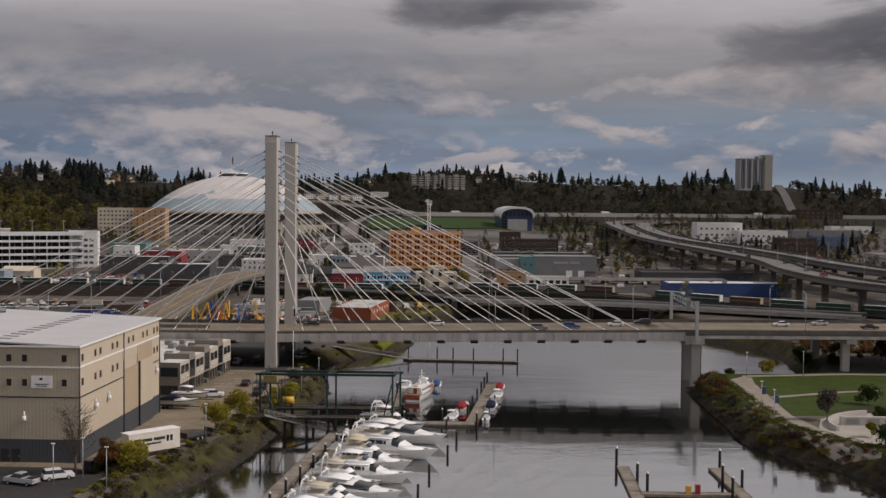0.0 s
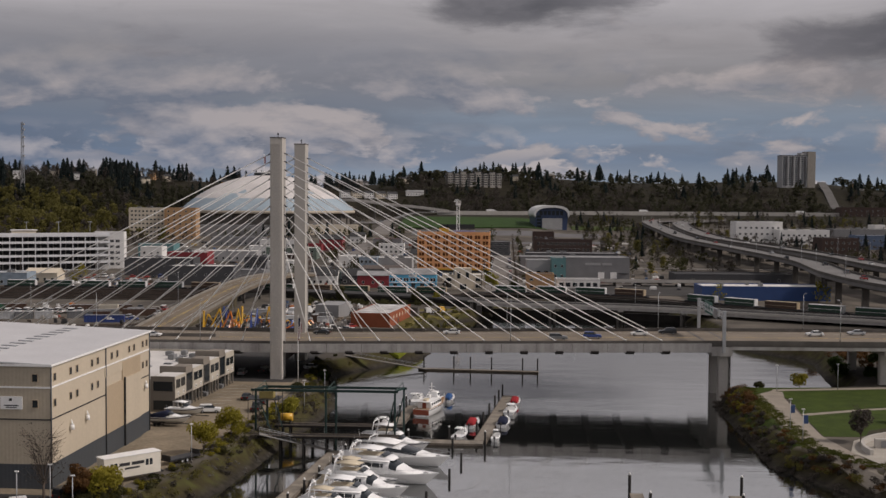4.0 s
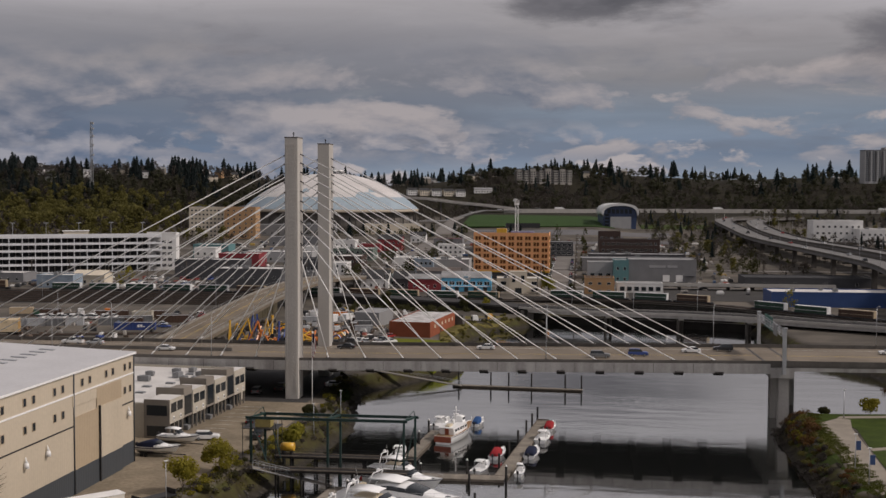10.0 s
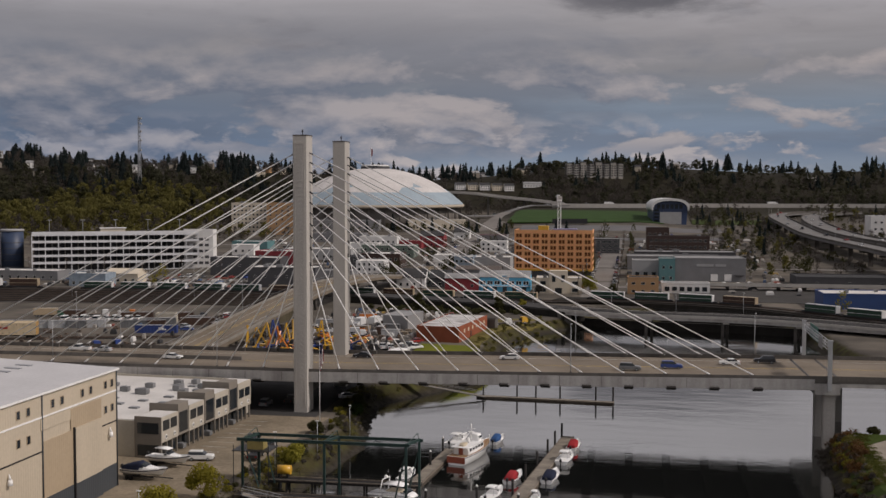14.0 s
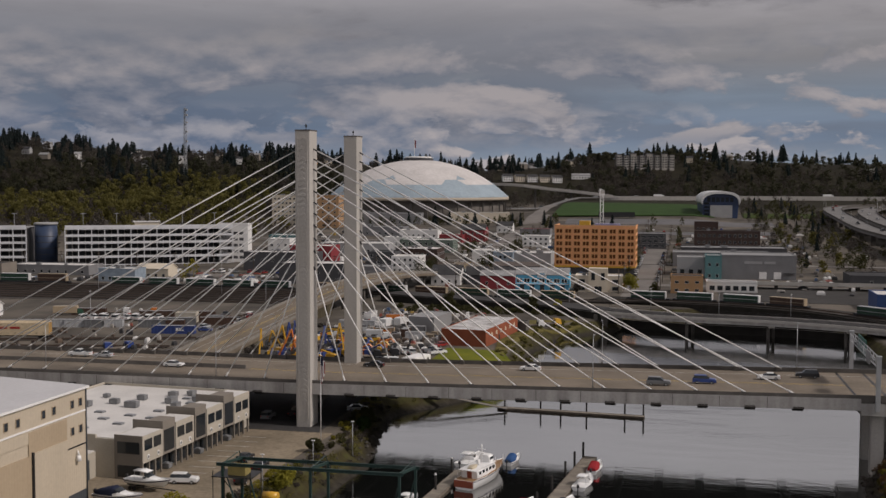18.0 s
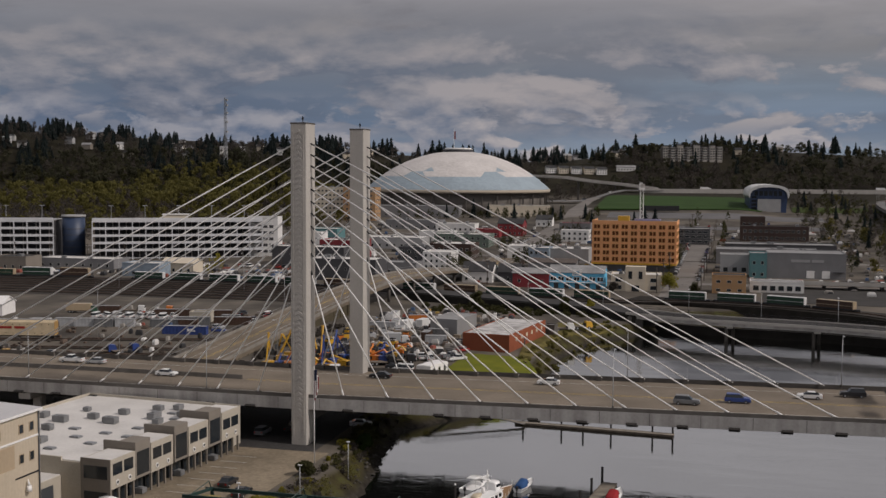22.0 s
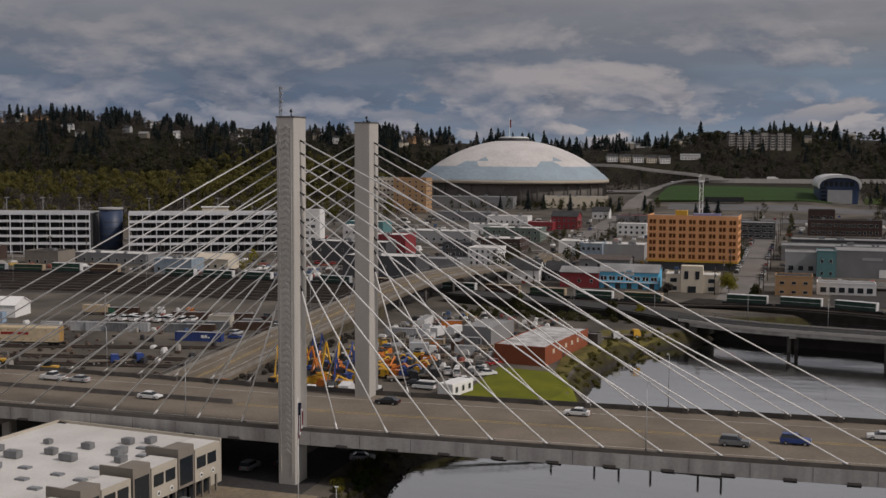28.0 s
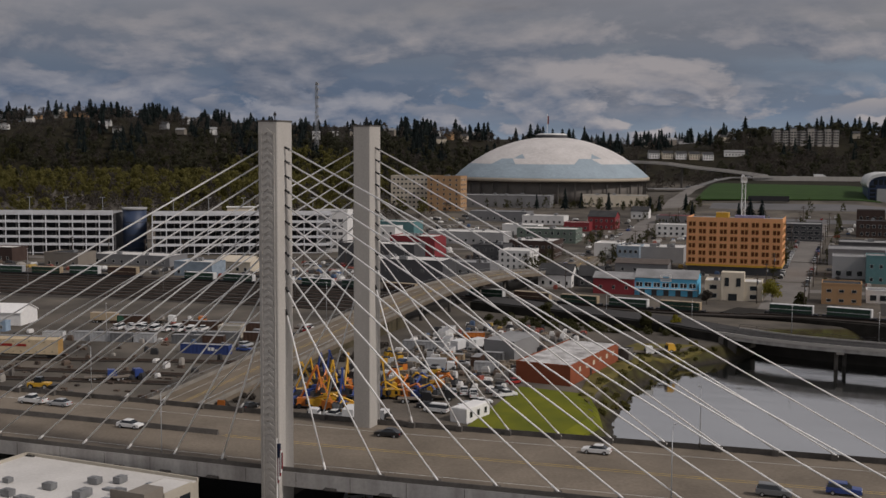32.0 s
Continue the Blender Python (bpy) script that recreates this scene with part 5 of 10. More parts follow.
        bm = bmesh.new()
        pod_glass(bm, [], 20, 40, [(L * 0.0, w * 0.76, f0 + 0.62, 0.5), (L * 0.045, w * 0.66, f0 + 0.5, 0.2)])
        part("fly_windscreen", bm, M_glass, fc)
        top = f0 + 0.8
        if style != "canvas":
            bm = bmesh.new()
            pod(bm, [(-L * 0.26, w * 0.66, f0 + 1.7, 0.16), (-L * 0.14, w * 0.74, f0 + 1.8, 0.24), (-L * 0.01, w * 0.6, f0 + 1.68, 0.12)])
            part("bimini", bm, M_cream if style == "trawler" else M_hull, t, "sun top over the flybridge")
            for x in (-L * 0.24, -L * 0.03):
                for s in (-1, 1):
                    part("bimini_pole", rods(((x, s * w * 0.66, f0 + 0.3), (x, s * w * 0.6, f0 + 1.78), 0.035), seg=5), M_pole, t)
            top = f0 + 1.95
        bm = bmesh.new()
        hh = 1.35 if style == "canvas" else 0.75
        pod(bm, [(-L * 0.48, w * 0.8, fb - 0.1, hh * 0.75), (-L * 0.4, w * 0.86, fb - 0.1, hh), (-L * 0.3, w * 0.9, fb - 0.1, hh)])
        part("cockpit_cover", bm, M_cream if style == "trawler" else (M_navy if rs.random() < 0.6 else M_hull), t, "fabric cockpit cover")
    bm = bmesh.new()
    for s in (-1, 1):
        rod(bm, (-L * 0.3, s * w * 0.86, fb + 1.0), (-L * 0.26, s * w * 0.7, top + 0.55), 0.09, seg=6)
    rod(bm, (-L * 0.26, -w * 0.7, top + 0.55), (-L * 0.26, w * 0.7, top + 0.55), 0.1, seg=6)
    a = part("radar_arch", bm, M_hull, t)
    bm = bmesh.new()
    rod(bm, (-L * 0.26, 0, top + 0.55), (-L * 0.26, 0, top + 0.8), 0.3, seg=10, r2=0.36)
    rod(bm, (-L * 0.26, 0, top + 0.8), (-L * 0.26, 0, top + 1.05), 0.36, seg=10, r2=0.14)
    part("radar_dome", bm, M_hull, a)
    part("antenna", rods(((-L * 0.26, w * 0.6, top + 0.6), (-L * 0.28, w * 0.64, top + rs.uniform(1.4, 3.0)), 0.018), seg=4), M_white, a)
    bm = bmesh.new()
    rings = hull_rings(L, B, fb)
    for s in (0, 4):
        pts = [Vector(r[s]) for r in rings[4:]]
        for p in pts:
            rod(bm, p, p + Vector((0, 0, 0.7)), 0.02, seg=4)
        for p, q in zip(pts, pts[1:]):
            rod(bm, p + Vector((0, 0, 0.7)), q + Vector((0, 0, 0.7)), 0.022, seg=4)
    part("bow_rail", bm, M_pole, t, "steel bow rail")
    part("foredeck_hatch", boxes((L * 0.36, L * 0.4, -0.3, 0.3, fb + 0.25, fb + 0.36)), M_glass, t)
    part("swim_platform", boxes((-L / 2 - 1.0, -L / 2 + 0.1, -B * 0.4, B * 0.4, 0.3, 0.42)), M_teak, t)
    if seed % 2:
        bm = bmesh.new()
        pod(bm, [(-L / 2 - 0.9, 1.3, 0.5, 0.3), (-L / 2 - 0.5, 1.5, 0.5, 0.5), (-L / 2 - 0.1, 1.3, 0.5, 0.3)])
        part("tender", bm, M_red if L == 15 else M_hull, t, "small upturned tender on the stern")
    for s in (-1, 1):
        for k in range(2):
            part("fender", rods(((-L * 0.2 + k * L * 0.25, s * (B / 2 + 0.12), 0.25), (-L * 0.2 + k * L * 0.25, s * (B / 2 + 0.12), 0.85), 0.13), seg=6), M_navy, t)
    return t


FLEET = [(15, "fly", 1, 28.5, -63.5, -18), (20.5, "sport", 0, 28.0, -74.0, -19), (12.5, "canvas", 1, 26.6, -80.6, -17), (20.5, "fly", 0, 26.5, -87.7, -18), (14, "trawler", 1, 25.8, -94.0, -16),
         (16.5, "trawler", 0, 25.6, -98.8, -15), (12, "sport", 1, 25.4, -104.0, -14), (17, "fly", 0, 25.2, -109.2, -9), (13, "trawler", 1, 24.6, -114.3, -14), (17.5, "sport", 0, 24.3, -119.5, -17),
         (14, "canvas", 1, 23.8, -126.0, -15), (16, "trawler", 0, 23.0, -132.0, -15), (15, "fly", 1, 22.2, -139.0, -15), (14, "canvas", 0, 21.2, -146.0, -15)]
for L, style, seed, xs, ys, turn in FLEET:
    a = radians(turn)
    yacht(L, style, seed).matrix_basis = pose(xs + L / 2 * math.cos(a), ys + L / 2 * math.sin(a), 0.0, 0, 0, turn)


def small_boat(L, col, cover, label):
    B, fb = L * 0.33, 0.75
    w = B * 0.42
    t = thing("small_boat", label, "boat", "small boats")
    add_hull(t, L, B, fb, col, M_navy)
    st = [(-L * 0.08, w * 0.9, fb - 0.1, 0.7), (L * 0.04, w * 0.92, fb - 0.1, 0.75), (L * 0.2, w * 0.74, fb - 0.05, 0.42), (L * 0.36, w * 0.4, fb, 0.12)]
    bm = bmesh.new()
    pod(bm, st)
    c = part("cuddy", bm, M_hull, t)
    bm = bmesh.new()
    pod_glass(bm, [lerp_st(st, u) for u in (0.05, 0.2)], 25, 60, [(-L * 0.02, w * 0.86, fb + 0.3, 0.75), (L * 0.08, w * 0.78, fb + 0.25, 0.4)])
    part("windscreen", bm, M_glass, c)
    bm = bmesh.new()
    if cover is M_hull:
        pod(bm, [(-L * 0.3, w * 0.7, fb + 1.35, 0.14), (-L * 0.12, w * 0.76, fb + 1.4, 0.2), (L * 0.03, w * 0.66, fb + 1.3, 0.12)])
        part("hardtop", bm, M_hull, t)
        for x in (-L * 0.27, L * 0.0):
            for s in (-1, 1):
                part("hardtop_post", rods(((x, s * w * 0.72, fb), (x, s * w * 0.66, fb + 1.45), 0.03), seg=4), M_pole, t)
    else:
        pod(bm, [(-L * 0.47, w * 0.8, fb - 0.05, 0.5), (-L * 0.3, w * 0.92, fb - 0.05, 0.95), (-L * 0.1, w * 0.92, fb - 0.05, 1.35), (L * 0.02, w * 0.8, fb + 0.1, 0.8)])
        part("cockpit_cover", bm, cover, t, "fabric cockpit cover")
    bm = bmesh.new()
    pod(bm, [(-L / 2 - 0.5, 0.16, 0.7, 0.45), (-L / 2 - 0.25, 0.22, 0.65, 0.65), (-L / 2 - 0.02, 0.18, 0.7, 0.5)])
    rod(bm, (-L / 2 - 0.25, 0, -0.3), (-L / 2 - 0.25, 0, 0.7), 0.1, seg=6)
    part("outboard_motor", bm, M_dark, t)
    bm = bmesh.new()
    for s in (-1, 1):
        rod(bm, (L * 0.1, s * B * 0.42, fb + 0.1), (L * 0.46, s * 0.1, fb + 0.7), 0.022, seg=4)
        rod(bm, (L * 0.3, s * B * 0.3, fb), (L * 0.3, s * B * 0.26, fb + 0.45), 0.02, seg=4)
    part("bow_rail", bm, M_pole, t)
    return t


for L, col, cov, lab, x, y, r in ((7.5, M_hull, M_hull, "white open motorboat tied at the float", 48.3, -53, 75), (7.0, M_hull, M_red, "white runabout under a red canvas cover", 50.6, -41, 75),
                                  (5.0, M_hull, M_hull, "small white skiff tied at the float", 55.6, -55.0, 82), (8.0, M_hull, M_navy, "white cruiser with dark canvas at the float", 57.2, -39, 80),
                                  (8.5, M_hull, M_hull, "white fishing boat tied at the float", 58.9, -24, 80), (7.0, M_hull, M_red, "white boat with red canopy at the float", 60.0, -13, 80),
                                  (7.0, M_hull, M_hull, "white day boat beside the finger dock", 31.2, -43, 80)):
    small_boat(L, col, cov, lab).matrix_basis = pose(x, y, 0, 0, 0, r)
for x, y, r, cov in ((-8.6, -67.6, -8, M_navy), (-8.2, -57.2, -12, M_hull)):
    b = small_boat(8.5, M_hull, cov, "white speedboat with dark cover on a road trailer")
    b.matrix_basis = pose(x, y, 5.3, 0, 0, r)
    part("trailer_frame", boxes((-4.4, 5.2, -0.08, 0.08, -0.55, -0.4), (-3.5, 2.0, -0.9, -0.78, -0.5, -0.36), (-3.5, 2.0, 0.78, 0.9, -0.5, -0.36), (-2.6, -2.4, -1.2, 1.2, -0.6, -0.45)), M_dark, b)
    t, m = wheel_mesh(0.33, 0.22)
    for s in (-1, 1):
        for xx in (-2.9, -2.1):
            part("wheel", t, None, b, at=(xx, s * 1.2, -0.7))


def tugboat():
    L, B, fb = 18.0, 4.8, 1.9
    t = thing("trawler_boat", "white pilothouse trawler with rust-red stern moored at a float", "boat")
    add_hull(t, L, B, fb, M_hull, M_navy, M_teak)
    part("transom", boxes((-L / 2 - 0.06, -L / 2, -2.1, 2.1, 0.45, fb - 0.1)), M_rustred, t, "rust-red transom")
    st = [(-L * 0.36, 1.75, fb - 0.2, 1.75), (-L * 0.1, 1.8, fb - 0.2, 1.8), (L * 0.12, 1.6, fb - 0.2, 1.75), (L * 0.15, 1.4, fb - 0.1, 1.3)]
    bm = bmesh.new()
    pod(bm, st)
    c = part("deckhouse", bm, M_hull, t)
    for k in range(5):
        for s in (-1, 1):
            part("window", boxes((-5.6 + k * 1.5, -4.8 + k * 1.5, s * 1.76 - 0.06, s * 1.76 + 0.06, fb + 0.55, fb + 1.15)), M_glass, c)
    part("stern_door", boxes((-L * 0.36 - 0.06, -L * 0.36 + 0.02, -0.5, 0.5, fb - 0.1, fb + 1.3)), M_rustred, c)
    part("boat_deck", boxes((-L * 0.42, L * 0.1, -1.9, 1.9, fb + 1.56, fb + 1.66)), M_hull, t)
    bm = bmesh.new()
    pod(bm, [(L * 0.0, 1.2, fb + 1.6, 1.5), (L * 0.11, 1.15, fb + 1.6, 1.55), (L * 0.13, 1.0, fb + 1.6, 1.2)])
    p = part("pilothouse", bm, M_hull, t)
    for s in (-1, 1):
        part("wheelhouse_window", boxes((0.4, 1.8, s * 1.17 - 0.05, s * 1.17 + 0.05, fb + 2.2, fb + 2.7)), M_glass, p)
    part("wheelhouse_window", boxes((L * 0.13 - 0.05, L * 0.13 + 0.06, -0.8, 0.8, fb + 2.0, fb + 2.5)), M_glass, p)
    m = part("mast", rods(((-1.0, 0, fb + 1.6), (-1.0, 0, fb + 5.6), 0.1), ((-1.0, -0.9, fb + 4.6), (-1.0, 0.9, fb + 4.6), 0.04), ((-1.0, 0, fb + 4.0), (-5.6, 0, fb + 2.6), 0.05), seg=6), M_white, t)
    part("radar", boxes((-1.4, -0.6, -0.6, 0.6, fb + 3.7, fb + 3.85)), M_white, m)
    part("funnel", rods(((-2.6, 0, fb + 1.6), (-2.6, 0, fb + 2.8), 0.33), seg=10), M_white, t)
    bm = bmesh.new()
    pod(bm, [(-6.4, 0.5, fb + 1.66, 0.3), (-5.2, 0.75, fb + 1.66, 0.55), (-3.6, 0.3, fb + 1.66, 0.4)])
    part("dinghy", bm, M_cream, t)
    bm = bmesh.new()
    for r in hull_rings(L, B, fb)[1:]:
        for s in (0, 4):
            q = Vector(r[s])
            rod(bm, q, q + Vector((0, 0, 0.8)), 0.03, seg=4)
    part("stanchions", bm, M_white, t)
    return t


tugboat().matrix_basis = pose(40.6, -24.0, 0, 0, 0, 74) @ Matrix.Scale(0.9, 4)
small_boat(9.0, M_hull, M_hull, "white cabin boat moored beyond the trawler").matrix_basis = pose(35.8, -12.0, 0, 0, 0, 75)
small_boat(6.0, M_hull, mat("blue_canvas", (0.04, 0.10, 0.25), 0.8), "small boat with blue canvas cover").matrix_basis = pose(44.0, -10.5, 0, 0, 0, 75)


# ---- docks, piles, gangways ----
M_dock = mat("dock_planks", (0.27, 0.24, 0.20), 0.9, 0, 0.3, 0.5, 6.0, 0.2, rnd=0.12)
M_pile = mat("tarred_pile", (0.028, 0.026, 0.025), 0.8, 0, 0.3, 1.0, 4.0, 0.2)


def dock(name, a, b, w, label, planks=True, z=0.45):
    a, b = Vector((*a, 0)), Vector((*b, 0))
    d = b - a
    L = d.length
    t = thing(name, label, "dock", "docks", at=Matrix.Translation(a) @ Matrix.Rotation(math.atan2(d.y, d.x), 4, 'Z'))
    part("float", boxes((0, L, -w / 2 + 0.1, w / 2 - 0.1, -0.5, z - 0.08)), M_pile, t)
    for s in (-1, 1):
        part("rub_rail", boxes((0, L, s * w / 2 - 0.09, s * w / 2 + 0.09, 0.05, z + 0.04)), M_wood, t)
    n = max(2, int(L / 1.2))
    me = mesh_of("plank", boxes((0.01, L / n - 0.02, -w / 2 + 0.1, w / 2 - 0.1, z - 0.08, z)), M_dock)
    for k in range(n):
        part("plank", me, None, t, at=(k * L / n, 0, 0))
    return t


dock("floating_dock", (17.2, -150), (24.6, -70), 2.4, "long weathered plank floating dock in the marina")
dock("floating_dock", (37.5, -60), (53.0, -60), 3.6, "wide concrete-grey floating dock")
dock("floating_dock", (52.3, -58), (58.2, -4), 2.4, "narrow grey floating dock with moored boats")
dock("floating_dock", (32.6, -58), (35.6, -20), 2.2, "narrow floating dock beside the trawler")
dock("floating_dock", (32.6, 40.2), (67.0, 37.0), 1.8, "dark floating breakwater dock")
dock("floating_dock", (78.6, -136), (79.6, -98), 2.0, "weathered plank marina float")
dock("floating_dock", (97.4, -136), (96.4, -98), 2.0, "weathered plank marina float")
dock("floating_dock", (80, -117), (96, -117), 1.8, "cross float between two marina docks")


def pile(x, y, h=3.2, r=0.22, cap=True):
    t = thing("mooring_pile", "dark tarred mooring pile with a pale cap" if cap else "dark tarred mooring pile", "pile", "mooring piles", at=(x, y, -2.8))
    part("shaft", rods(((0, 0, 0), (0, 0, h + 2.8), r), seg=8), M_pile, t)
    if cap:
        part("cap", rods(((0, 0, h + 2.8), (0, 0, h + 3.15), r * 1.15, 8, 0.05), seg=8), M_white, t)


for k in range(7):
    pile(18.5 + k * 1.06 + 2.0, -128 + k * 9.2, 2.2)
for y, x in ((-64, 47.0), (-77, 49.2), (-90, 47.6), (-106, 44.6), (-120, 43.2)):
    pile(x, y, 2.0, cap=False)
for x in (34.0, 42.7, 47.5, 53.6, 62.5, 66.8):
    pile(x, 41.2 - (x - 33) * 0.093, 4.0, 0.2, cap=False)
for u in (0.1, 0.3, 0.5, 0.7, 0.85, 1.0):
    pile(50.9 + 5.9 * u, -58 + 54 * u, 3.2, cap=False)
for x, y in ((38.0, -61.8), (46.0, -57.8), (53.4, -61.8), (31.2, -50), (33.8, -34), (34.2, -22)):
    pile(x, y, 3.0)
for x, y in ((78.6, -97), (80.6, -109), (81.2, -116), (97.6, -97), (95.4, -109), (98.0, -112), (95.0, -118)):
    pile(x, y, 3.4, 0.25)
fuel = thing("dock_box", "yellow and red service boxes on the cross float", "box", at=(88, -117, 0.45))
part("cabinet", boxes((-0.5, 0.3, -0.4, 0.4, 0, 1.3)), paint("yellow", PAINTS["yellow"]), fuel, "yellow cabinet")
part("cabinet", boxes((1.0, 1.8, -0.4, 0.4, 0, 1.5)), paint("red", PAINTS["red"]), fuel, "red cabinet")


def gangway(a, b, label):
    a, b = Vector(a), Vector(b)
    t = thing("gangway", label, "gangway", "gangways")
    d = (b - a)
    side = Vector((-d.y, d.x, 0)).normalized() * 0.8
    up = Vector((0, 0, 1.1))
    bm = bmesh.new()
    vs = [bm.verts.new(p) for p in (a - side, b - side, b + side, a + side)]
    f = bm.faces.new(vs)
    r = bmesh.ops.extrude_face_region(bm, geom=[f])
    for v in r["geom"]:
        if isinstance(v, bmesh.types.BMVert):
            v.co.z -= 0.15
    bmesh.ops.recalc_face_normals(bm, faces=bm.faces)
    part("walkway", bm, M_dock, t)
    n = 14
    for s in (-1, 1):
        bm = bmesh.new()
        o = side * s
        rod(bm, a + o + up, b + o + up, 0.05, seg=4)
        rod(bm, a + o, b + o, 0.06, seg=4)
        for k in range(n + 1):
            p = a + d * (k / n) + o
            rod(bm, p, p + up, 0.03, seg=4)
            if k < n:
                q = a + d * ((k + 1) / n) + o
                rod(bm, p, q + up, 0.025, seg=3)
        part("truss_rail", bm, M_steel, t)


gangway((11.0, 41, 4.2), (35.0, 40.2, 0.6), "grey trussed gangway from the bank to the breakwater")
gangway((10.2, -73.0, 4.1), (23.6, -70.0, 0.6), "grey gangway down to the marina dock")

# ---- the boat lift: green steel runway over the slip ----
M_green = mat("dark_green_steel", (0.014, 0.042, 0.037), 0.55, 0.1, 0.25)


def boat_lift():
    t = thing("boat_lift_crane", "dark green steel boat-lift runway on braced legs over a slip", "crane")
    zt, ya, yb = 11.9, -67.4, -63.2
    for y, dx, r in ((ya, 0.0, 1.0), (yb, 1.4, 0.7)):
        bm = boxes((7.3 + dx, 36.4 + dx, y - 0.16 * r, y + 0.16 * r, zt - 0.5, zt - 0.42), (7.3 + dx, 36.4 + dx, y - 0.05, y + 0.05, zt - 0.42, zt - 0.08), (7.3 + dx, 36.4 + dx, y - 0.16 * r, y + 0.16 * r, zt - 0.08, zt))
        part("runway_beam", bm, M_green, t)
        for x, z0 in ((8.3, 3.4), (22.2, -1.5), (35.8, -1.5)):
            part("leg", boxes((x + dx - 0.19, x + dx + 0.19, y - 0.19, y + 0.19, z0, zt - 0.5)), M_green, t)
    for a, b, r in (((11.4, -68.3, 4.0), (9.0, -67.4, 9.8), 0.15), ((13.2, -65.4, 4.0), (11.2, -64.2, 9.8), 0.15), ((8.3, -67.4, 9.6), (9.7, -63.2, 4.4), 0.08), ((33.4, ya, 0.5), (35.6, ya, zt - 2.2), 0.12), ((34.8, yb, 0.5), (37.0, yb, zt - 2.2), 0.12)):
        part("brace", rods((a, b, r), seg=4), M_green, t)
    for x in (8.3, 22.2, 35.8):
        c = part("cross_girder", boxes((-0.14, 0.14, -0.1, 4.5, -0.4, 0)), M_green, t, at=pose(x, ya, zt + 0.05, 0, 0, -18.4))
        part("gusset", rods(((0, 0, -0.2), (0, 3.8, 1.0), 0.08), ((0, 4.3, -0.2), (0, 3.8, 1.0), 0.08), seg=4), M_green, c)
    part("platform", boxes((6.6, 13.0, -67.8, -63.0, 9.7, 9.82)), M_dark, t)
    part("hoist_cabin", boxes((8.8, 11.6, -66.6, -64.4, 9.82, 11.2)), mat("faded_yellow_paint", (0.30, 0.24, 0.08), 0.6), t, "faded yellow hoist housing")
    for x, y in ((6.8, -67.6), (12.8, -67.6), (6.8, -63.2), (12.8, -63.2)):
        part("post", boxes((x - 0.05, x + 0.05, y - 0.05, y + 0.05, 4.0, 10.7)), M_dark, t)
    return t


boat_lift()
for y, x0, x1 in ((-71.2, 8.5, 37.0), (-60.6, 11.0, 37.0)):
    t = thing("slip_pier", "dark timber pier on piles beside the lift", "pier", "slip piers")
    part("deck", boxes((x0, x1, y - 1.2, y + 1.2, 3.2, 3.6)), M_pile, t)
    for s in (-1, 1):
        part("edge_beam", boxes((x0, x1, y + s * 1.1 - 0.12, y + s * 1.1 + 0.12, 3.6, 3.78)), M_wood, t)
    for k in range(6):
        for s in (-1, 1):
            part("pile", rods(((14 + k * 4.5, y + s * 0.9, -2.5), (14 + k * 4.5, y + s * 0.9, 3.3), 0.18), seg=6), M_pile, t)
    bm = bmesh.new()
    n = int((x1 - x0) / 2.4)
    for k in range(n + 1):
        rod(bm, (x0 + k * 2.4, y + 1.0, 3.6), (x0 + k * 2.4, y + 1.0, 4.6), 0.03, seg=4)
    for z in (4.1, 4.6):
        rod(bm, (x0, y + 1.0, z), (x1, y + 1.0, z), 0.025, seg=4)
    part("rail", bm, M_dark, t)
for y, x in ((-59.2, 13.0),):
    t = thing("storage_tank", "yellow cylindrical tank beside the lift", "tank", at=(x, y, 4.0))
    part("drum", rods(((-1.2, 0, 0.9), (1.2, 0, 0.9), 0.8), seg=12), paint("yellow", PAINTS["yellow"]), t)
    part("cradle", boxes((-0.9, -0.6, -0.7, 0.7, -2.4, 0.3), (0.6, 0.9, -0.7, 0.7, -2.4, 0.3)), M_dark, t)

# ---- the sign trailer, flag, lamps ----
tr = thing("banner_trailer", "long white trailer with bars of dark lettering on the quay", "trailer", at=pose(-2.55, -111.3, 4.25, 0, 0, 46))
part("box", boxes((-4.9, 4.9, -1.2, 1.2, 0.9, 4.2)), mat("off_white_panel", (0.62, 0.58, 0.50), 0.6, 0, 0.12), tr, "cream box body")
part("box_roof", boxes((-5.0, 5.0, -1.3, 1.3, 4.2, 4.32)), M_white, tr)
for bar in ((-2.3, -0.5, 2.7, 3.2), (-0.2, 2.0, 2.7, 3.2), (-1.4, 1.2, 2.1, 2.4)):
    part("lettering_bar", boxes((bar[0], bar[1], -1.23, -1.2, bar[2], bar[3])), M_dark, tr, "dark lettering bar")
for x in (-3.6, -2.9, 2.5, 3.2):
    part("window", boxes((x - 0.25, x + 0.25, -1.23, -1.2, 2.3, 3.3)), M_glass, tr)
part("chassis", boxes((-4.6, 5.6, -0.9, 0.9, 0.7, 1.0)), M_dark, tr)
add_wheels(tr, (-3.6, -2.5), 1.0, 0.45, 0.28)
t = thing("flat_trailer", "empty dark steel flatbed trailer on the quay", "trailer", at=pose(2.0, -98.0, 4.25, 0, 0, 58))
part("bed", boxes((-3.4, 3.4, -1.1, 1.1, 0.7, 0.95)), M_dark, t)
for x in (-3.3, 3.2):
    part("end_board", boxes((x, x + 0.1, -1.1, 1.1, 0.95, 1.7)), M_dark, t)
add_wheels(t, (-0.6, 0.5), 1.0, 0.38, 0.24)


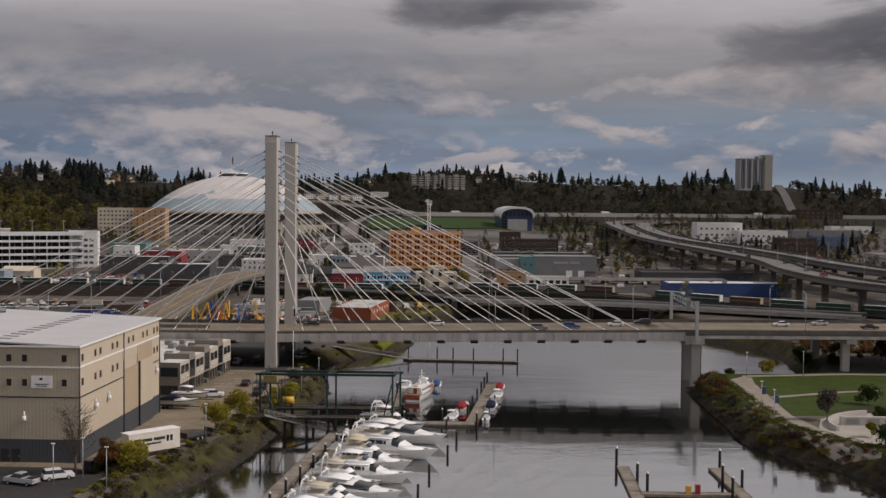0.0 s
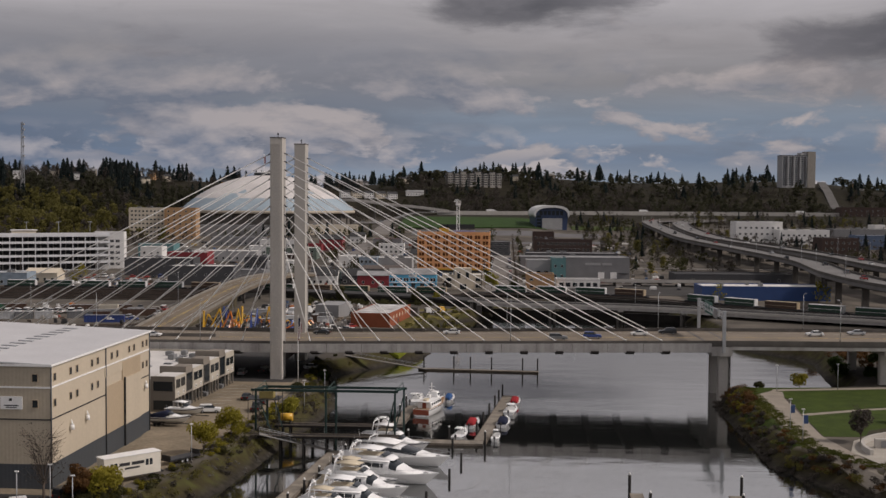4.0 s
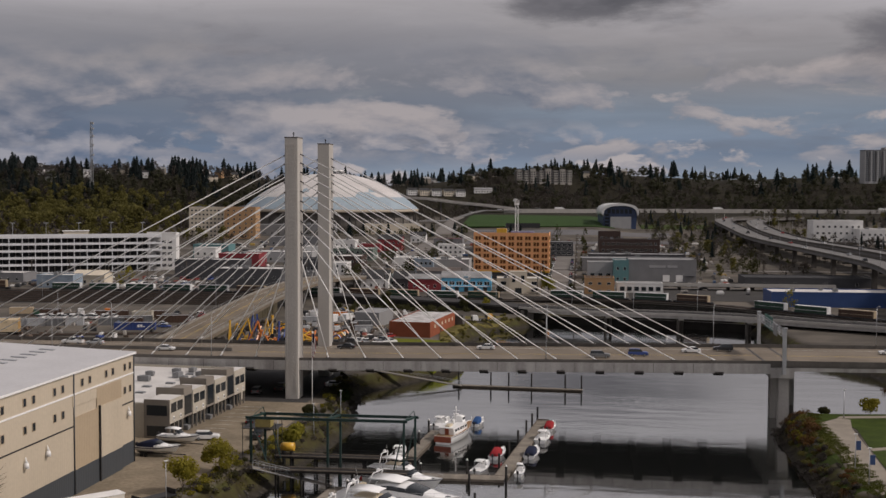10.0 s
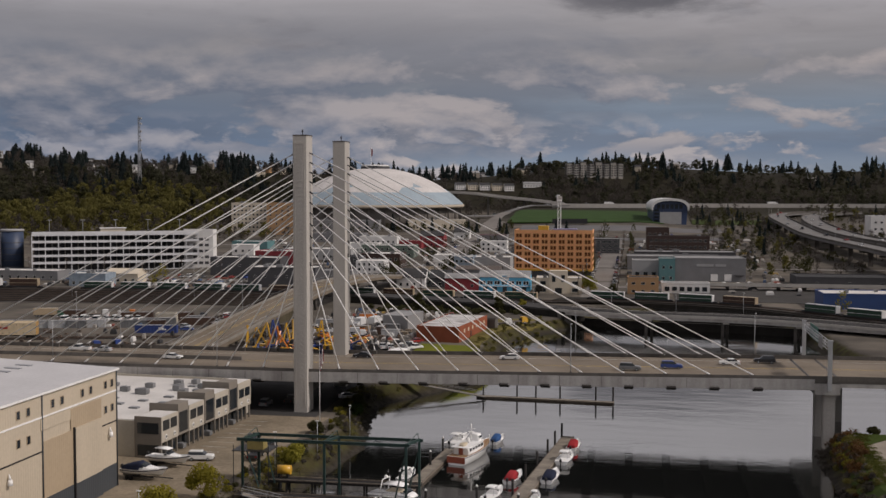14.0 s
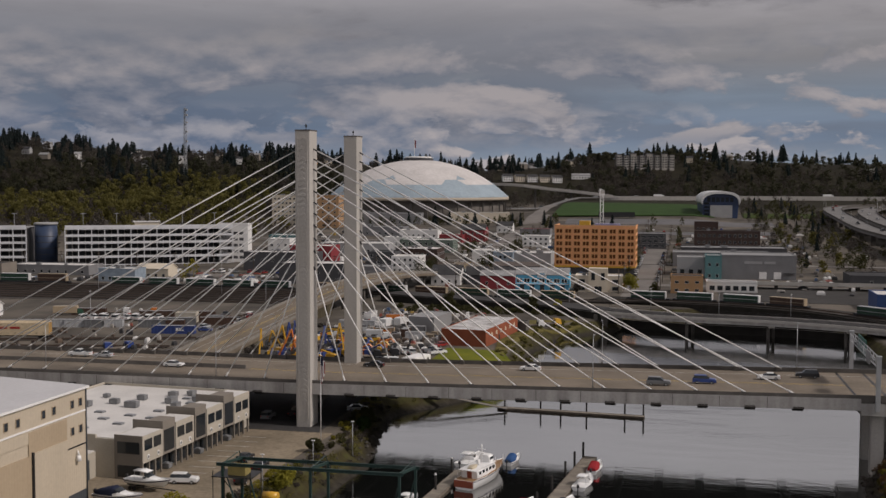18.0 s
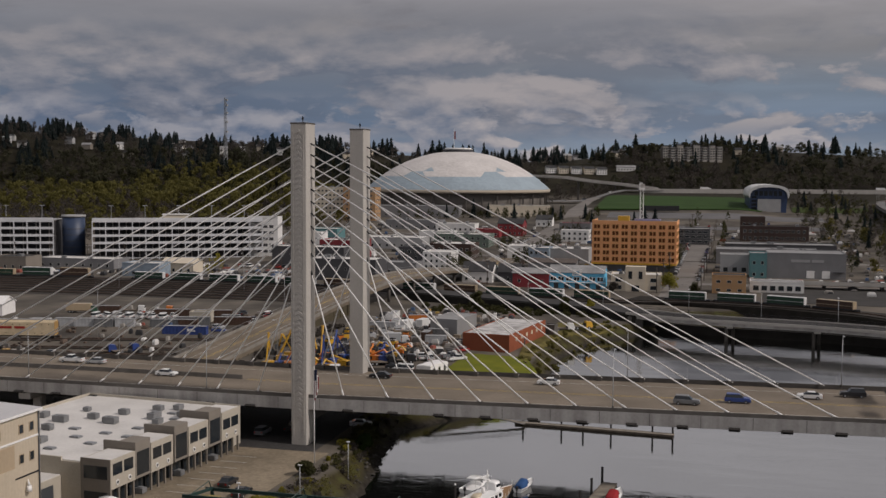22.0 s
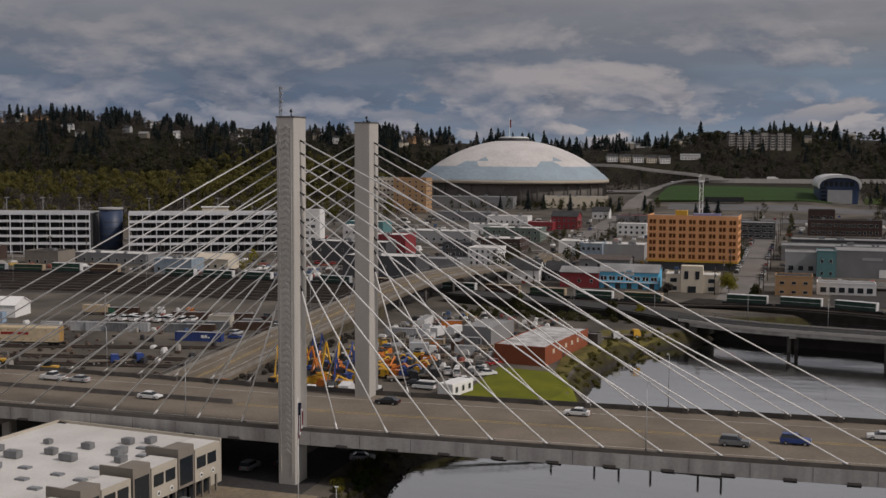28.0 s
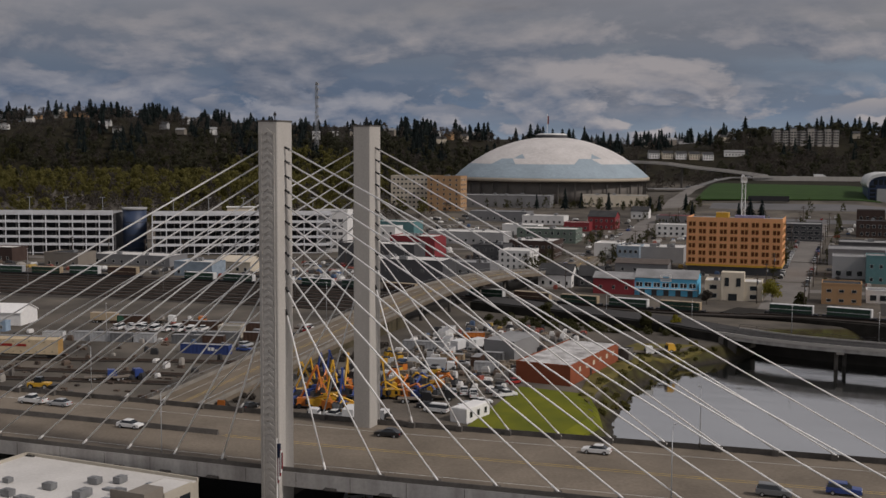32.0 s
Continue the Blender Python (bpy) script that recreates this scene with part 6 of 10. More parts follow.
def lamp_post(x, y, h=6.5, z=None, arm=0.0, kind="quay"):
    zz = lz(x, y) if z is None else z
    t = thing("street_lamp", "slim pale street lamp post" if kind == "quay" else "tall grey bridge lamp with curved arm", "lamp", "street lamps", at=(x, y, zz - 0.1))
    part("pole", rods(((0, 0, 0), (0, 0, h), 0.085, 6, 0.055), seg=6), M_pole if kind == "quay" else M_pole, t)
    if arm:
        part("arm", rods(((0, 0, h - 0.05), (0, arm * 0.6, h + 0.5), 0.05), ((0, arm * 0.6, h + 0.5), (0, arm, h + 0.55), 0.045), seg=5), M_pole, t)
        part("lamp_head", boxes((-0.18, 0.18, arm - 0.4, arm + 0.4, h + 0.46, h + 0.62)), M_pole, t)
    else:
        part("lamp_head", boxes((-0.3, 0.3, -0.14, 0.14, h, h + 0.13)), M_white, t)
    part("base", rods(((0, 0, -0.2), (0, 0, 0.35), 0.18), seg=8), M_conc_d, t)


for x, y in ((3.7, -97.4), (-8.5, -128.5), (-3.1, -134.0), (9.8, -51.5), (12.9, -35.1), (14.6, -16.8), (-11.5, -133.0)):
    lamp_post(x, y)
M_flag = mat("flag_red", (0.20, 0.035, 0.04), 0.85)
fl = thing("flagpole", "white flagpole with a limp striped flag beside the tower", "flagpole", at=(8.1, -16.2, 4.1))
part("pole", rods(((0, 0, 0), (0, 0, 17.5), 0.1, 6, 0.05), seg=6), M_white, fl)
for j in range(5):
    bm = bmesh.new()
    box(bm, 0.08 + j * 0.15, 0.22 + j * 0.15, -0.1 - 0.04 * (j % 2), 0.1 + 0.04 * (j % 2), 11.4 + 0.5 * j, 16.6 - 0.25 * j)
    part("flag_stripe", bm, M_flag if j % 2 == 0 else M_white, fl, "hanging red stripe" if j % 2 == 0 else "hanging white stripe")
part("canton", boxes((0.07, 0.5, -0.17, 0.17, 14.9, 16.8)), M_navy, fl, "navy corner of the flag")

for shape, col, x, y, r in (("suv", "white", -4.6, -49.6, 10), ("pickup", "silver", -16.5, -132.5, 160), ("suv", "white", -12.2, -129.0, 30), ("van", "black", -7.6, -123.0, 60), ("pickup", "black", 4.6, -46.5, 95),
                             ("sedan", "black", -0.5, -33, 90), ("suv", "grey", -9.5, 2, 90), ("sedan", "black", 4.2, -38, 90), ("pickup", "black", -5, 6.5, 90), ("van", "white", -46, 3, 80), ("sedan", "white", -38, 5, 90), ("suv", "black", -33, 4.6, 88), ("sedan", "silver", 6.5, 14, 20), ("pickup", "grey", -21, 6, 90)):
    put_car(shape, col, x, y, r, 4.27 if y < -11.5 else 4.26)

# ---- trees and shrubs on the near bank ----
for k, (x, y, h, r, lf) in enumerate(((4.4, -92.0, 5.6, 3.9, "spring"), (6.0, -78.5, 5.6, 3.5, "spring"), (11.6, -47.0, 4.4, 2.9, "yellow"), (-2.4, -122.5, 5.0, 3.2, "spring"), (-5.8, -124.5, 5.5, 2.4, "rust"),
                                      (11.3, 2.0, 3.0, 2.0, "green"), (10.2, 9.0, 3.4, 2.2, "olive"), (9.3, -24, 2.6, 1.8, "olive"))):
    put_tree("nb%d" % k, x, y, h, r, lf, seed=k + 3, per=190, size=0.2, trunk_h=0.22)
put_tree("bare0", -10.5, -126.0, 11.5, 5.0, "bare", 31, per=40, size=0.12, bare=True, label="leafless tree with fine brown twigs by the warehouse")


def shrubs(name, label, spots, leaf, seed, per=90, size=0.13, low=1.0):
    rs = np.random.RandomState(seed)
    V, F = [], []
    for x, y, r, hh in spots:
        hh *= low
        z = max(lz(x, y), 0.1)
        bl = [(x + rs.uniform(-.5, .5) * r, y + rs.uniform(-.5, .5) * r, z + hh * rs.uniform(0.3, 0.6), r * rs.uniform(.5, .9), r * rs.uniform(.5, .9), hh * 0.5) for _ in range(3)]
        v, f = leaf_cloud(rs, bl, per, size)
        o = len(V)
        V += v
        F += [tuple(i + o for i in q) for q in f]
    return tagged(new(name, mesh_vf(name, V, F, LEAF[leaf])), label, "shrubs", kind="stuff")


def bank_spots(side, y0, y1, n, seed, lo=1.0, hi=8.5):
    """Spots on the sloping bank, from the shore line of the plan inland."""
    rs = random.Random(seed)
    out = []
    pts = WATER[:9] if side < 0 else WATER[WATER.index((139, 2)):]
    while len(out) < n:
        y = rs.uniform(y0, y1)
        for (xa, ya), (xb, yb) in zip(pts, pts[1:]):
            if min(ya, yb) <= y <= max(ya, yb) and ya != yb:
                x = xa + (xb - xa) * (y - ya) / (yb - ya) + side * rs.uniform(lo, hi)
                out.append((x, y, rs.uniform(0.5, 1.3), rs.uniform(0.5, 1.3)))
                break
    return out


shrubs("bank_shrubs", "tangled olive and brown shrubs on the muddy bank", bank_spots(-1, -150, 40, 60, 1, 5.0, 9), "olive", 1)
shrubs("bank_brambles", "dry brown brambles on the muddy bank", bank_spots(-1, -150, 30, 110, 2, 2.5, 8), "bare", 2, 40, 0.14)
shrubs("bank_spring_shrubs", "yellow-green shrubs at the quay edge", bank_spots(-1, -140, 10, 40, 7, 6.0, 9.5), "spring", 7)
shrubs("bank_grass_tufts", "low green tufts on the quay bank", bank_spots(-1, -140, 40, 200, 8, 3.5, 8), "meadow", 8, 22, 0.12)
shrubs("corner_hedge", "rust and olive shrubs at the quay corner", [(-5 + math.cos(k * 2.4) * (0.5 + k * 0.16), -121.5 + math.sin(k * 2.4) * (0.5 + k * 0.2), 1.1, 1.7) for k in range(26)], "olive", 31)
shrubs("corner_rusty_hedge", "rust-brown shrubs at the quay corner", [(-6 + math.cos(k * 2.1) * (0.5 + k * 0.2), -119.5 + math.sin(k * 2.1) * (0.5 + k * 0.16), 0.9, 1.6) for k in range(14)], "rust", 32)
shrubs("park_bank_shrubs", "olive shrubs along the park bank", bank_spots(1, -112, -2, 46, 3, 3.0, 7), "meadow", 3)
shrubs("park_bank_rusty_shrubs", "rusty orange shrubs along the park bank", [(x, y, r * 1.25, h * 1.5) for x, y, r, h in bank_spots(1, -34, -3, 34, 4, 3.5, 8)], "rust", 4)
shrubs("park_bank_red_shrubs", "rust-brown shrubs lower on the park bank", bank_spots(1, -105, -34, 26, 14, 3, 7.5), "rust", 14)
shrubs("park_bank_golden_shrubs", "golden yellow shrubs by the bridge pier", bank_spots(1, -30, -2, 14, 9, 4.0, 7), "spring", 9)
shrubs("park_bank_grass_tufts", "green tufts along the park bank", bank_spots(1, -112, -2, 560, 5, 7.4, 10.5), "turf", 5, 30, 0.10, 0.22)
shrubs("park_low_brambles", "dry brambles on the lower park bank", bank_spots(1, -130, -1, 210, 6, 1.5, 6.6), "bare", 6, 34, 0.14)

# rocks of the shore
rs = random.Random(12)
bm = bmesh.new()
for side, y0, y1, n in ((-1, -150, 60, 420), (1, -130, 10, 360)):
    for x, y, r, hh in bank_spots(side, y0, y1, n, 20 + side, 0.2, 5.5):
        s = rs.uniform(0.2, 0.6)
        z = lz(x, y)
        a, b = rs.uniform(0, 6.28), rs.uniform(0.5, 0.9)
        vs = []
        for k in range(5):
            w = a + k * 1.2566
            vs.append(bm.verts.new((x + math.cos(w) * s, y + math.sin(w) * s * b, z - 0.05)))
        tp = bm.verts.new((x + s * 0.2, y, z + s * 0.6))
        for k in range(5):
            bm.faces.new((vs[k], vs[(k + 1) % 5], tp))
tagged(part("shore_rocks", bm, mat("shore_rock", (0.085, 0.078, 0.07), 0.9, 0, 0.4, 0.5)), "dark loose rocks along both shores", "rocks", kind="stuff")

# ---- the park ----
sheet("park_lawn", [(121, -13), (123, -25), (121, -46), (119.5, -66), (126, -66), (134, -60), (160, -58), (190, -40), (190, -8), (150, -6)], 0.05, M_grass, "green park lawn", "lawn")
sheet("park_verge", [(113.5, -6), (116.5, -18), (115.5, -30), (113.3, -58), (113.2, -70), (115, -80), (112, -78), (110, -60), (110.5, -20)], 0.03, M_grass, "narrow green verge above the bank", "lawn")
sheet("park_back_verge", [(113.8, -9.2), (119, -8.3), (126, -8.0), (139, -7.0), (150, -5.8), (150, -7.6), (122.5, -11), (121.2, -13.2), (117, -18.5), (115, -14)], 0.06, M_grass, "green strip of grass above the cove", "lawn")
sheet("park_path", [(116.8, -19), (121.5, -13.5), (124.0, -14.5), (122.2, -24), (120.6, -46), (119.2, -66), (121.6, -88), (128, -104), (119.5, -96), (115.2, -80), (113.6, -68), (114.6, -50), (116.0, -30)], 0.09, M_gravel, "buff gravel park path", "path")
sheet("park_path_back", [(121.5, -13.6), (150, -8), (190, -9), (190, -6.5), (150, -5.5), (122.5, -11)], 0.09, M_gravel, "buff gravel path behind the lawn", "path")
sheet("park_cross_path", [(121.2, -45), (138, -37), (150, -33), (150, -31.5), (137, -35.5), (121.0, -43)], 0.10, M_gravel, "narrow buff path over the lawn", "path")
sheet("park_plaza", [(120.6, -80), (124, -70), (131, -63), (140, -61), (160, -62), (160, -92), (124, -94)], 0.11, M_plaza, "pale curved plaza paving", "pavement")
t = thing("plaza_wall", "low pale concrete seat wall on the plaza", "wall", at=(0, 0, 4.2))
bm = bmesh.new()
for k in range(12):
    a0, a1 = radians(105 + k * 7), radians(105 + (k + 1) * 7)
    ring = [[(139 + rr * math.cos(a), -80 + rr * math.sin(a), z) for rr, z in ((15.4, 0), (16, 0), (16, 1.1), (15.4, 1.1))] for a in (a0, a1)]
    loft(bm, ring, smooth=False)
bmesh.ops.recalc_face_normals(bm, faces=bm.faces)
part("wall", bm, M_conc, t)
t = thing("plaza_stage", "flat grey concrete terrace wall with dark panels", "wall", at=(0, 0, 4.2))
part("terrace", boxes((126, 150, -76.5, -75.5, 0, 1.8)), M_conc, t)
for k in range(5):
    part("panel", boxes((127 + k * 4, 129.6 + k * 4, -76.56, -76.5, 0.3, 1.5)), M_steel, t)
for x, y in ((123.1, -12.5), (114.6, -60), (114.3, -71), (138.3, -9.3)):
    lamp_post(x, y, 6.2)
    if -75 < y < -40:
        b = thing("lamp_banner", "small blue banner on a park lamp", "banner", at=(x + 0.1, y, 7.6))
        part("cloth", boxes((0, 0.8, -0.03, 0.03, 0, 1.6)), mat("blue_banner", (0.06, 0.10, 0.22), 0.8), b)
        part("bracket", boxes((-0.1, 0.85, -0.02, 0.02, 1.6, 1.66)), M_pole, b)
for k, (x, y, h, r, lf) in enumerate(((125, -71, 7.0, 2.6, "bare"), (128, -88, 3.2, 1.4, "spring"), (133, -84, 2.6, 1.3, "olive"), (140, -52, 4.0, 3.2, "green"), (136, -71, 3.0, 2.2, "green"), (147, -70, 4.5, 3.4, "green"),
                                      (128, -96, 3.5, 3.0, "green"), (134, -103, 4, 3.2, "green"), (142, -88, 3.0, 2.6, "spring"), (130, -6.5, 3.4, 2.6, "spring"), (148, 22, 6.5, 3.6, "olive"), (152, 9, 6, 3.5, "spring"),
                                      (160, 30, 7.5, 4.4, "green"), (150, 34, 6.5, 4.0, "rust"), (168, 18, 7, 4.2, "green"), (120, -7, 1.6, 1.5, "olive"), (175, -3, 6, 3.5, "spring"), (182, -46, 5, 3.5, "green"))):
    put_tree("pk%d" % (k if k in (9, 15) else k % 7), x, y, h, r, lf, seed=k + 40, per=120 if k < 7 else 120, size=0.2, trunk_h=0.25, bare=lf == "bare")
M_fl = mat("flower_bed", (0.05, 0.045, 0.03), 0.95)
sheet("planting_bed", [(127, -67), (131, -64), (140, -62.2), (150, -60), (150, -54), (138, -55), (130, -60)], 0.13, M_fl, "dark planting bed by the plaza", "planting")


def settle():
    """Moves each thing of the near banks by the offset of its place."""
    bpy.context.view_layer.update()
    for ob in [o for o in bpy.data.objects if o not in BEFORE and o.parent is None]:
        own = [ob] if ob.type == 'MESH' else [c for c in ob.children_recursive if c.type == 'MESH']
        pts = [c.matrix_world @ Vector(v) for c in own for v in c.bound_box]
        if pts:
            mid = sum(pts, Vector()) / len(pts)
            dx, dy = lie(mid.x, mid.y)
            ob.matrix_basis = Matrix.Translation((float(dx), float(dy), 0)) @ ob.matrix_basis


settle()


# ---- roads and rails behind the bridge ----
def ribbon(bm, pts, w, zs, thick=0.5):
    """A road ribbon along points with heights."""
    P = [Vector((x, y, z)) for (x, y), z in zip(pts, zs)]
    rings = []
    for k, p in enumerate(P):
        d = (P[min(k + 1, len(P) - 1)] - P[max(k - 1, 0)])
        n = Vector((-d.y, d.x, 0)).normalized() * (w / 2)
        rings.append([p - n, p + n, p + n - Vector((0, 0, thick)), p - n - Vector((0, 0, thick))])
    loft(bm, rings, smooth=False)
    bmesh.ops.recalc_face_normals(bm, faces=bm.faces)


def spline(pts, step=8.0):
    """Points at even steps on a smooth curve through the given ones."""
    out = []
    P = [np.array(p, float) for p in pts]
    P = [2 * P[0] - P[1]] + P + [2 * P[-1] - P[-2]]
    for a, b, c, d in zip(P, P[1:], P[2:], P[3:]):
        n = max(1, int(np.linalg.norm(c - b) / step))
        for k in range(n):
            t = k / n
            out.append(0.5 * (2 * b + (c - a) * t + (2 * a - 5 * b + 4 * c - d) * t * t + (3 * b - a - 3 * c + d) * t ** 3))
    out.append(P[-2])
    return out


RAMP = [(-58, -40, 4.25), (-58, 30, 4.4), (-58, 56, 4.7), (-60, 95, 5.6), (-61, 120, 6.5), (-62, 146, 7.3), (-61.5, 178, 9.2), (-59, 212, 11.4), (-55, 245, 12.4), (-51, 285, 11.3), (-47.5, 330, 8.0), (-46, 370, 5.3), (-47, 420, 6.9)]


def overpass():
    t = thing("road_overpass", "buff concrete road overpass rising over the rail yard", "road")
    S = spline(RAMP, 6)
    S = [p for p in S if p[1] > 40]
    bm = bmesh.new()
    ribbon(bm, [p[:2] for p in S], 14.6, [p[2] + 0.15 for p in S], 1.2)
    part("roadway", bm, mat("buff_roadway", (0.20, 0.165, 0.125), 0.9, 0, 0.3, 0.12), t, "buff concrete roadway")
    for off in (-0.35, 0.35):
        bm = bmesh.new()
        ribbon(bm, [(p[0] + off, p[1]) for p in S], 0.14, [p[2] + 0.17 for p in S], 0.01)
        part("centre_line", bm, M_yellow, t, "yellow centre line")
    for off in (-3.8, 3.8):
        bm = bmesh.new()
        ribbon(bm, [(p[0] + off, p[1]) for p in S], 0.12, [p[2] + 0.17 for p in S], 0.01)
        part("lane_line", bm, M_line, t)
    for off in (-7.1, 7.1):
        bm = bmesh.new()
        ribbon(bm, [(p[0] + off, p[1]) for p in S], 0.4, [p[2] + 0.95 for p in S], 1.0)
        part("parapet", bm, mat("overpass_parapet", (0.27, 0.25, 0.22), 0.9, 0, 0.3, 0.3), t, "stained concrete parapet")
        bm = bmesh.new()
        for p in S:
            rod(bm, (p[0] + off, p[1], p[2] + 1.1), (p[0] + off, p[1], p[2] + 1.9), 0.05, seg=4)
        ribbon(bm, [(p[0] + off, p[1]) for p in S], 0.08, [p[2] + 1.95 for p in S], 0.08)
        part("railing", bm, M_steel, t)
    # solid approach below, then columns
    bm = bmesh.new()
    low = [p for p in S if p[1] < 186]
    ribbon(bm, [p[:2] for p in low], 14.0, [p[2] - 1.0 for p in low], 0.2)
    for a, b in zip(low, low[1:]):
        box(bm, a[0] - 7.0, a[0] + 7.0, a[1], b[1], 3.0, a[2] - 0.6)
    part("approach_wall", bm, mat("earth_bank", (0.10, 0.085, 0.055), 0.95, 0, 0.4, 0.3), t, "weedy earth bank")
    for y in (200, 222, 246, 270, 296):
        x, z = [(p[0], p[2]) for p in S if p[1] >= y][0]
        for dx in (-4.5, 4.5):
            part("column", rods(((x + dx, y, 3.5), (x + dx, y, z - 1.0), 0.6), seg=10), M_conc_d, t)
        part("cap_beam", boxes((x - 6, x + 6, y - 0.7, y + 0.7, z - 2.0, z - 1.0)), M_conc_d, t)


overpass()
M_ballast = mat("rail_ballast", (0.060, 0.052, 0.046), 0.95, 0, 0.4, 0.2, 3.0, 0.3)
M_rail = mat("rusty_rail", (0.11, 0.075, 0.055), 0.6, 0.5, 0.3)
M_rust = mat("rusty_steel", (0.16, 0.075, 0.045), 0.85, 0.1, 0.4, 0.5)
TRACK = [(-420, 244), (-300, 258), (-190, 268), (-90, 264), (17, 250), (60, 246), (95, 238), (121, 224), (150, 196), (185, 166), (235, 132), (300, 96)]


def track(pts, zs, name="rail_track", ballast=3.6):
    S = spline([(*p, z) for p, z in zip(pts, zs)], 7)
    t = thing(name, "rusty rail track on dark ballast", "railway", "rail tracks", kind="")
    bm = bmesh.new()
    ribbon(bm, [p[:2] for p in S], ballast, [p[2] + 0.25 for p in S], 0.6)
    part("ballast", bm, M_ballast, t)
    for s in (-0.75, 0.75):
        bm = bmesh.new()
        q = []
        for k, p in enumerate(S):
            d = S[min(k + 1, len(S) - 1)] - S[max(k - 1, 0)]
            n = np.array([-d[1], d[0]]) / np.hypot(d[0], d[1])
            q.append(p[:2] + n * s)
        ribbon(bm, q, 0.14, [p[2] + 0.45 for p in S], 0.2)
        part("rail", bm, M_rail, t)
    return S


TS = track(TRACK, [4.4] * 5 + [5.6, 5.8, 5.8, 5.4, 5.2, 5.0, 5.0], ballast=9.0)
for k, off in enumerate((-9, -17, -25, -34, -43, -52)):
    track([(-420, 244 + off * 1.1), (-300, 258 + off * 1.1), (-190, 266 + off), (-72 - k * 3, 262 + off * 0.95)], [4.3] * 4)
for k, (xa, ya, xb, yb) in enumerate(((-260, 108, -72, 112), (-260, 96, -76, 92), (-260, 84, -74, 82))):
    track([(xa, ya - 34), (-160, ya - 20), (xb, yb)], [4.25] * 3)
sheet("rail_yard_ballast", [(-420, 178), (-300, 192), (-190, 206), (-66, 214), (-62, 276), (-190, 280), (-300, 270), (-420, 256)], 0.03, M_ballast, "dark rail yard ballast", "ground")
bm = bmesh.new()
ribbon(bm, [(-46, 238), (-10, 225), (27, 211), (48, 197)], 13, [7.4, 7.4, 7.2, 6.9], 0.4)
tagged(part("waterfront_road", bm, M_asph), "dark waterfront road curving to a low bridge", "road", kind="structure")


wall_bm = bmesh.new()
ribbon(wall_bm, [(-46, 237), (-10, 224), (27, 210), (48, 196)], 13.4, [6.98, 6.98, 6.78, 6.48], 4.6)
tagged(part("retaining_wall", wall_bm, mat("near_black_retaining_wall", (0.03, 0.028, 0.024), 0.95, 0, 0.5, 0.3)), "dark mottled retaining wall below the waterfront road", "wall", kind="structure")


def road_bridge():
    t = thing("low_road_bridge", "low grey concrete road bridge with railings over the water", "bridge")
    pts = spline([(44, 198), (60, 190), (80, 185), (104, 181), (128, 172), (150, 158), (200, 132)], 5)
    pts = [np.array(p) for p in pts]
    for nm, w, z, th, mt in (("deck", 12.0, 6.9, 0.5, M_asph), ("girder", 11.4, 6.4, 1.1, M_girder)):
        bm = bmesh.new()
        ribbon(bm, pts, w, [z] * len(pts), th)
        part(nm, bm, mt, t)
    for s in (-1, 1):
        q = []
        for k, p in enumerate(pts):
            d = pts[min(k + 1, len(pts) - 1)] - pts[max(k - 1, 0)]
            q.append(p + np.array([-d[1], d[0]]) / np.hypot(*d) * s * 5.9)
        bm = bmesh.new()
        ribbon(bm, q, 0.35, [7.3] * len(q), 0.9)
        part("kerb_beam", bm, M_conc, t, "pale concrete edge beam")
        bm = bmesh.new()
        for p in q:
            rod(bm, (*p, 7.2), (*p, 8.4), 0.06, seg=4)
        for z in (7.8, 8.4):
            ribbon(bm, q, 0.08, [z] * len(q), 0.08)
        part("railing", bm, M_dark, t)
    for x, y in ((76, 186), (103, 181.5), (127, 172.5)):
        for dx in (-3.5, 3.5):
            part("column", rods(((x + dx * 0.3, y + dx, -2.5), (x + dx * 0.3, y + dx, 5.3), 0.55), seg=8), M_conc_d, t)
        part("cap_beam", boxes((x - 1, x + 1, y - 5.2, y + 5.2, 4.6, 5.3)), M_conc, t)
    part("abutment", boxes((42, 47, 191, 202, 0, 6.0)), M_conc_d, t)
    # added near-black wall stands in for the shade beneath this bridge
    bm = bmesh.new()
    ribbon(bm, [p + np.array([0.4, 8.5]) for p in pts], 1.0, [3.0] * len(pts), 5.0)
    part("sea_wall", bm, M_shade, t, "near-black wall added for the shade under the low bridge")


road_bridge()
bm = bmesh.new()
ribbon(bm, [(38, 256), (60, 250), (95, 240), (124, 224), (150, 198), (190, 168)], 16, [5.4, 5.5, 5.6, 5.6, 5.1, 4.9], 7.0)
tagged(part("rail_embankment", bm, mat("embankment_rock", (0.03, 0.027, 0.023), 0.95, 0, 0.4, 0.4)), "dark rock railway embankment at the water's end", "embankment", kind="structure")


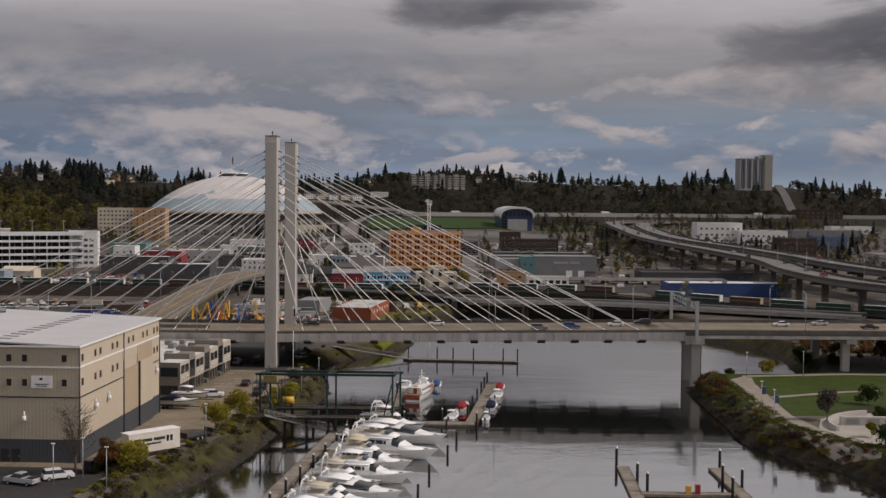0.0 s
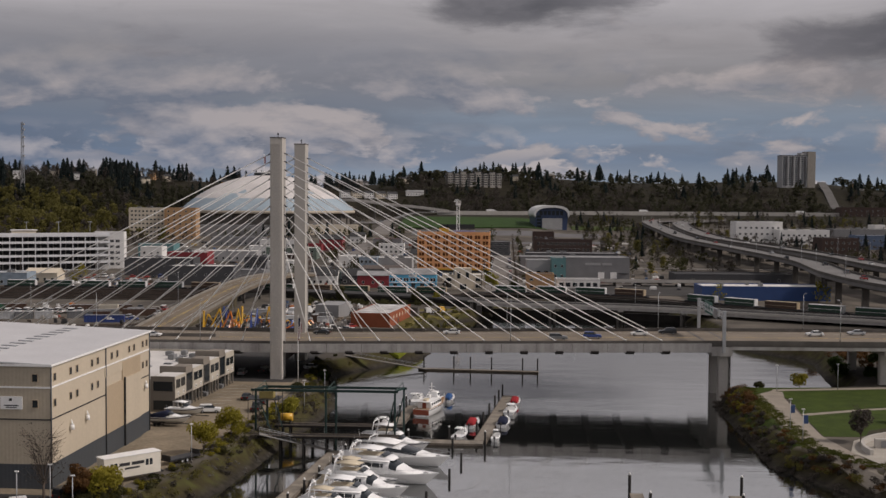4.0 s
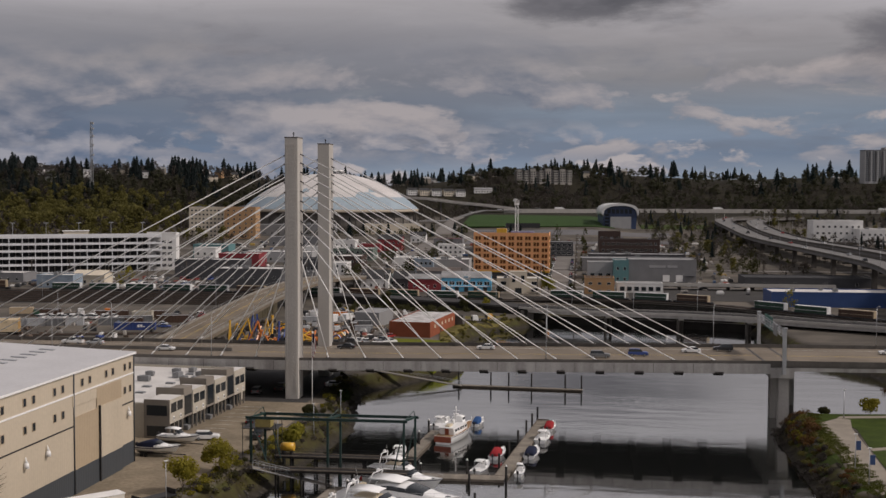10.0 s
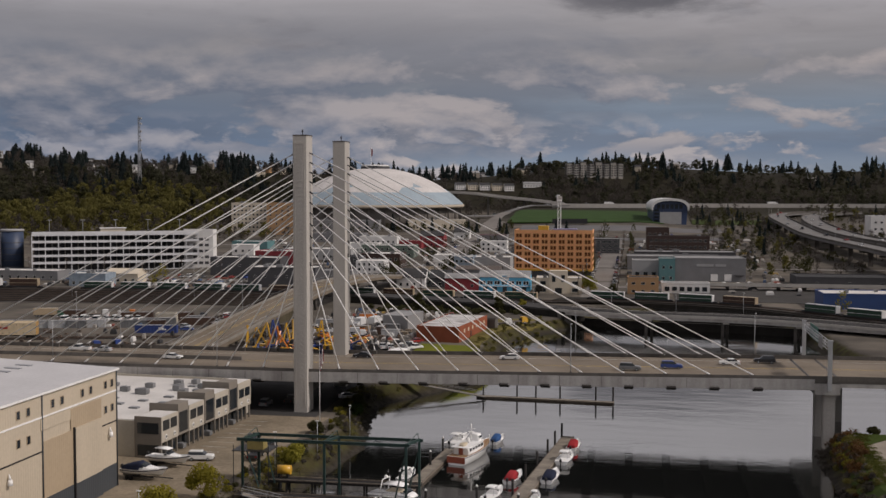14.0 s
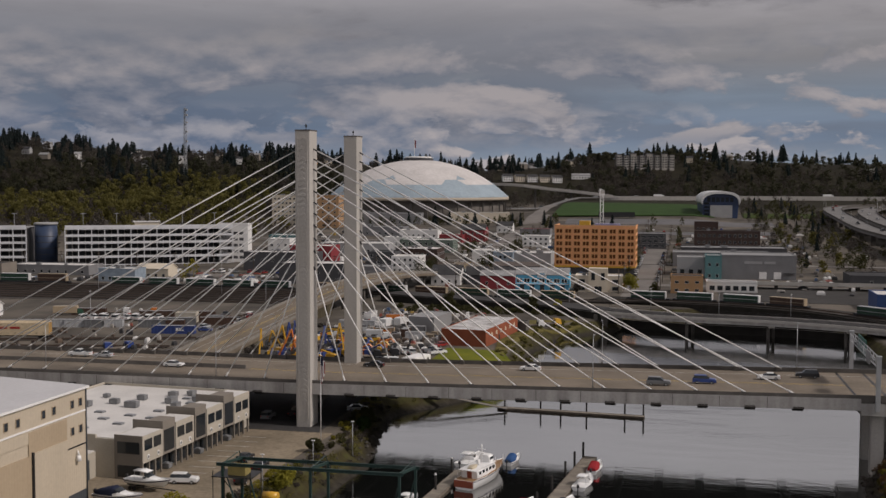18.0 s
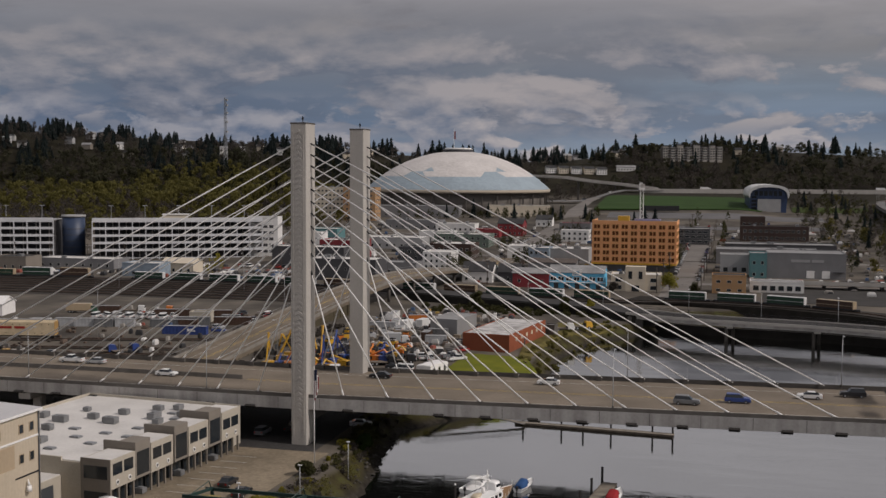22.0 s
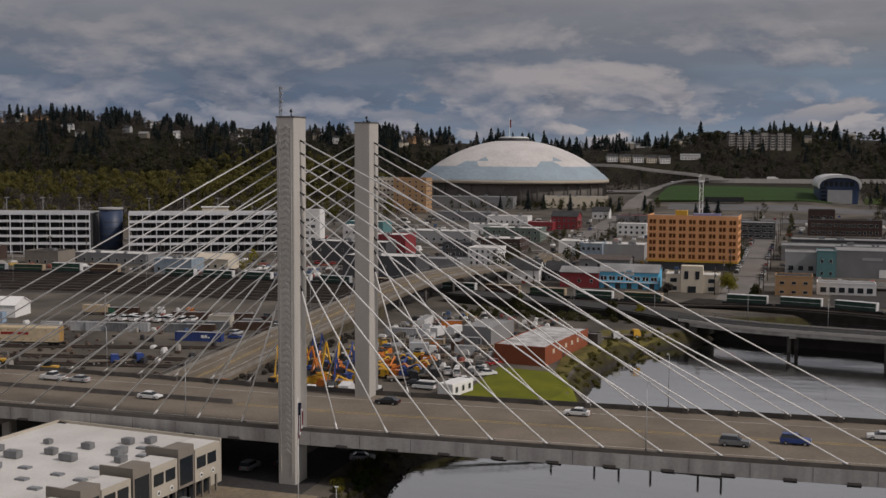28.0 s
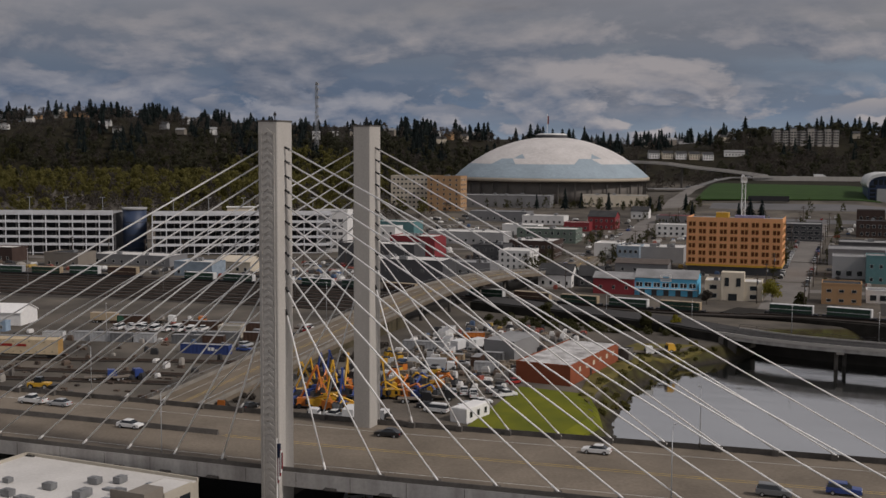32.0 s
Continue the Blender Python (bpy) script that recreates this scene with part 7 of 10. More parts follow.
# ---- rail cars ----
def stack_car(colour, colour2, L=14.0):
    key = ("stack", colour, colour2)
    if key in PROTO:
        return PROTO[key]
    t = thing("container_rail_car", f"dark well wagon carrying a {colour} container with pale top", "rail car", "rail cars")
    part("well", boxes((-L / 2 - 1.5, L / 2 + 1.5, -1.3, 1.3, 0.55, 1.5)), M_dark, t)
    p = mat("container_" + colour, tuple(c * 0.55 for c in PAINTS[colour]), 0.6, 0.1, 0.3, 0.4, 3.0, 0.1)
    q = mat("container_" + colour2, PAINTS[colour2], 0.6, 0.1, 0.3, 0.4, 3.0, 0.1)
    for nm, z0, mt in (("lower_container", 0.9, p), ("upper_container", 3.3, p)):
        bm = bmesh.new()
        n = 24
        lo = [(-L / 2 + L * k / n, 1.25 if k % 2 else 1.19) for k in range(n + 1)]
        prism(bm, [(x, -y) for x, y in lo] + [(x, y) for x, y in lo[::-1]], z0, z0 + 2.3)
        c = part(nm, bm, mt, t)
        part("end_frame", boxes((L / 2 - 0.25, L / 2 + 0.06, -1.3, 1.3, z0, z0 + 2.34)), q, c)
    part("roof_edge", boxes((-L / 2, L / 2, -1.32, 1.32, 5.6, 5.85)), q, t, "pale roof edge")
    part("stripe", boxes((-L / 2, L / 2, -1.3, 1.3, 3.1, 3.35)), q, t, "pale stripe between the containers")
    for x in (-L / 2 - 0.6, L / 2 + 0.6):
        bm = boxes((x - 1.2, x + 1.2, -0.9, 0.9, 0.45, 0.75))
        for dx in (-0.8, 0.8):
            for s in (-0.75, 0.75):
                rod(bm, (x + dx, s - 0.07, 0.45), (x + dx, s + 0.07, 0.45), 0.45, seg=10)
        part("bogie", bm, M_dark, t)
    PROTO[key] = [t, True]
    return PROTO[key]


def along(S, s):
    acc = 0.0
    for a, b in zip(S, S[1:]):
        l = np.hypot(*(b - a)[:2])
        if acc + l >= s:
            u = (s - acc) / l
            p = a + (b - a) * u
            return p, math.degrees(math.atan2(b[1] - a[1], b[0] - a[0]))
        acc += l
    return S[-1], 0.0


rr = random.Random(5)
skip = {6, 13, 19, 24, 33}
for k in range(40):
    if k in skip:
        continue
    p, ang = along(TS, 110 + k * 18.6)
    if p[0] > 290:
        break
    col, top = rr.choice((("green", "white"), ("green", "white"), ("green", "silver"), ("brown", "tan"), ("green", "tan")))
    spawn(stack_car(col, top), pose(p[0], p[1], p[2] + 0.4, 0, 0, ang) @ Matrix.Diagonal((1, 1, 0.78, 1)))


def autorack():
    L = 27.0
    t = thing("auto_rack_car", "cream enclosed auto-carrier rail car with red lettering bars", "rail car", at=pose(-132.5, 96.5, 4.6, 0, 0, 12))
    bm = bmesh.new()
    pr = [(-1.5, 1.0), (1.5, 1.0), (1.5, 4.9), (1.0, 5.6), (-1.0, 5.6), (-1.5, 4.9)]
    loft(bm, [[(x, y, z) for y, z in pr] for x in (-L / 2, L / 2)], smooth=False)
    bmesh.ops.recalc_face_normals(bm, faces=bm.faces)
    b = part("body", bm, mat("cream_rack", (0.62, 0.50, 0.33), 0.6, 0, 0.2), t)
    for k in range(12):
        for z in (1.6, 4.2):
            part("vent_hole", boxes((-L / 2 + 1 + k * 2.2, -L / 2 + 1.35 + k * 2.2, -1.53, -1.5, z, z + 0.18)), M_dark, b)
    for x0, x1 in ((-3.5, 0.6), (1.4, 4.6)):
        part("lettering", boxes((x0, x1, -1.54, -1.5, 3.0, 3.7)), paint("red", PAINTS["red"]), b, "red lettering bar")
    part("roof", boxes((-L / 2, L / 2, -1.02, 1.02, 5.6, 5.7)), M_roofg, t)
    part("underframe", boxes((-L / 2, L / 2, -1.2, 1.2, 0.6, 1.0)), M_dark, t)
    part("end_door", boxes((L / 2, L / 2 + 0.08, -1.4, 1.4, 1.1, 5.2)), mat("ochre", (0.45, 0.27, 0.09), 0.7), t)
    for x in (-L / 2 + 2.2, L / 2 - 2.2):
        bm = boxes((x - 1.3, x + 1.3, -0.9, 0.9, 0.3, 0.6))
        for dx in (-0.9, 0.9):
            for s in (-0.75, 0.75):
                rod(bm, (x + dx, s - 0.07, 0.3), (x + dx, s + 0.07, 0.3), 0.42, seg=10)
        part("bogie", bm, M_dark, t)


autorack()

# ---- the left yard ----
def put_box(colour, x, y, rot, L=12.2):
    return spawn(container_proto(colour, L), pose(x, y, lz(x, y), 0, 0, rot))


c = put_box("blue", -88.0, 121.0, 8, 14.0)
b = thing("container_mark", "white shipping mark bars on a blue container", "sign", at=pose(-88.0, 121.0, 4.2, 0, 0, 8))
part("mark", boxes((1.0, 1.8, -1.26, -1.24, 1.0, 1.9), (2.0, 2.8, -1.26, -1.24, 1.0, 1.9), (3.0, 3.6, -1.26, -1.24, 1.0, 1.4)), M_white, b)
for col, x, y, r, L in (("silver", -134, 127, 14, 6.1), ("silver", -127.5, 128, 14, 6.1), ("grey", -121, 129, 14, 6.1), ("silver", -114.5, 131, 14, 6.1), ("grey", -103, 133, 12, 6.1), ("grey", -99, 134, 12, 6.1), ("brown", -94, 135, 14, 6.1),
                        ("grey", -96, 141, 16, 12.2), ("brown", -83, 145, 14, 12.2), ("white", -141, 124, 14, 6.1), ("brown", -112, 158, 14, 12.2), ("brown", -97, 160, 14, 12.2), ("brown", -140, 160, 14, 12.2), ("grey", -86, 150, 14, 6.1)):
    put_box(col, x, y, r, L)
for k in range(14):
    put_car("pickup" if k % 3 else "van", "white", -135 + k * 1.95, 147.5 + k * 0.32 + (k % 2) * 2.5, 96)
for k, (sh, col, x, y, r) in enumerate((("sedan", "black", -84, 152, 20), ("suv", "black", -80, 155, 100), ("sedan", "grey", -88, 131, 15), ("suv", "silver", -83, 134, 80), ("pickup", "white", -77, 148, 100), ("sedan", "blue", -80, 128, 10),
                                        ("pickup", "grey", -106, 143, 20), ("sedan", "white", -75, 160, 95), ("suv", "red", -79, 165, 95), ("sedan", "black", -43.3, 66, 80), ("van", "white", -80, 167, 95), ("pickup", "black", -90, 168, 95))):
    put_car(sh, col, x, y, r)
building("storage_tent", "white gabled storage shed in the rail yard", -178, 146, 17, 11, 4.0, M_white, M_white, gable=2.2, rot=12, category="shed")
building("tan_shed", "small tan flat-roofed shed in the yard", -96, 148.5, 7, 5, 3.2, M_beige, rows=1, cols=2, ww=0.9, wh=1.0, z0=1.2, rot=12, category="shed")
building("blue_shed", "small pale blue site cabin", -168, 132, 6, 3, 2.8, mat("pale_blue", (0.30, 0.40, 0.52), 0.6), rows=1, cols=2, ww=0.8, wh=0.9, rot=12, category="shed")
for kind, col, sec, x, y, r in (("flat", "blue", "white", -86.5, 82.5, 55), ("flat", "blue", "grey", -92, 79.5, 40), ("trailer", "green", "tan", -147, 158, 15), ("flat", "white", "white", -130, 164, 15), ("flat", "orange", "white", -120, 166, 15)):
    spawn(truck_proto(kind, col, sec), pose(x, y, lz(x, y), 0, 0, r))
for x, y, r in ((-118, 70, 20), (-99, 66, 15), (-128, 64, 10)):
    t = thing("yellow_loader", "yellow low yard loader on rubber wheels", "machine", "yard machines", at=pose(x, y, 4.2, 0, 0, r))
    part("body", boxes((-2.6, 2.6, -1.0, 1.0, 0.7, 1.6)), paint("yellow", PAINTS["yellow"]), t)
    part("cab", boxes((-1.0, 0.8, -0.8, 0.8, 1.6, 2.9)), M_glass, t)
    part("bucket", boxes((2.6, 4.0, -1.2, 1.2, 0.3, 1.1)), M_dark, t)
    add_wheels(t, (-1.7, 1.7), 1.1, 0.65, 0.4)
rs = random.Random(77)
bm = bmesh.new()
for k in range(260):
    x, y = rs.uniform(-150, -66), rs.uniform(60, 172)
    if 136 < y < 156 or (-112 < x < -60 and 110 < y < 126) or x > -71:
        continue
    s = rs.uniform(0.2, 0.75)
    box(bm, x - s, x + s * rs.uniform(0.5, 2), y - s * 0.7, y + s * 0.7, 4.0, 4.2 + s * rs.uniform(0.4, 1.3))
tagged(part("yard_clutter", bm, mat("scrap_mix", (0.15, 0.11, 0.085), 0.9, 0, 0.6, 0.2, 3.0, 0.1, col2=(0.045, 0.04, 0.037))), "rusty pallets and scrap about the yard", "clutter", kind="stuff")

# ---- the equipment yard by the far tower ----
sheet("equipment_yard", [(-41, 58), (4, 58), (6, 104), (4, 160), (-8, 196), (-41, 200)], 0.04, mat("yard_asphalt", (0.14, 0.122, 0.102), 0.9, 0, 0.3, 0.1, 1.5, 0.1), "grey asphalt equipment yard", "pavement")
sheet("bank_grass", [(6.5, 58), (24.5, 58), (28.5, 70), (30.5, 84), (26.5, 97), (21.5, 105.5), (5.5, 108)], 0.35, M_grass_y, "bright mown grass by the lagoon", "lawn")
sheet("lagoon_bank_grass", [(20.5, 104), (24, 98), (23, 120), (23.5, 135), (28, 160), (40, 184), (20, 180), (14, 160)], 0.3, mat("dry_bank_grass", (0.15, 0.125, 0.038), 0.95, 0, 0.4, 0.3, 4.0, 0.4, col2=(0.085, 0.075, 0.025)), "rough dry grass on the lagoon bank", "grass")


def brick_hall():
    w, d, h = 14.0, 36.0, 4.8
    mb = mat("red_brick", (0.27, 0.085, 0.045), 0.9, 0, 0.2, 0.3, 6.0, 0.2)
    t = thing("brick_hall", "long low red brick hall with patchy white roof by the lagoon", "building", at=pose(11.4, 132.4, 4.2, 0, 0, -7))
    part("wall", boxes((-w / 2, w / 2, -d / 2, d / 2, -0.8, h)), mb, t)
    part("roof", boxes((-w / 2 + 0.3, w / 2 - 0.3, -d / 2 + 0.3, d / 2 - 0.3, h - 0.1, h + 0.1)), mat("patched_roof", (0.62, 0.61, 0.60), 0.8, 0, 0.5, 0.3, 2.0, 0.1, col2=(0.28, 0.27, 0.26)), t)
    part("parapet", boxes((-w / 2 - 0.03, w / 2 + 0.03, -d / 2 - 0.03, -d / 2 + 0.3, h, h + 0.25), (w / 2 - 0.3, w / 2 + 0.03, -d / 2 + 0.3, d / 2, h, h + 0.25), (-w / 2 - 0.03, -w / 2 + 0.3, -d / 2 + 0.3, d / 2, h, h + 0.25)), mb, t)
    part("door", boxes((w / 2, w / 2 + 0.06, -4, -2.8, 0, 2.2)), M_dark, t)
    for k in range(6):
        p = part("window", boxes((w / 2, w / 2 + 0.05, -12 + k * 5, -10.6 + k * 5, 2.7, 3.7)), M_cream, t)
        part("sill", boxes((w / 2, w / 2 + 0.12, -12.1 + k * 5, -10.5 + k * 5, 2.6, 2.7)), M_conc, p)
    part("corner_pilaster", boxes((w / 2 - 0.5, w / 2 + 0.08, -d / 2 - 0.08, -d / 2 + 0.5, -0.8, h)), mb, t)


brick_hall()
building("site_office", "white site office trailer with dark end", 4.4, 74, 4.0, 9.0, 3.0, M_white, M_white, rows=1, cols=0, side_cols=3, ww=0.9, wh=1.2, z0=1.1, rot=-14, parapet=0, category="trailer")
building("grey_yard_shed", "grey metal yard shed with pale roof", -9.0, 150, 9, 17, 5.0, ribbed("grey_siding", (0.26, 0.26, 0.26), axis=1), M_roofg, rows=0, rot=-8, parapet=0.2, category="shed")
building("small_pump_house", "small grey block beside the brick hall", 21.5, 152.5, 4, 4, 3.0, M_conc_d, rot=-7, category="shed")


def boom_lift(colour, x, y, rot, ext, ang):
    key = ("boom", colour, ext, ang)
    if key not in PROTO:
        p = paint(colour, PAINTS[colour])
        t = thing("boom_lift", f"{colour} wheeled boom lift with its boom raised", "machine", "boom lifts")
        part("chassis", boxes((-2.0, 2.0, -1.0, 1.0, 0.6, 1.2)), p, t)
        tt = part("turntable", boxes((-1.9, 1.2, -0.9, 0.9, 1.2, 2.3)), p, t)
        part("counterweight", boxes((-2.6, -1.9, -0.9, 0.9, 1.1, 2.1)), M_dark, tt)
        a = radians(ang)
        ex, ez = math.cos(a) * ext, math.sin(a) * ext
        part("lower_boom", rods(((-1.2, 0, 2.2), (-1.2 + ex, 0, 2.2 + ez), 0.27), seg=4), p, t)
        b = part("upper_boom", rods(((-1.2 + ex, 0.3, 2.2 + ez), (-0.2 + ex, 0.3, 2.2 + ez * 0.3), 0.26), seg=4), p, t)
        bx, bz = -0.2 + ex, 2.2 + ez * 0.3
        bm = boxes((bx - 0.1, bx + 1.0, -1.0, 1.0, bz - 0.9, bz + 0.25))
        bm.faces.ensure_lookup_table()
        top = max(bm.faces, key=lambda f: f.calc_center_median().z)
        bmesh.ops.inset_region(bm, faces=[top], thickness=0.06)
        bmesh.ops.translate(bm, verts=list(top.verts), vec=(0, 0, -1.05))
        part("platform", bm, M_steel, b)
        add_wheels(t, (-1.4, 1.4), 1.1, 0.55, 0.4, False)
        PROTO[key] = [t, True]
    return spawn(PROTO[key], pose(x, y, 4.22, 0, 0, rot))


rb = random.Random(9)
for k in range(24):
    x, y = -38 + (k % 7) * 2.9 + rb.uniform(-0.5, 0.5), 70 + (k // 7) * 7.5 + rb.uniform(-1, 1)
    boom_lift(("yellow", "blue", "orange", "yellow", "orange", "blue", "yellow")[k % 7], x, y, rb.choice((20, 80, 100, 160, 250)), (7.5, 4.0, 8.0, 4.6, 6.0)[k % 5], (80, 24, 64, 12, 52)[k % 5])
for k in range(12):
    boom_lift(("blue", "yellow", "orange")[k % 3], -21 + (k % 4) * 3.2, 86 + (k // 4) * 6, rb.choice((0, 90, 180, 45)), 4.0, 25)
def generator(col):
    key = ("gen", col)
    if key not in PROTO:
        t = thing("site_generator", f"{col} towable site generator in the yard", "machine", "yard machines")
        part("housing", boxes((-1.4, 1.4, -0.8, 0.8, 0.5, 2.0)), paint(col, PAINTS[col]), t)
        part("hood", boxes((-1.2, 0.4, -0.7, 0.7, 2.0, 2.3)), M_dark, t)
        add_wheels(t, (0.0,), 0.8, 0.35, 0.2, False)
        PROTO[key] = [t, True]
    return PROTO[key]


for k in range(22):
    spawn(generator(("orange", "silver", "yellow")[k % 3]), pose(-38 + rb.uniform(0, 24), 104 + rb.uniform(0, 34), 4.22, 0, 0, rb.uniform(0, 180)))
for kind, col, sec, x, y, r in (("flat", "white", "white", -28, 60.5, 10), ("box", "white", "white", -17.5, 62.5, 100), ("flat", "white", "white", -9, 64.5, 170), ("flat", "black", "white", -12, 84, 20), ("flat", "black", "white", -8, 88, 25), ("box", "white", "silver", -19, 120, 15),
                                ("flat", "yellow", "white", -36, 63.5, 5), ("box", "white", "white", -24, 150, 80), ("box", "white", "white", -20, 154, 80), ("flat", "white", "white", 24, 162, 20), ("flat", "yellow", "white", 29, 168, 30)):
    spawn(truck_proto(kind, col, sec), pose(x, y, 4.22, 0, 0, r))
for sh, col, x, y, r in (("van", "white", -4, 76.5, 175), ("pickup", "white", -4.5, 96, 110), ("pickup", "white", -1.5, 94, 110), ("sedan", "white", 2.5, 88, 40), ("pickup", "white", 5.2, 96.5, 45), ("sedan", "silver", 0.8, 83.5, 40), ("pickup", "black", -9.5, 92, 110),
                         ("suv", "silver", -6.5, 94, 110), ("pickup", "grey", 2.4, 100, 45), ("suv", "white", -15.5, 69, 90), ("pickup", "white", -13, 66, 5), ("sedan", "black", -7.5, 80, 10), ("pickup", "white", -22, 64, 175), ("sedan", "red", 3, 112, 60), ("pickup", "silver", 3, 118, 80)):
    put_car(sh, col, x, y, r, 4.24)
for col, x, y, r, L in (("white", -24, 140, 95, 6.1), ("tan", -20, 132, 5, 6.1), ("brown", -13, 132, 95, 6.1), ("grey", -11, 138, 5, 6.1), ("white", -30, 156, 100, 6.1), ("silver", -34, 148, 5, 12.2), ("brown", -15, 150, 85, 6.1), ("silver", -8, 124, 10, 6.1), ("orange", -26, 168, 20, 6.1), ("white", -36, 172, 95, 12.2)):
    put_box(col, x, y, r, L)
bm = bmesh.new()
for k in range(300):
    x, y = rs.uniform(-40, 2), rs.uniform(100, 190)
    s = rs.uniform(0.3, 1.0)
    box(bm, x - s, x + s * rs.uniform(0.6, 2), y - s * 0.6, y + s * 0.8, 4.1, 4.3 + s * rs.uniform(0.4, 1.5))
tagged(part("stacked_material", bm, mat("mixed_site_goods", (0.30, 0.24, 0.17), 0.8, 0, 0.6, 0.25, 3.0, 0.1, col2=(0.10, 0.095, 0.09))), "stacked site materials and pallets in the yard", "clutter", kind="stuff")
sgn = thing("construction_sign", "small orange road-work sign on posts", "sign", at=(-46.0, 58.5, 4.4))
part("panel", boxes((-0.9, 0.9, -0.05, 0.05, 1.3, 2.9)), paint("orange", PAINTS["orange"]), sgn)
part("post", boxes((-0.7, -0.6, -0.04, 0.04, 0, 1.3), (0.6, 0.7, -0.04, 0.04, 0, 1.3)), M_dark, sgn)
shrubs("yard_bank_shrubs", "olive scrub below the rail line", [(rs.uniform(-36, 40), rs.uniform(198, 216), rs.uniform(0.8, 2.0), rs.uniform(0.8, 2.2)) for _ in range(110)], "olive", 14, 40, 0.3)
shrubs("ramp_side_shrubs", "brown scrub along the overpass wall", [(rs.uniform(-51, -46), rs.uniform(62, 150), 1.0, 1.2) for _ in range(60)], "bare", 15, 40, 0.22)
shrubs("lagoon_shrubs", "dry olive scrub round the lagoon", [(rs.uniform(21, 30) + max(0, y - 150) * 0.35, y, rs.uniform(0.6, 1.2), rs.uniform(0.5, 1.2)) for y in [rs.uniform(98, 186) for _ in range(60)]], "meadow", 16, 40, 0.22)
shrubs("cove_shrubs", "rusty and olive scrub behind the cove", [(rs.uniform(153, 190), rs.uniform(30, 88), rs.uniform(0.8, 2.2), rs.uniform(1, 2.6)) for _ in range(120)], "rust", 17, 40, 0.3)
for k, (x, y, h, r, lf) in enumerate(((-14, 205, 7, 3, "olive"), (27, 208, 5, 2.6, "spring"), (18, 206, 6, 2.8, "olive"), (50.0, 291, 8.0, 4.6, "yellow"), (28, 276, 6, 2.6, "bare"), (61, 275, 6, 3, "olive"))):
    put_tree("yd%d" % k, x, y, h, r, lf, seed=k + 60, per=120, size=0.3)

# ---- on the bridge: cars, lamps, gantry ----
for sh, col, x, y, r in (("sedan", "white", 42, 24.5, 180), ("sedan", "black", 6.5, 24.5, 180), ("sedan", "white", 92, 20.0, 180), ("suv", "black", 100, 24.0, 180), ("sedan", "white", 138, 20.5, 180), ("sedan", "silver", 150, 24.5, 180), ("sedan", "black", 160, 13.0, 0),
                         ("suv", "grey", 70, 8.5, 0), ("suv", "blue", 79, 12.5, 0), ("sedan", "white", -37, 13.5, 0), ("sedan", "silver", -60, 24, 180), ("pickup", "white", -66, 24, 180)):
    put_car(sh, col, x, y, r, ROAD_Z + deck_z(x) + cross(y) + 0.01)
for y, s, xs in ((DY0 + 0.5, 1, (-98, -59, -20, 57.8, 138, 178, 218)), (DY1 - 0.5, -1, (-98, -59, -20, 57, 98.6, 138, 178, 218))):
    for x in xs:
        lamp_post(x, y, 9.5, RAIL_Z + deck_z(x) + cross(y), arm=2.2 * s, kind="bridge")
g = thing("sign_gantry", "grey steel sign gantry with a green sign over the bridge road", "gantry")
gz = ROAD_Z + deck_z(110)
for y in (DY0 - 0.4, DY1 + 0.4):
    part("post", boxes((109.45, 110.25, y - 0.4, y + 0.4, gz - 2, gz + 8.0)), M_pole, g)
    part("post_cap", boxes((109.35, 110.35, y - 0.5, y + 0.5, gz + 8.0, gz + 8.25)), M_pole, g)
bm = bmesh.new()
for x in (109.45, 110.25):
    for z in (6.3, 7.6):
        rod(bm, (x, DY0, gz + z), (x, DY1, gz + z), 0.09, seg=5)
    for k in range(17):
        y = DY0 + 1.0 + k * 2.06
        rod(bm, (x, y, gz + 6.3), (x, y + 2.06, gz + 7.6) if k % 2 else (x, y - 0.0, gz + 7.6), 0.05, seg=4)
part("truss", bm, M_pole, g)
part("sign_panel", boxes((110.3, 110.42, 16, 27, gz + 5.2, gz + 8.4)), mat("sign_green", (0.02, 0.13, 0.10), 0.5), g, "green road sign seen edge-on")
part("sign_panel", boxes((109.2, 109.32, 3, 8, gz + 5.6, gz + 8.0)), M_steel, g)


# ---- streets of the town ----
def east(x):
    """The eastern blocks stand a little west of the first plan."""
    return x - 4.0 * float(sstep(x, -100, -20))


def street(name, pts, w, mt, label, lift=0.08):
    bm = bmesh.new()
    S = spline([(*p, 0) for p in pts], 14)
    ribbon(bm, [p[:2] for p in S], w, [lz(p[0], p[1]) + lift for p in S], 0.5)
    return tagged(part(name, bm, mt), label, "road", kind="structure")


M_st = mat("street_asphalt", (0.20, 0.185, 0.17), 0.9, 0, 0.25, 0.08, 1.5, 0.1)
street("street", [(-40, 300), (-44, 420), (-48, 560), (-52, 760), (-56, 930)], 17, M_st, "grey town street climbing past the dome")
street("cross_street", [(54, 262), (54, 420), (53.5, 600), (52.5, 700)], 15, M_st, "grey town street lined with parked cars")
street("avenue", [(-330, 432), (-40, 436), (60, 436), (240, 436)], 12, M_st, "grey town avenue", 0.12)
street("avenue", [(-330, 332), (-60, 334), (60, 332), (190, 330)], 11, M_st, "grey town avenue", 0.10)
street("avenue", [(-330, 560), (-40, 560), (200, 560)], 12, M_st, "grey town avenue", 0.11)
sheet("stadium_parking", [(-25, 622), (140, 640), (140, 742), (-25, 735)], 0.12, mat("parking_asphalt", (0.15, 0.147, 0.15), 0.9, 0, 0.2, 0.06), "grey car park below the playing field", "pavement")
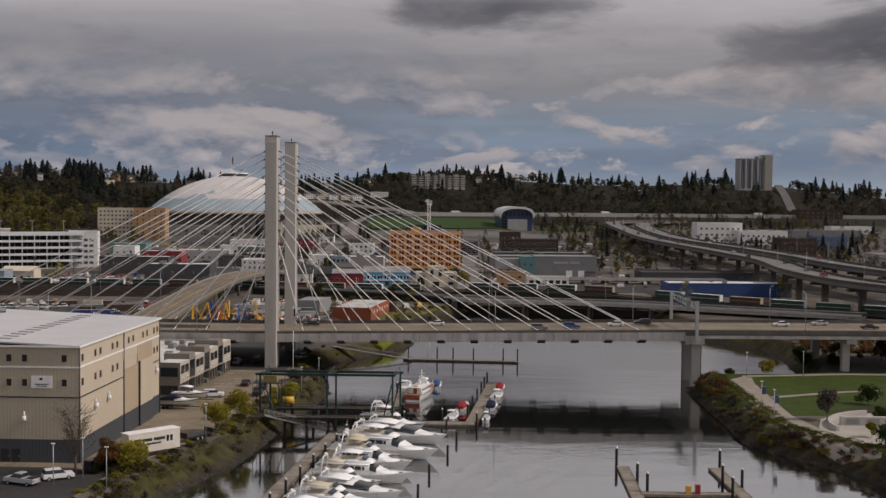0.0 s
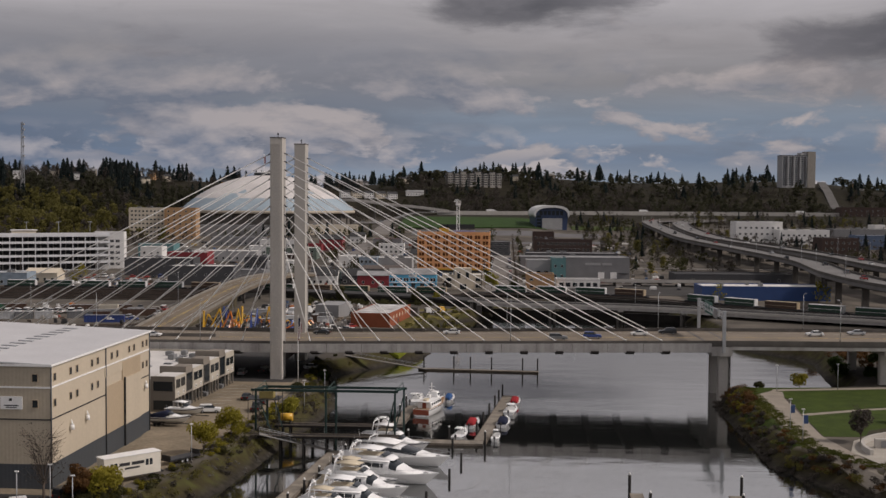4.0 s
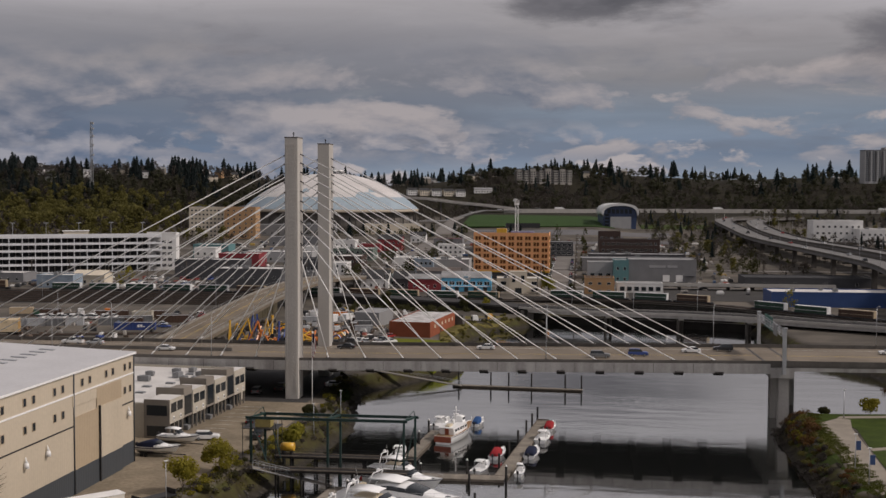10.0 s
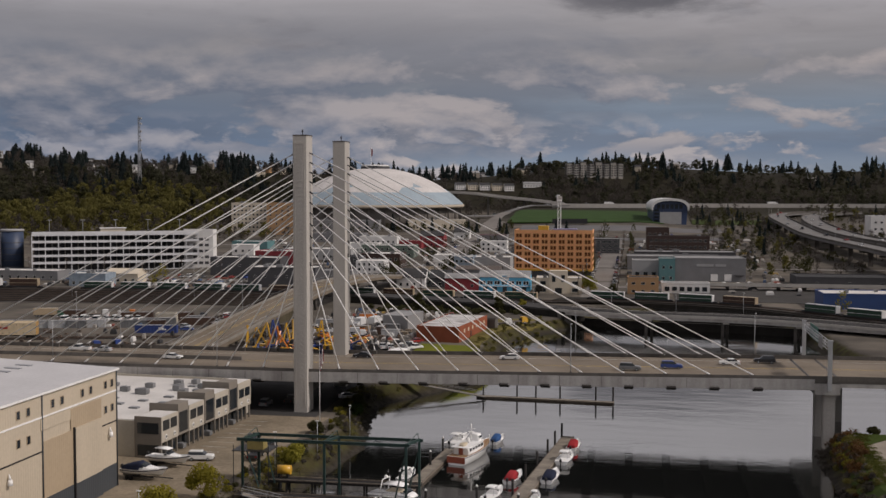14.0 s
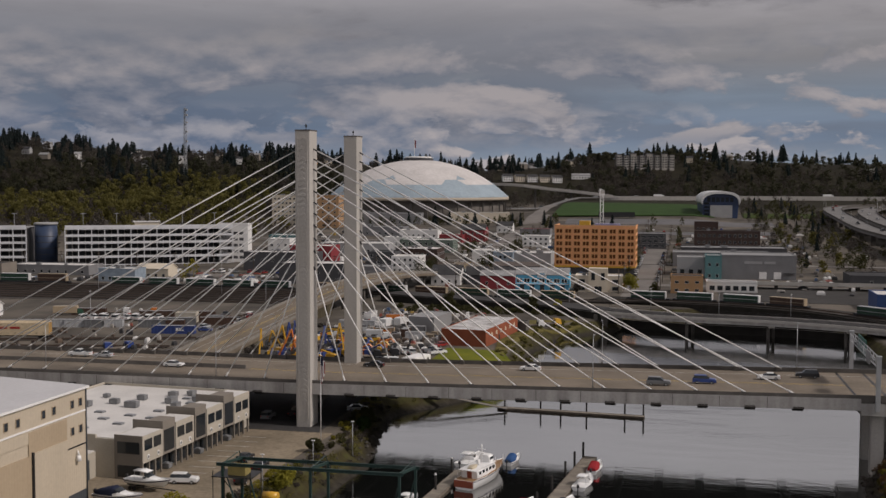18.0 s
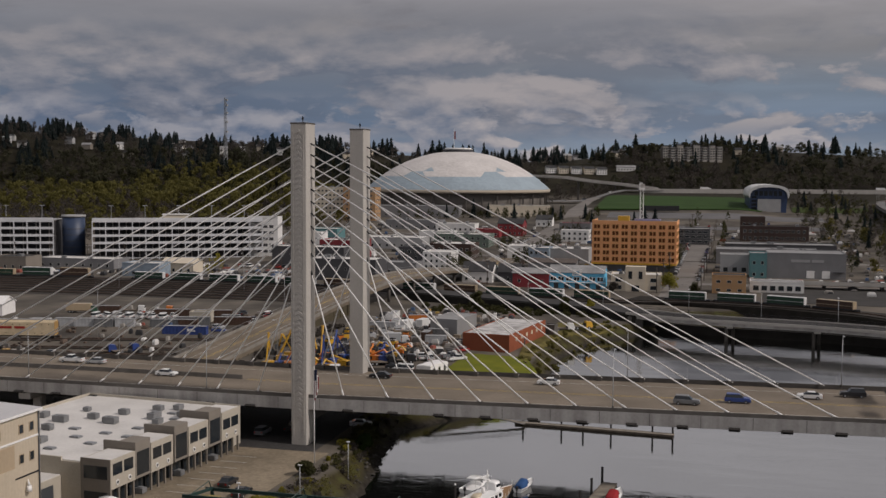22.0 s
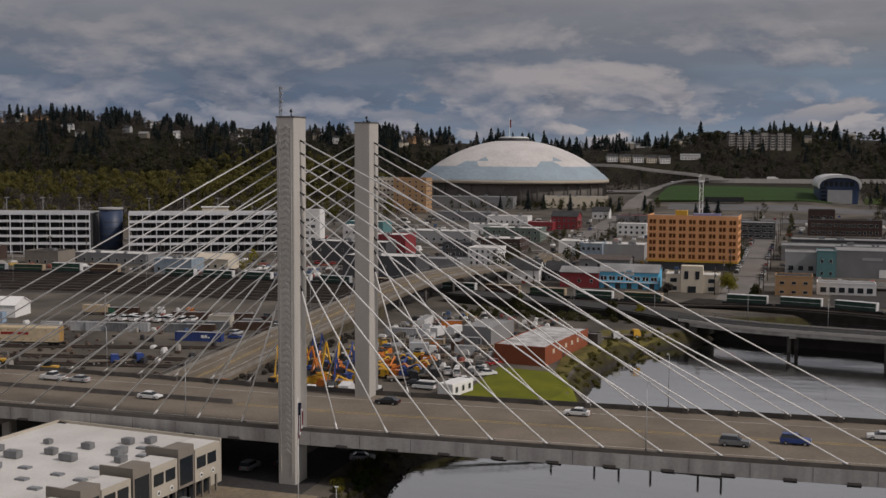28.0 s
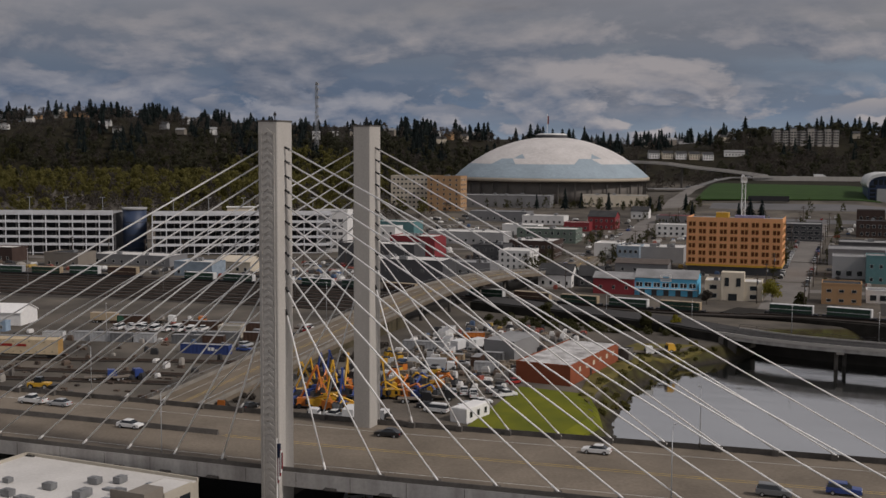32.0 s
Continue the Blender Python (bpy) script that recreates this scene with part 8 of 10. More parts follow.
sheet("playing_field", [(-40, 752), (95, 775), (95, 905), (-48, 930)], 0.15, mat("field_grass", (0.032, 0.066, 0.015), 0.95, 0, 0.2, 0.1), "green playing field beyond the car park", "lawn")
def bleachers(x, y, w):
    """Low dark stands: five benches stepping up over a frame."""
    t = thing("bleachers", "low dark stands beside the playing field", "stand", at=pose(x, y, lz(x, y), 0, 0, 10))
    for k in range(5):
        part("bench", boxes((-w / 2, w / 2, -k * 0.9 - 0.5, -k * 0.9, 0.4 + k * 0.55, 0.55 + k * 0.55)), M_steel, t)
        part("riser", boxes((-w / 2, w / 2, -k * 0.9 - 0.9, -k * 0.9 - 0.5, -0.6, 0.3 + k * 0.55)), M_dark, t)
    part("back_panel", boxes((-w / 2, w / 2, -4.7, -4.5, -0.6, 3.6)), M_dark, t)


bleachers(14, 752, 30)
sheet("rail_side_lot", [(88, 268), (140, 262), (205, 276), (205, 320), (88, 322)], 0.1, mat("lot_asphalt", (0.06, 0.057, 0.054), 0.9, 0, 0.3, 0.12, 1.5), "dark asphalt lot beside the rail line", "pavement")
sheet("field_verge", [(120, 790), (190, 800), (190, 900), (120, 900)], 0.15, M_grass, "green verge by the museum", "lawn")

M_brickr = mat("dark_red_brick", (0.075, 0.052, 0.045), 0.9, 0, 0.2, 0.3, 5.0, 0.1)
M_redp = mat("red_siding", (0.24, 0.028, 0.035), 0.7, 0, 0.12, 0.3)
M_bluep = mat("sky_blue_siding", (0.13, 0.50, 0.76), 0.7, 0, 0.1, 0.3)
M_teal = mat("teal_siding", (0.10, 0.22, 0.23), 0.7, 0, 0.12)
M_greyw = mat("grey_wall", (0.22, 0.22, 0.225), 0.85, 0, 0.15, 0.2)
M_lgrey = mat("light_grey_wall", (0.36, 0.36, 0.36), 0.8, 0, 0.12, 0.2)
# charcoal walls; also the painted shade inside the garage and its stair openings
M_dgrey = mat("charcoal_wall_and_shade", (0.085, 0.085, 0.09), 0.85, 0, 0.15, 0.2)
M_creamw = mat("cream_wall", (0.62, 0.55, 0.44), 0.85, 0, 0.12, 0.2)
M_tanw = mat("tan_wall", (0.42, 0.26, 0.14), 0.85, 0, 0.12, 0.2)
M_whitew = mat("white_wall", (0.74, 0.73, 0.71), 0.8, 0, 0.12, 0.2)
M_navyw = mat("blue_warehouse_siding", (0.025, 0.065, 0.20), 0.6, 0, 0.15, 0.2)


def orange_block():
    """The apartment block under construction: orange sheathing with openings, yellow band, tower crane behind."""
    ms = mat("orange_sheathing", (0.76, 0.38, 0.18), 0.85, 0, 0.14, 0.25, 3.0, 0.05)
    mo = mat("bare_opening", (0.14, 0.045, 0.02), 0.9, 0, 0.3)
    w, d, h, x0, y0 = 42.0, 22.0, 24.8, 26.9, 378.0
    z = lz(x0, y0)
    t = thing("apartment_block", "unfinished seven-storey block sheathed in orange boards with dark window openings", "building", at=(x0, y0, z))
    part("ground_floor", boxes((-w / 2 + 0.6, w / 2 - 0.6, 0.6, d, -0.5, 3.6)), M_dgrey, t, "dark open ground floor")
    part("yellow_band", boxes((-w / 2 - 0.1, w / 2 + 0.1, -0.1, d, 3.6, 4.5)), paint("yellow", PAINTS["yellow"]), t, "bright yellow band of boards")
    part("wall", boxes((-w / 2, w / 2, 0, d, 4.5, h)), ms, t, "orange board wall")
    part("parapet", boxes((-w / 2, w / 2, 0, 0.3, h, h + 0.9), (w / 2 - 0.3, w / 2, 0.3, d, h, h + 0.9), (-w / 2, -w / 2 + 0.3, 0.3, d, h, h + 0.9)), ms, t)
    part("stair_head", boxes((-8.5, -3.0, 4, 9, h, h + 3.0)), paint("yellow", PAINTS["yellow"]), t, "yellow stair head")
    part("roof", boxes((-w / 2 + 0.3, w / 2 - 0.3, 0.3, d, h, h + 0.1)), M_roofg, t)
    part("wrapped_pallet", boxes((-1, 12, 12, 16, h, h + 1.3)), mat("lilac_wrap", (0.32, 0.30, 0.45), 0.7), t)
    op = mesh_of("opening", boxes((-0.62, 0.62, -0.03, 0.12, -0.2, 1.9)), mo)
    fr = mesh_of("board_frame", boxes((-0.74, -0.62, -0.08, 0.02, -0.12, 1.87), (0.62, 0.74, -0.08, 0.02, -0.12, 1.87), (-0.62, 0.62, -0.08, 0.02, -0.12, 0), (-0.62, 0.62, -0.08, 0.02, 1.75, 1.87)), mat("raw_timber", (0.46, 0.27, 0.10), 0.8))
    for r in range(6):
        zz = 5.4 + r * 3.27
        for c in range(9):
            for dx in (-0.84, 0.84):
                o = part("opening", op, None, t, at=(-w / 2 + 2.5 + c * 4.62 + dx, 0, zz))
                part("board_frame", fr, None, o)
        for c in range(4):
            for dx in (-0.8, 0.8):
                o = part("opening", op, None, t, at=pose(w / 2, 3 + c * 5.3 + dx, zz, 0, 0, 90))
                part("board_frame", fr, None, o)
    for r in range(6):
        part("floor_line", boxes((-w / 2 - 0.04, w / 2 + 0.04, -0.04, 0.02, 4.5 + r * 3.27, 4.62 + r * 3.27)), ms, t)
    cr = thing("tower_crane", "white lattice tower crane behind the orange block", "crane", at=pose(28.5, 402, lz(28, 402), 0, 0, -82))
    bm = bmesh.new()
    H = 40.0
    for sx in (-0.8, 0.8):
        for sy in (-0.8, 0.8):
            rod(bm, (sx, sy, 0), (sx, sy, H), 0.14, seg=4)
    for k in range(20):
        z0, z1 = k * 2.0, k * 2.0 + 2.0
        s = 1 if k % 2 else -1
        for q in (-0.8, 0.8):
            rod(bm, (-0.8 * s, q, z0), (0.8 * s, q, z1), 0.08, seg=3)
            rod(bm, (q, -0.8 * s, z0), (q, 0.8 * s, z1), 0.08, seg=3)
    part("mast", bm, M_white, cr)
    part("cab", boxes((-1.2, 1.2, -1.4, 1.4, H, H + 2.2)), M_white, cr)
    bm = bmesh.new()
    for q in (-0.6, 0.6):
        rod(bm, (-20, q, H + 2.3), (2, q, H + 2.3), 0.12, seg=4)
    rod(bm, (-20, 0, H + 3.5), (2, 0, H + 3.5), 0.12, seg=4)
    for k in range(11):
        rod(bm, (-20 + 2 * k, -0.6, H + 2.3), (-19 + 2 * k, 0, H + 3.5), 0.06, seg=3)
        rod(bm, (-19 + 2 * k, 0, H + 3.5), (-18 + 2 * k, 0.6, H + 2.3), 0.06, seg=3)
    part("jib", bm, M_white, cr)
    part("counter_jib", boxes((1, 8.5, -0.7, 0.7, H + 2.2, H + 2.6)), M_white, cr)
    part("counterweight", boxes((5.5, 8.5, -0.9, 0.9, H + 1.2, H + 3.0)), M_conc, cr)


orange_block()


def blue_shop():
    t = building("blue_shop", "sky-blue long shop with a white logo board and black paired windows", 9.6, 303, 24, 15, 6.8, M_bluep, M_roofg, gable=2.6, rot=2, category="shop")
    pane = mesh_of("window", boxes((-0.55, 0.55, -0.05, 0.02, 0, 1.6)), M_win)
    fr = mesh_of("frame", boxes((-0.65, -0.55, -0.09, 0.02, -0.1, 1.7), (0.55, 0.65, -0.09, 0.02, -0.1, 1.7), (-0.55, 0.55, -0.09, 0.02, 1.6, 1.7), (-0.55, 0.55, -0.09, 0.02, -0.1, 0)), M_white)
    for k in range(7):
        for dx in (-0.65, 0.65):
            o = part("window", pane, None, t, at=(-10.2 + k * 3.4 + dx, -7.5, 3.4))
            part("frame", fr, None, o)
    sg = part("logo_board", boxes((-2.0, 2.2, -7.7, -7.52, 5.6, 8.2)), M_white, t, "white logo board")
    part("logo_mark", boxes((-1.0, 1.2, -7.74, -7.7, 6.7, 7.6), (-1.4, 1.6, -7.74, -7.7, 6.0, 6.3)), mat("logo_blue", (0.25, 0.45, 0.6), 0.7), sg)
    part("awning", boxes((-12.5, 12.5, -8.6, -7.5, 2.6, 2.8)), M_whitew, t)
    for k in range(5):
        part("shop_door", boxes((-10 + k * 4.6, -8 + k * 4.6, -7.56, -7.5, 0, 2.3)), M_dgrey, t)


blue_shop()
building("red_shop", "dark red timber shop with a low gable roof", -10.4, 300, 16, 13, 6.2, M_redp, M_roofg, gable=1.8, rows=1, cols=3, ww=1.0, wh=1.2, z0=2.2, rot=2, category="shop")


def modern_block():
    t = building("cream_studio", "cream stepped studio building with dark square windows", 35.5, 298, 21, 13, 6.8, M_creamw, M_roofw, rows=2, cols=4, side_cols=3, ww=2.6, wh=1.6, z0=0.8, units=3, rot=3, seed=4)
    c = part("centre_tower", boxes((-4.5, 4.0, -7.2, -1.0, 0, 10.6)), M_creamw, t, "taller cream centre bay")
    for x in (-2.4, 1.9):
        part("tall_window", boxes((x - 0.8, x + 0.8, -7.28, -7.2, 5.4, 8.6)), M_win, c)
    part("door", boxes((-1.8, 1.4, -7.28, -7.2, 0, 2.6)), M_win, c)


modern_block()
ROWS = (
    ("red_house", "red two-storey shop with dark hipped roof", -70, 562, 17, 16, 8.0, M_redp, M_roofd, dict(rows=2, cols=5, side_cols=3, gable=3.2, ww=1.0)),
    ("red_annex", "low red shop with pale flat roof", -84, 548, 16, 10, 5.0, M_redp, M_roofw, dict(rows=1, cols=4, ww=1.4, z0=1.2)),
    ("white_hall", "low white shop with flat roof", -115, 584, 28, 14, 5.2, M_whitew, M_roofw, dict(rows=1, cols=7, units=2)),
    ("green_shop", "long green-grey shop with pale roof", -86, 486, 34, 18, 7.2, mat("sage_wall", (0.16, 0.20, 0.17), 0.8), M_roofw, dict(rows=2, cols=9, side_cols=4, units=3)),
    ("brick_store", "dark brick corner store with white roof", -74, 416, 23, 22, 8.5, M_brickr, M_roofw, dict(rows=2, cols=7, side_cols=6, units=4)),
    ("white_lofts", "white corner building with small dark windows", -70, 371, 15, 17, 8.6, M_whitew, M_roofw, dict(rows=3, cols=5, side_cols=5, ww=1.0, wh=1.3)),
    ("grey_lofts", "grey building with dark windows beside the lofts", -86, 378, 15, 16, 10.0, M_dgrey, M_roofd, dict(rows=3, cols=4, units=2)),
    ("shed_row", "long grey shop with low pale roof", -86, 342, 24, 14, 5.5, M_greyw, M_roofg, dict(rows=1, cols=6, units=2)),
    ("gabled_house", "dark-roofed white timber house", -34, 314, 14, 12, 5.0, M_whitew, M_roofd, dict(rows=1, cols=4, side_cols=3, gable=4.0, ww=1.0)),
    ("dark_house", "dark timber house with steep roof", -20, 318, 10, 11, 4.6, M_dgrey, M_roofd, dict(rows=1, cols=3, side_cols=2, gable=3.6)),
    ("mint_wall_shop", "small mint-green and white shop", -29, 327, 8, 9, 5.4, mat("mint_wall", (0.42, 0.52, 0.50), 0.8), M_roofg, dict(rows=1, cols=2)),
    ("white_shop", "white box-shaped shop on a corner", -36, 428, 13, 16, 6.8, M_whitew, M_roofw, dict(rows=1, cols=2, units=1)),
    ("blue_grey_shop", "pale blue-grey two-storey shop", -22, 412, 11, 15, 7.6, mat("blue_grey_wall", (0.28, 0.34, 0.40), 0.8), M_roofw, dict(rows=2, cols=4, units=2)),
    ("grey_store", "grey metal store with white roof units", -7, 420, 22, 20, 6.8, M_lgrey, M_roofw, dict(rows=0, cols=0, units=6)),
    ("white_house", "white two-storey house with a porch", -20, 533, 18, 12, 6.6, M_whitew, M_roofw, dict(rows=2, cols=5, side_cols=3)),
    ("red_roof_store", "low store with a dull red roof", -31, 612, 22, 16, 4.8, M_greyw, mat("dull_red_roof", (0.22, 0.05, 0.05), 0.8), dict(rows=1, cols=5)),
    ("brown_roof_store", "low store with a brown roof", -9, 376, 24, 14, 4.4, M_greyw, mat("brown_roof", (0.13, 0.11, 0.10), 0.9), dict(rows=1, cols=4, gable=1.6)),
    ("car_deck", "dark open parking deck", 54, 534, 20, 20, 9.0, M_dgrey, M_roofg, dict(rows=3, cols=5, ww=2.6, wh=1.3)),
    ("brick_mill", "long dark brick mill with grouped windows", 103, 562, 42, 16, 9.0, M_brickr, M_roofd, dict(rows=2, cols=12, ww=1.6, wh=1.8, units=2)),
    ("brick_mill", "dark brick mill wing with a square tower", 90, 598, 16, 12, 12.0, M_brickr, M_roofd, dict(rows=2, cols=4, ww=1.6, wh=1.8)),
    ("grey_depot", "grey flat-roofed depot near the rails", 96, 436, 52, 22, 7.0, M_greyw, M_roofg, dict(rows=1, cols=9, units=5)),
    ("grey_depot", "dark flat-roofed depot with loading doors", 104, 476, 60, 20, 6.0, M_dgrey, M_roofg, dict(rows=1, cols=12, ww=2.4, units=4)),
    ("teal_store", "teal storage building with small windows", 91, 374, 8, 14, 11.4, M_teal, M_roofg, dict(rows=2, cols=2, ww=1.2)),
    ("storage_hall", "large grey storage hall with white loading doors", 113, 382, 36, 26, 11.4, M_greyw, M_roofg, dict(rows=0)),
    ("white_bays", "low grey store with white doors", 80, 388, 14, 16, 9.0, M_lgrey, M_roofg, dict(rows=1, cols=3, ww=2.2, wh=2.2)),
    ("tan_shop", "small tan and navy flat-roofed shop", 78.3, 300, 14, 12, 7.4, M_tanw, M_roofd, dict(rows=2, cols=3, ww=1.6, wh=1.0)),
    ("white_depot", "low white depot with loading bays", 98, 308, 22, 10, 4.4, M_whitew, M_roofg, dict(rows=1, cols=6, ww=2.2, wh=2.0)),
    ("blue_warehouse", "long low royal-blue warehouse with white edge", 179, 252, 58, 20, 6.0, M_navyw, M_roofw, dict(rows=0, units=3)),
    ("grey_warehouse", "long low grey warehouse behind the blue one", 187, 362, 66, 24, 4.5, M_dgrey, M_roofd, dict(rows=1, cols=4)),
    ("white_brewery", "white castellated industrial building", 270, 686, 38, 22, 15.5, M_whitew, M_roofw, dict(rows=3, cols=8, ww=1.6, units=6, parapet=1.4)),
    ("white_annex", "white industrial annex with teal panel", 302, 666, 40, 20, 11.0, M_whitew, M_roofw, dict(rows=2, cols=9, ww=1.6, units=4)),
    ("brick_block", "dark red brick industrial block", 294, 540, 25, 24, 13.0, M_brickr, M_roofd, dict(rows=3, cols=6)),
    ("blue_block", "dull blue metal industrial shed", 342, 618, 26, 20, 10.0, mat("dull_blue_wall", (0.12, 0.16, 0.24), 0.8), M_roofg, dict(rows=2, cols=5)),
    ("white_depot", "low white depot on the rise", 420, 800, 40, 20, 6.0, M_whitew, M_roofw, dict(rows=1, cols=8)),
    ("red_depot", "low dark red depot on the rise", 470, 1060, 52, 22, 10.0, M_brickr, M_roofw, dict(rows=2, cols=8)),
    ("grey_depot", "long grey depot below the freeway", 370, 720, 60, 26, 8.0, M_greyw, M_roofg, dict(rows=1, cols=10, units=4)),
    ("grey_depot", "pale grey industrial shed by a freeway", 350, 480, 44, 24, 7.0, M_lgrey, M_roofg, dict(rows=1, cols=8)),
    ("cream_mill", "cream gabled store by the rail line", -187, 311, 17, 11, 5.0, M_creamw, M_creamw, dict(rows=1, cols=4, gable=2.2)),
    ("white_store", "grey-blue store with white roof and windows", -196, 292, 19, 12, 6.0, mat("blue_grey_wall", (0.28, 0.34, 0.40), 0.8), M_roofw, dict(rows=1, cols=5, units=2)),
    ("pale_roof_depot", "low depot with wide pale roof", -250, 324, 44, 16, 4.6, M_greyw, M_roofw, dict(rows=1, cols=9, units=2)),
    ("dark_depot", "dark brown brick rail depot", -275, 304, 19, 14, 6.4, M_brown, M_roofd, dict(rows=1, cols=4, units=3)),
    ("brick_depot", "small red brick rail depot", -320, 314, 14, 12, 6.6, M_brickr, M_roofw, dict(rows=1, cols=3)),
    ("grey_hall", "long charcoal hall with portholes and pale roof", -100, 306, 34, 18, 9.5, M_dgrey, M_roofw, dict(rows=1, cols=6, ww=1.0, wh=1.0, z0=5.0, units=3)),
    ("charcoal_hall", "charcoal hall with small square windows", -142, 372, 40, 16, 9.5, M_dgrey, M_roofw, dict(rows=1, cols=6, ww=1.0, wh=1.0, z0=5.0, units=4)),
    ("red_hall", "white-roofed hall with a red front", -132, 396, 24, 18, 11.0, M_redp, M_roofw, dict(rows=0, units=3)),
    ("teal_hall", "teal hall with a flat pale roof", -178, 484, 24, 16, 9.0, M_teal, M_roofw, dict(rows=1, cols=5)),
    ("white_tower_house", "white stair block with teal side", -170, 446, 14, 12, 10.0, M_whitew, M_roofw, dict(rows=2, cols=3)),
    ("pale_hall", "low pale exhibition hall", -128, 470, 44, 22, 6.0, M_lgrey, M_roofw, dict(rows=1, cols=9, units=4)),
    ("grey_store", "grey store near the dome", -150, 600, 40, 18, 6.0, M_greyw, M_roofg, dict(rows=1, cols=8, units=3)),
    ("white_house", "white timber house with gable roof", -60, 640, 12, 10, 5.0, M_whitew, M_roofd, dict(rows=1, cols=3, gable=3.0)),
    ("brown_house", "brown timber house with gable roof", 6, 470, 14, 12, 5.4, M_brown, M_roofd, dict(rows=1, cols=4, gable=3.0)),
    ("white_store", "white flat-roofed store beside a street", 24, 470, 16, 14, 5.0, M_whitew, M_roofw, dict(rows=1, cols=4, units=2)),
    ("grey_store", "grey flat-roofed store beside a street", 12, 520, 26, 18, 6.0, M_greyw, M_roofw, dict(rows=1, cols=6, units=3)),
    ("brick_store", "dark brick flat-roofed street store", 6, 580, 30, 18, 6.5, M_brickr, M_roofg, dict(rows=1, cols=6, units=3)),
    ("white_store", "white flat-roofed store beside a street", -112, 520, 22, 14, 5.5, M_whitew, M_roofw, dict(rows=1, cols=5, units=2)),
)
HALL = {}
for k, (nm, lab, x, y, w, d, h, wl, rf, kw) in enumerate(ROWS):
    kw = dict(kw)
    kw.setdefault("rot", 1.0)
    kw.setdefault("seed", k)
    HALL[nm] = building(nm, lab, east(x), y, w, d, h, wl, rf, **kw)
# doors and name of the storage hall
for x in (2, 9):
    part("roller_door", boxes((x - 1.8, x + 1.8, -13.12, -13, 0, 3.6)), M_white, HALL["storage_hall"], "white roller door")
part("lettering", boxes((-7, 1.6, -13.1, -13, 7.5, 8.8)), M_lgrey, HALL["storage_hall"], "faint raised lettering bar")
part("lettering", boxes((2.6, 8, -13.1, -13, 7.5, 8.8)), M_lgrey, HALL["storage_hall"], "faint raised lettering bar")
part("canopy", boxes((12, 17, -14.5, -13, 3.0, 3.3)), M_dgrey, HALL["storage_hall"])
# elevated road in front of the hall
t = thing("elevated_street", "low grey elevated street on short columns", "road")
part("deck", boxes((86, 190, 322, 332, 6.2, 7.0)), M_conc_d, t)
part("parapet", boxes((86, 190, 321.7, 322, 6.2, 7.9)), M_conc, t)
for k in range(9):
    part("column", boxes((90 + k * 12, 91.4 + k * 12, 325, 329, 3.8, 6.2)), M_conc_d, t)


M_gar = mat("garage_paint", (0.66, 0.67, 0.69), 0.7, 0, 0.15, 0.2, 2.0)


def garage(x, y, w, d, rot, n, tag):
    """An open parking garage: white frames with arched top bays and a charcoal core painted as shaded decks behind."""
    z = 5.6
    h = 21.7
    t = thing("parking_garage", "white concrete multi-storey parking garage with open bays", "garage", "parking garages", at=pose(x, y, z, 0, 0, rot))
    # solid block: the shade of the open decks is put into its colour
    part("core", boxes((-w / 2 + 0.8, w / 2 - 0.8, 6.5, d, -1.5, h - 1.4)), M_dgrey, t, "solid charcoal core painted as shaded deck interior")
    for k in range(n):
        part("inner_column", boxes((-0.25, 0.25, 5.6, 6.2, -1.4, h - 1.4)), M_conc, t, at=(-w / 2 + w * (k + 0.5) / n, 0, 0))
    for k in range(5):
        part("roof_light", boxes((-0.12, 0.12, -0.12, 0.12, h - 1.0, h + 6.5), (-1.4, 1.4, -0.2, 0.2, h + 6.5, h + 6.8)), M_pole, t, at=(-w / 2 + w * (k + 0.5) / 5, d * 0.55, 0))
    part("roof_deck", boxes((-w / 2, w / 2, 0, d, h - 1.3, h - 1.0)), M_roofg, t)
    fl = 4.0
    for r in range(6):
        zz = r * fl - 0.2
        if zz > h:
            break
        part("spandrel", boxes((-w / 2, w / 2, -0.02, 0.35, zz, zz + 1.35 if r else zz + 0.4)), M_gar, t, "white spandrel")
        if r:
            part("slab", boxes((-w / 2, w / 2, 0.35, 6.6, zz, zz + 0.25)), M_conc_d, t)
    part("fascia", boxes((-w / 2, w / 2, -0.1, 0.35, h - 1.0, h + 0.5)), M_gar, t)
    col = mesh_of("column", boxes((-0.22, 0.22, -0.14, 0.45, -1.4, h - 0.9)), M_gar)
    for k in range(n + 1):
        part("column", col, None, t, at=(-w / 2 + w * k / n, 0, 0))
    bay = w / n
    bm = bmesh.new()
    pts = [(-bay / 2, 0)] + [(-bay / 2 * math.cos(a), 1.1 * math.sin(a) ** 0.6 - 0.2) for a in np.linspace(0.05, math.pi - 0.05, 7)] + [(bay / 2, 0), (bay / 2, 1.2), (-bay / 2, 1.2)]
    vs = [[bm.verts.new((px, yy, pz)) for px, pz in pts] for yy in (-0.05, 0.3)]
    k = len(pts)
    bm.faces.new(vs[0])
    bm.faces.new(vs[1][::-1])
    for j in range(k):
        bm.faces.new((vs[0][j], vs[0][(j + 1) % k], vs[1][(j + 1) % k], vs[1][j]))
    bmesh.ops.recalc_face_normals(bm, faces=bm.faces)
    arch = mesh_of("arch", bm, M_gar)
    for j in range(n):
        part("arch", arch, None, t, at=(-w / 2 + bay * (j + 0.5), 0, h - 2.1))
    return t


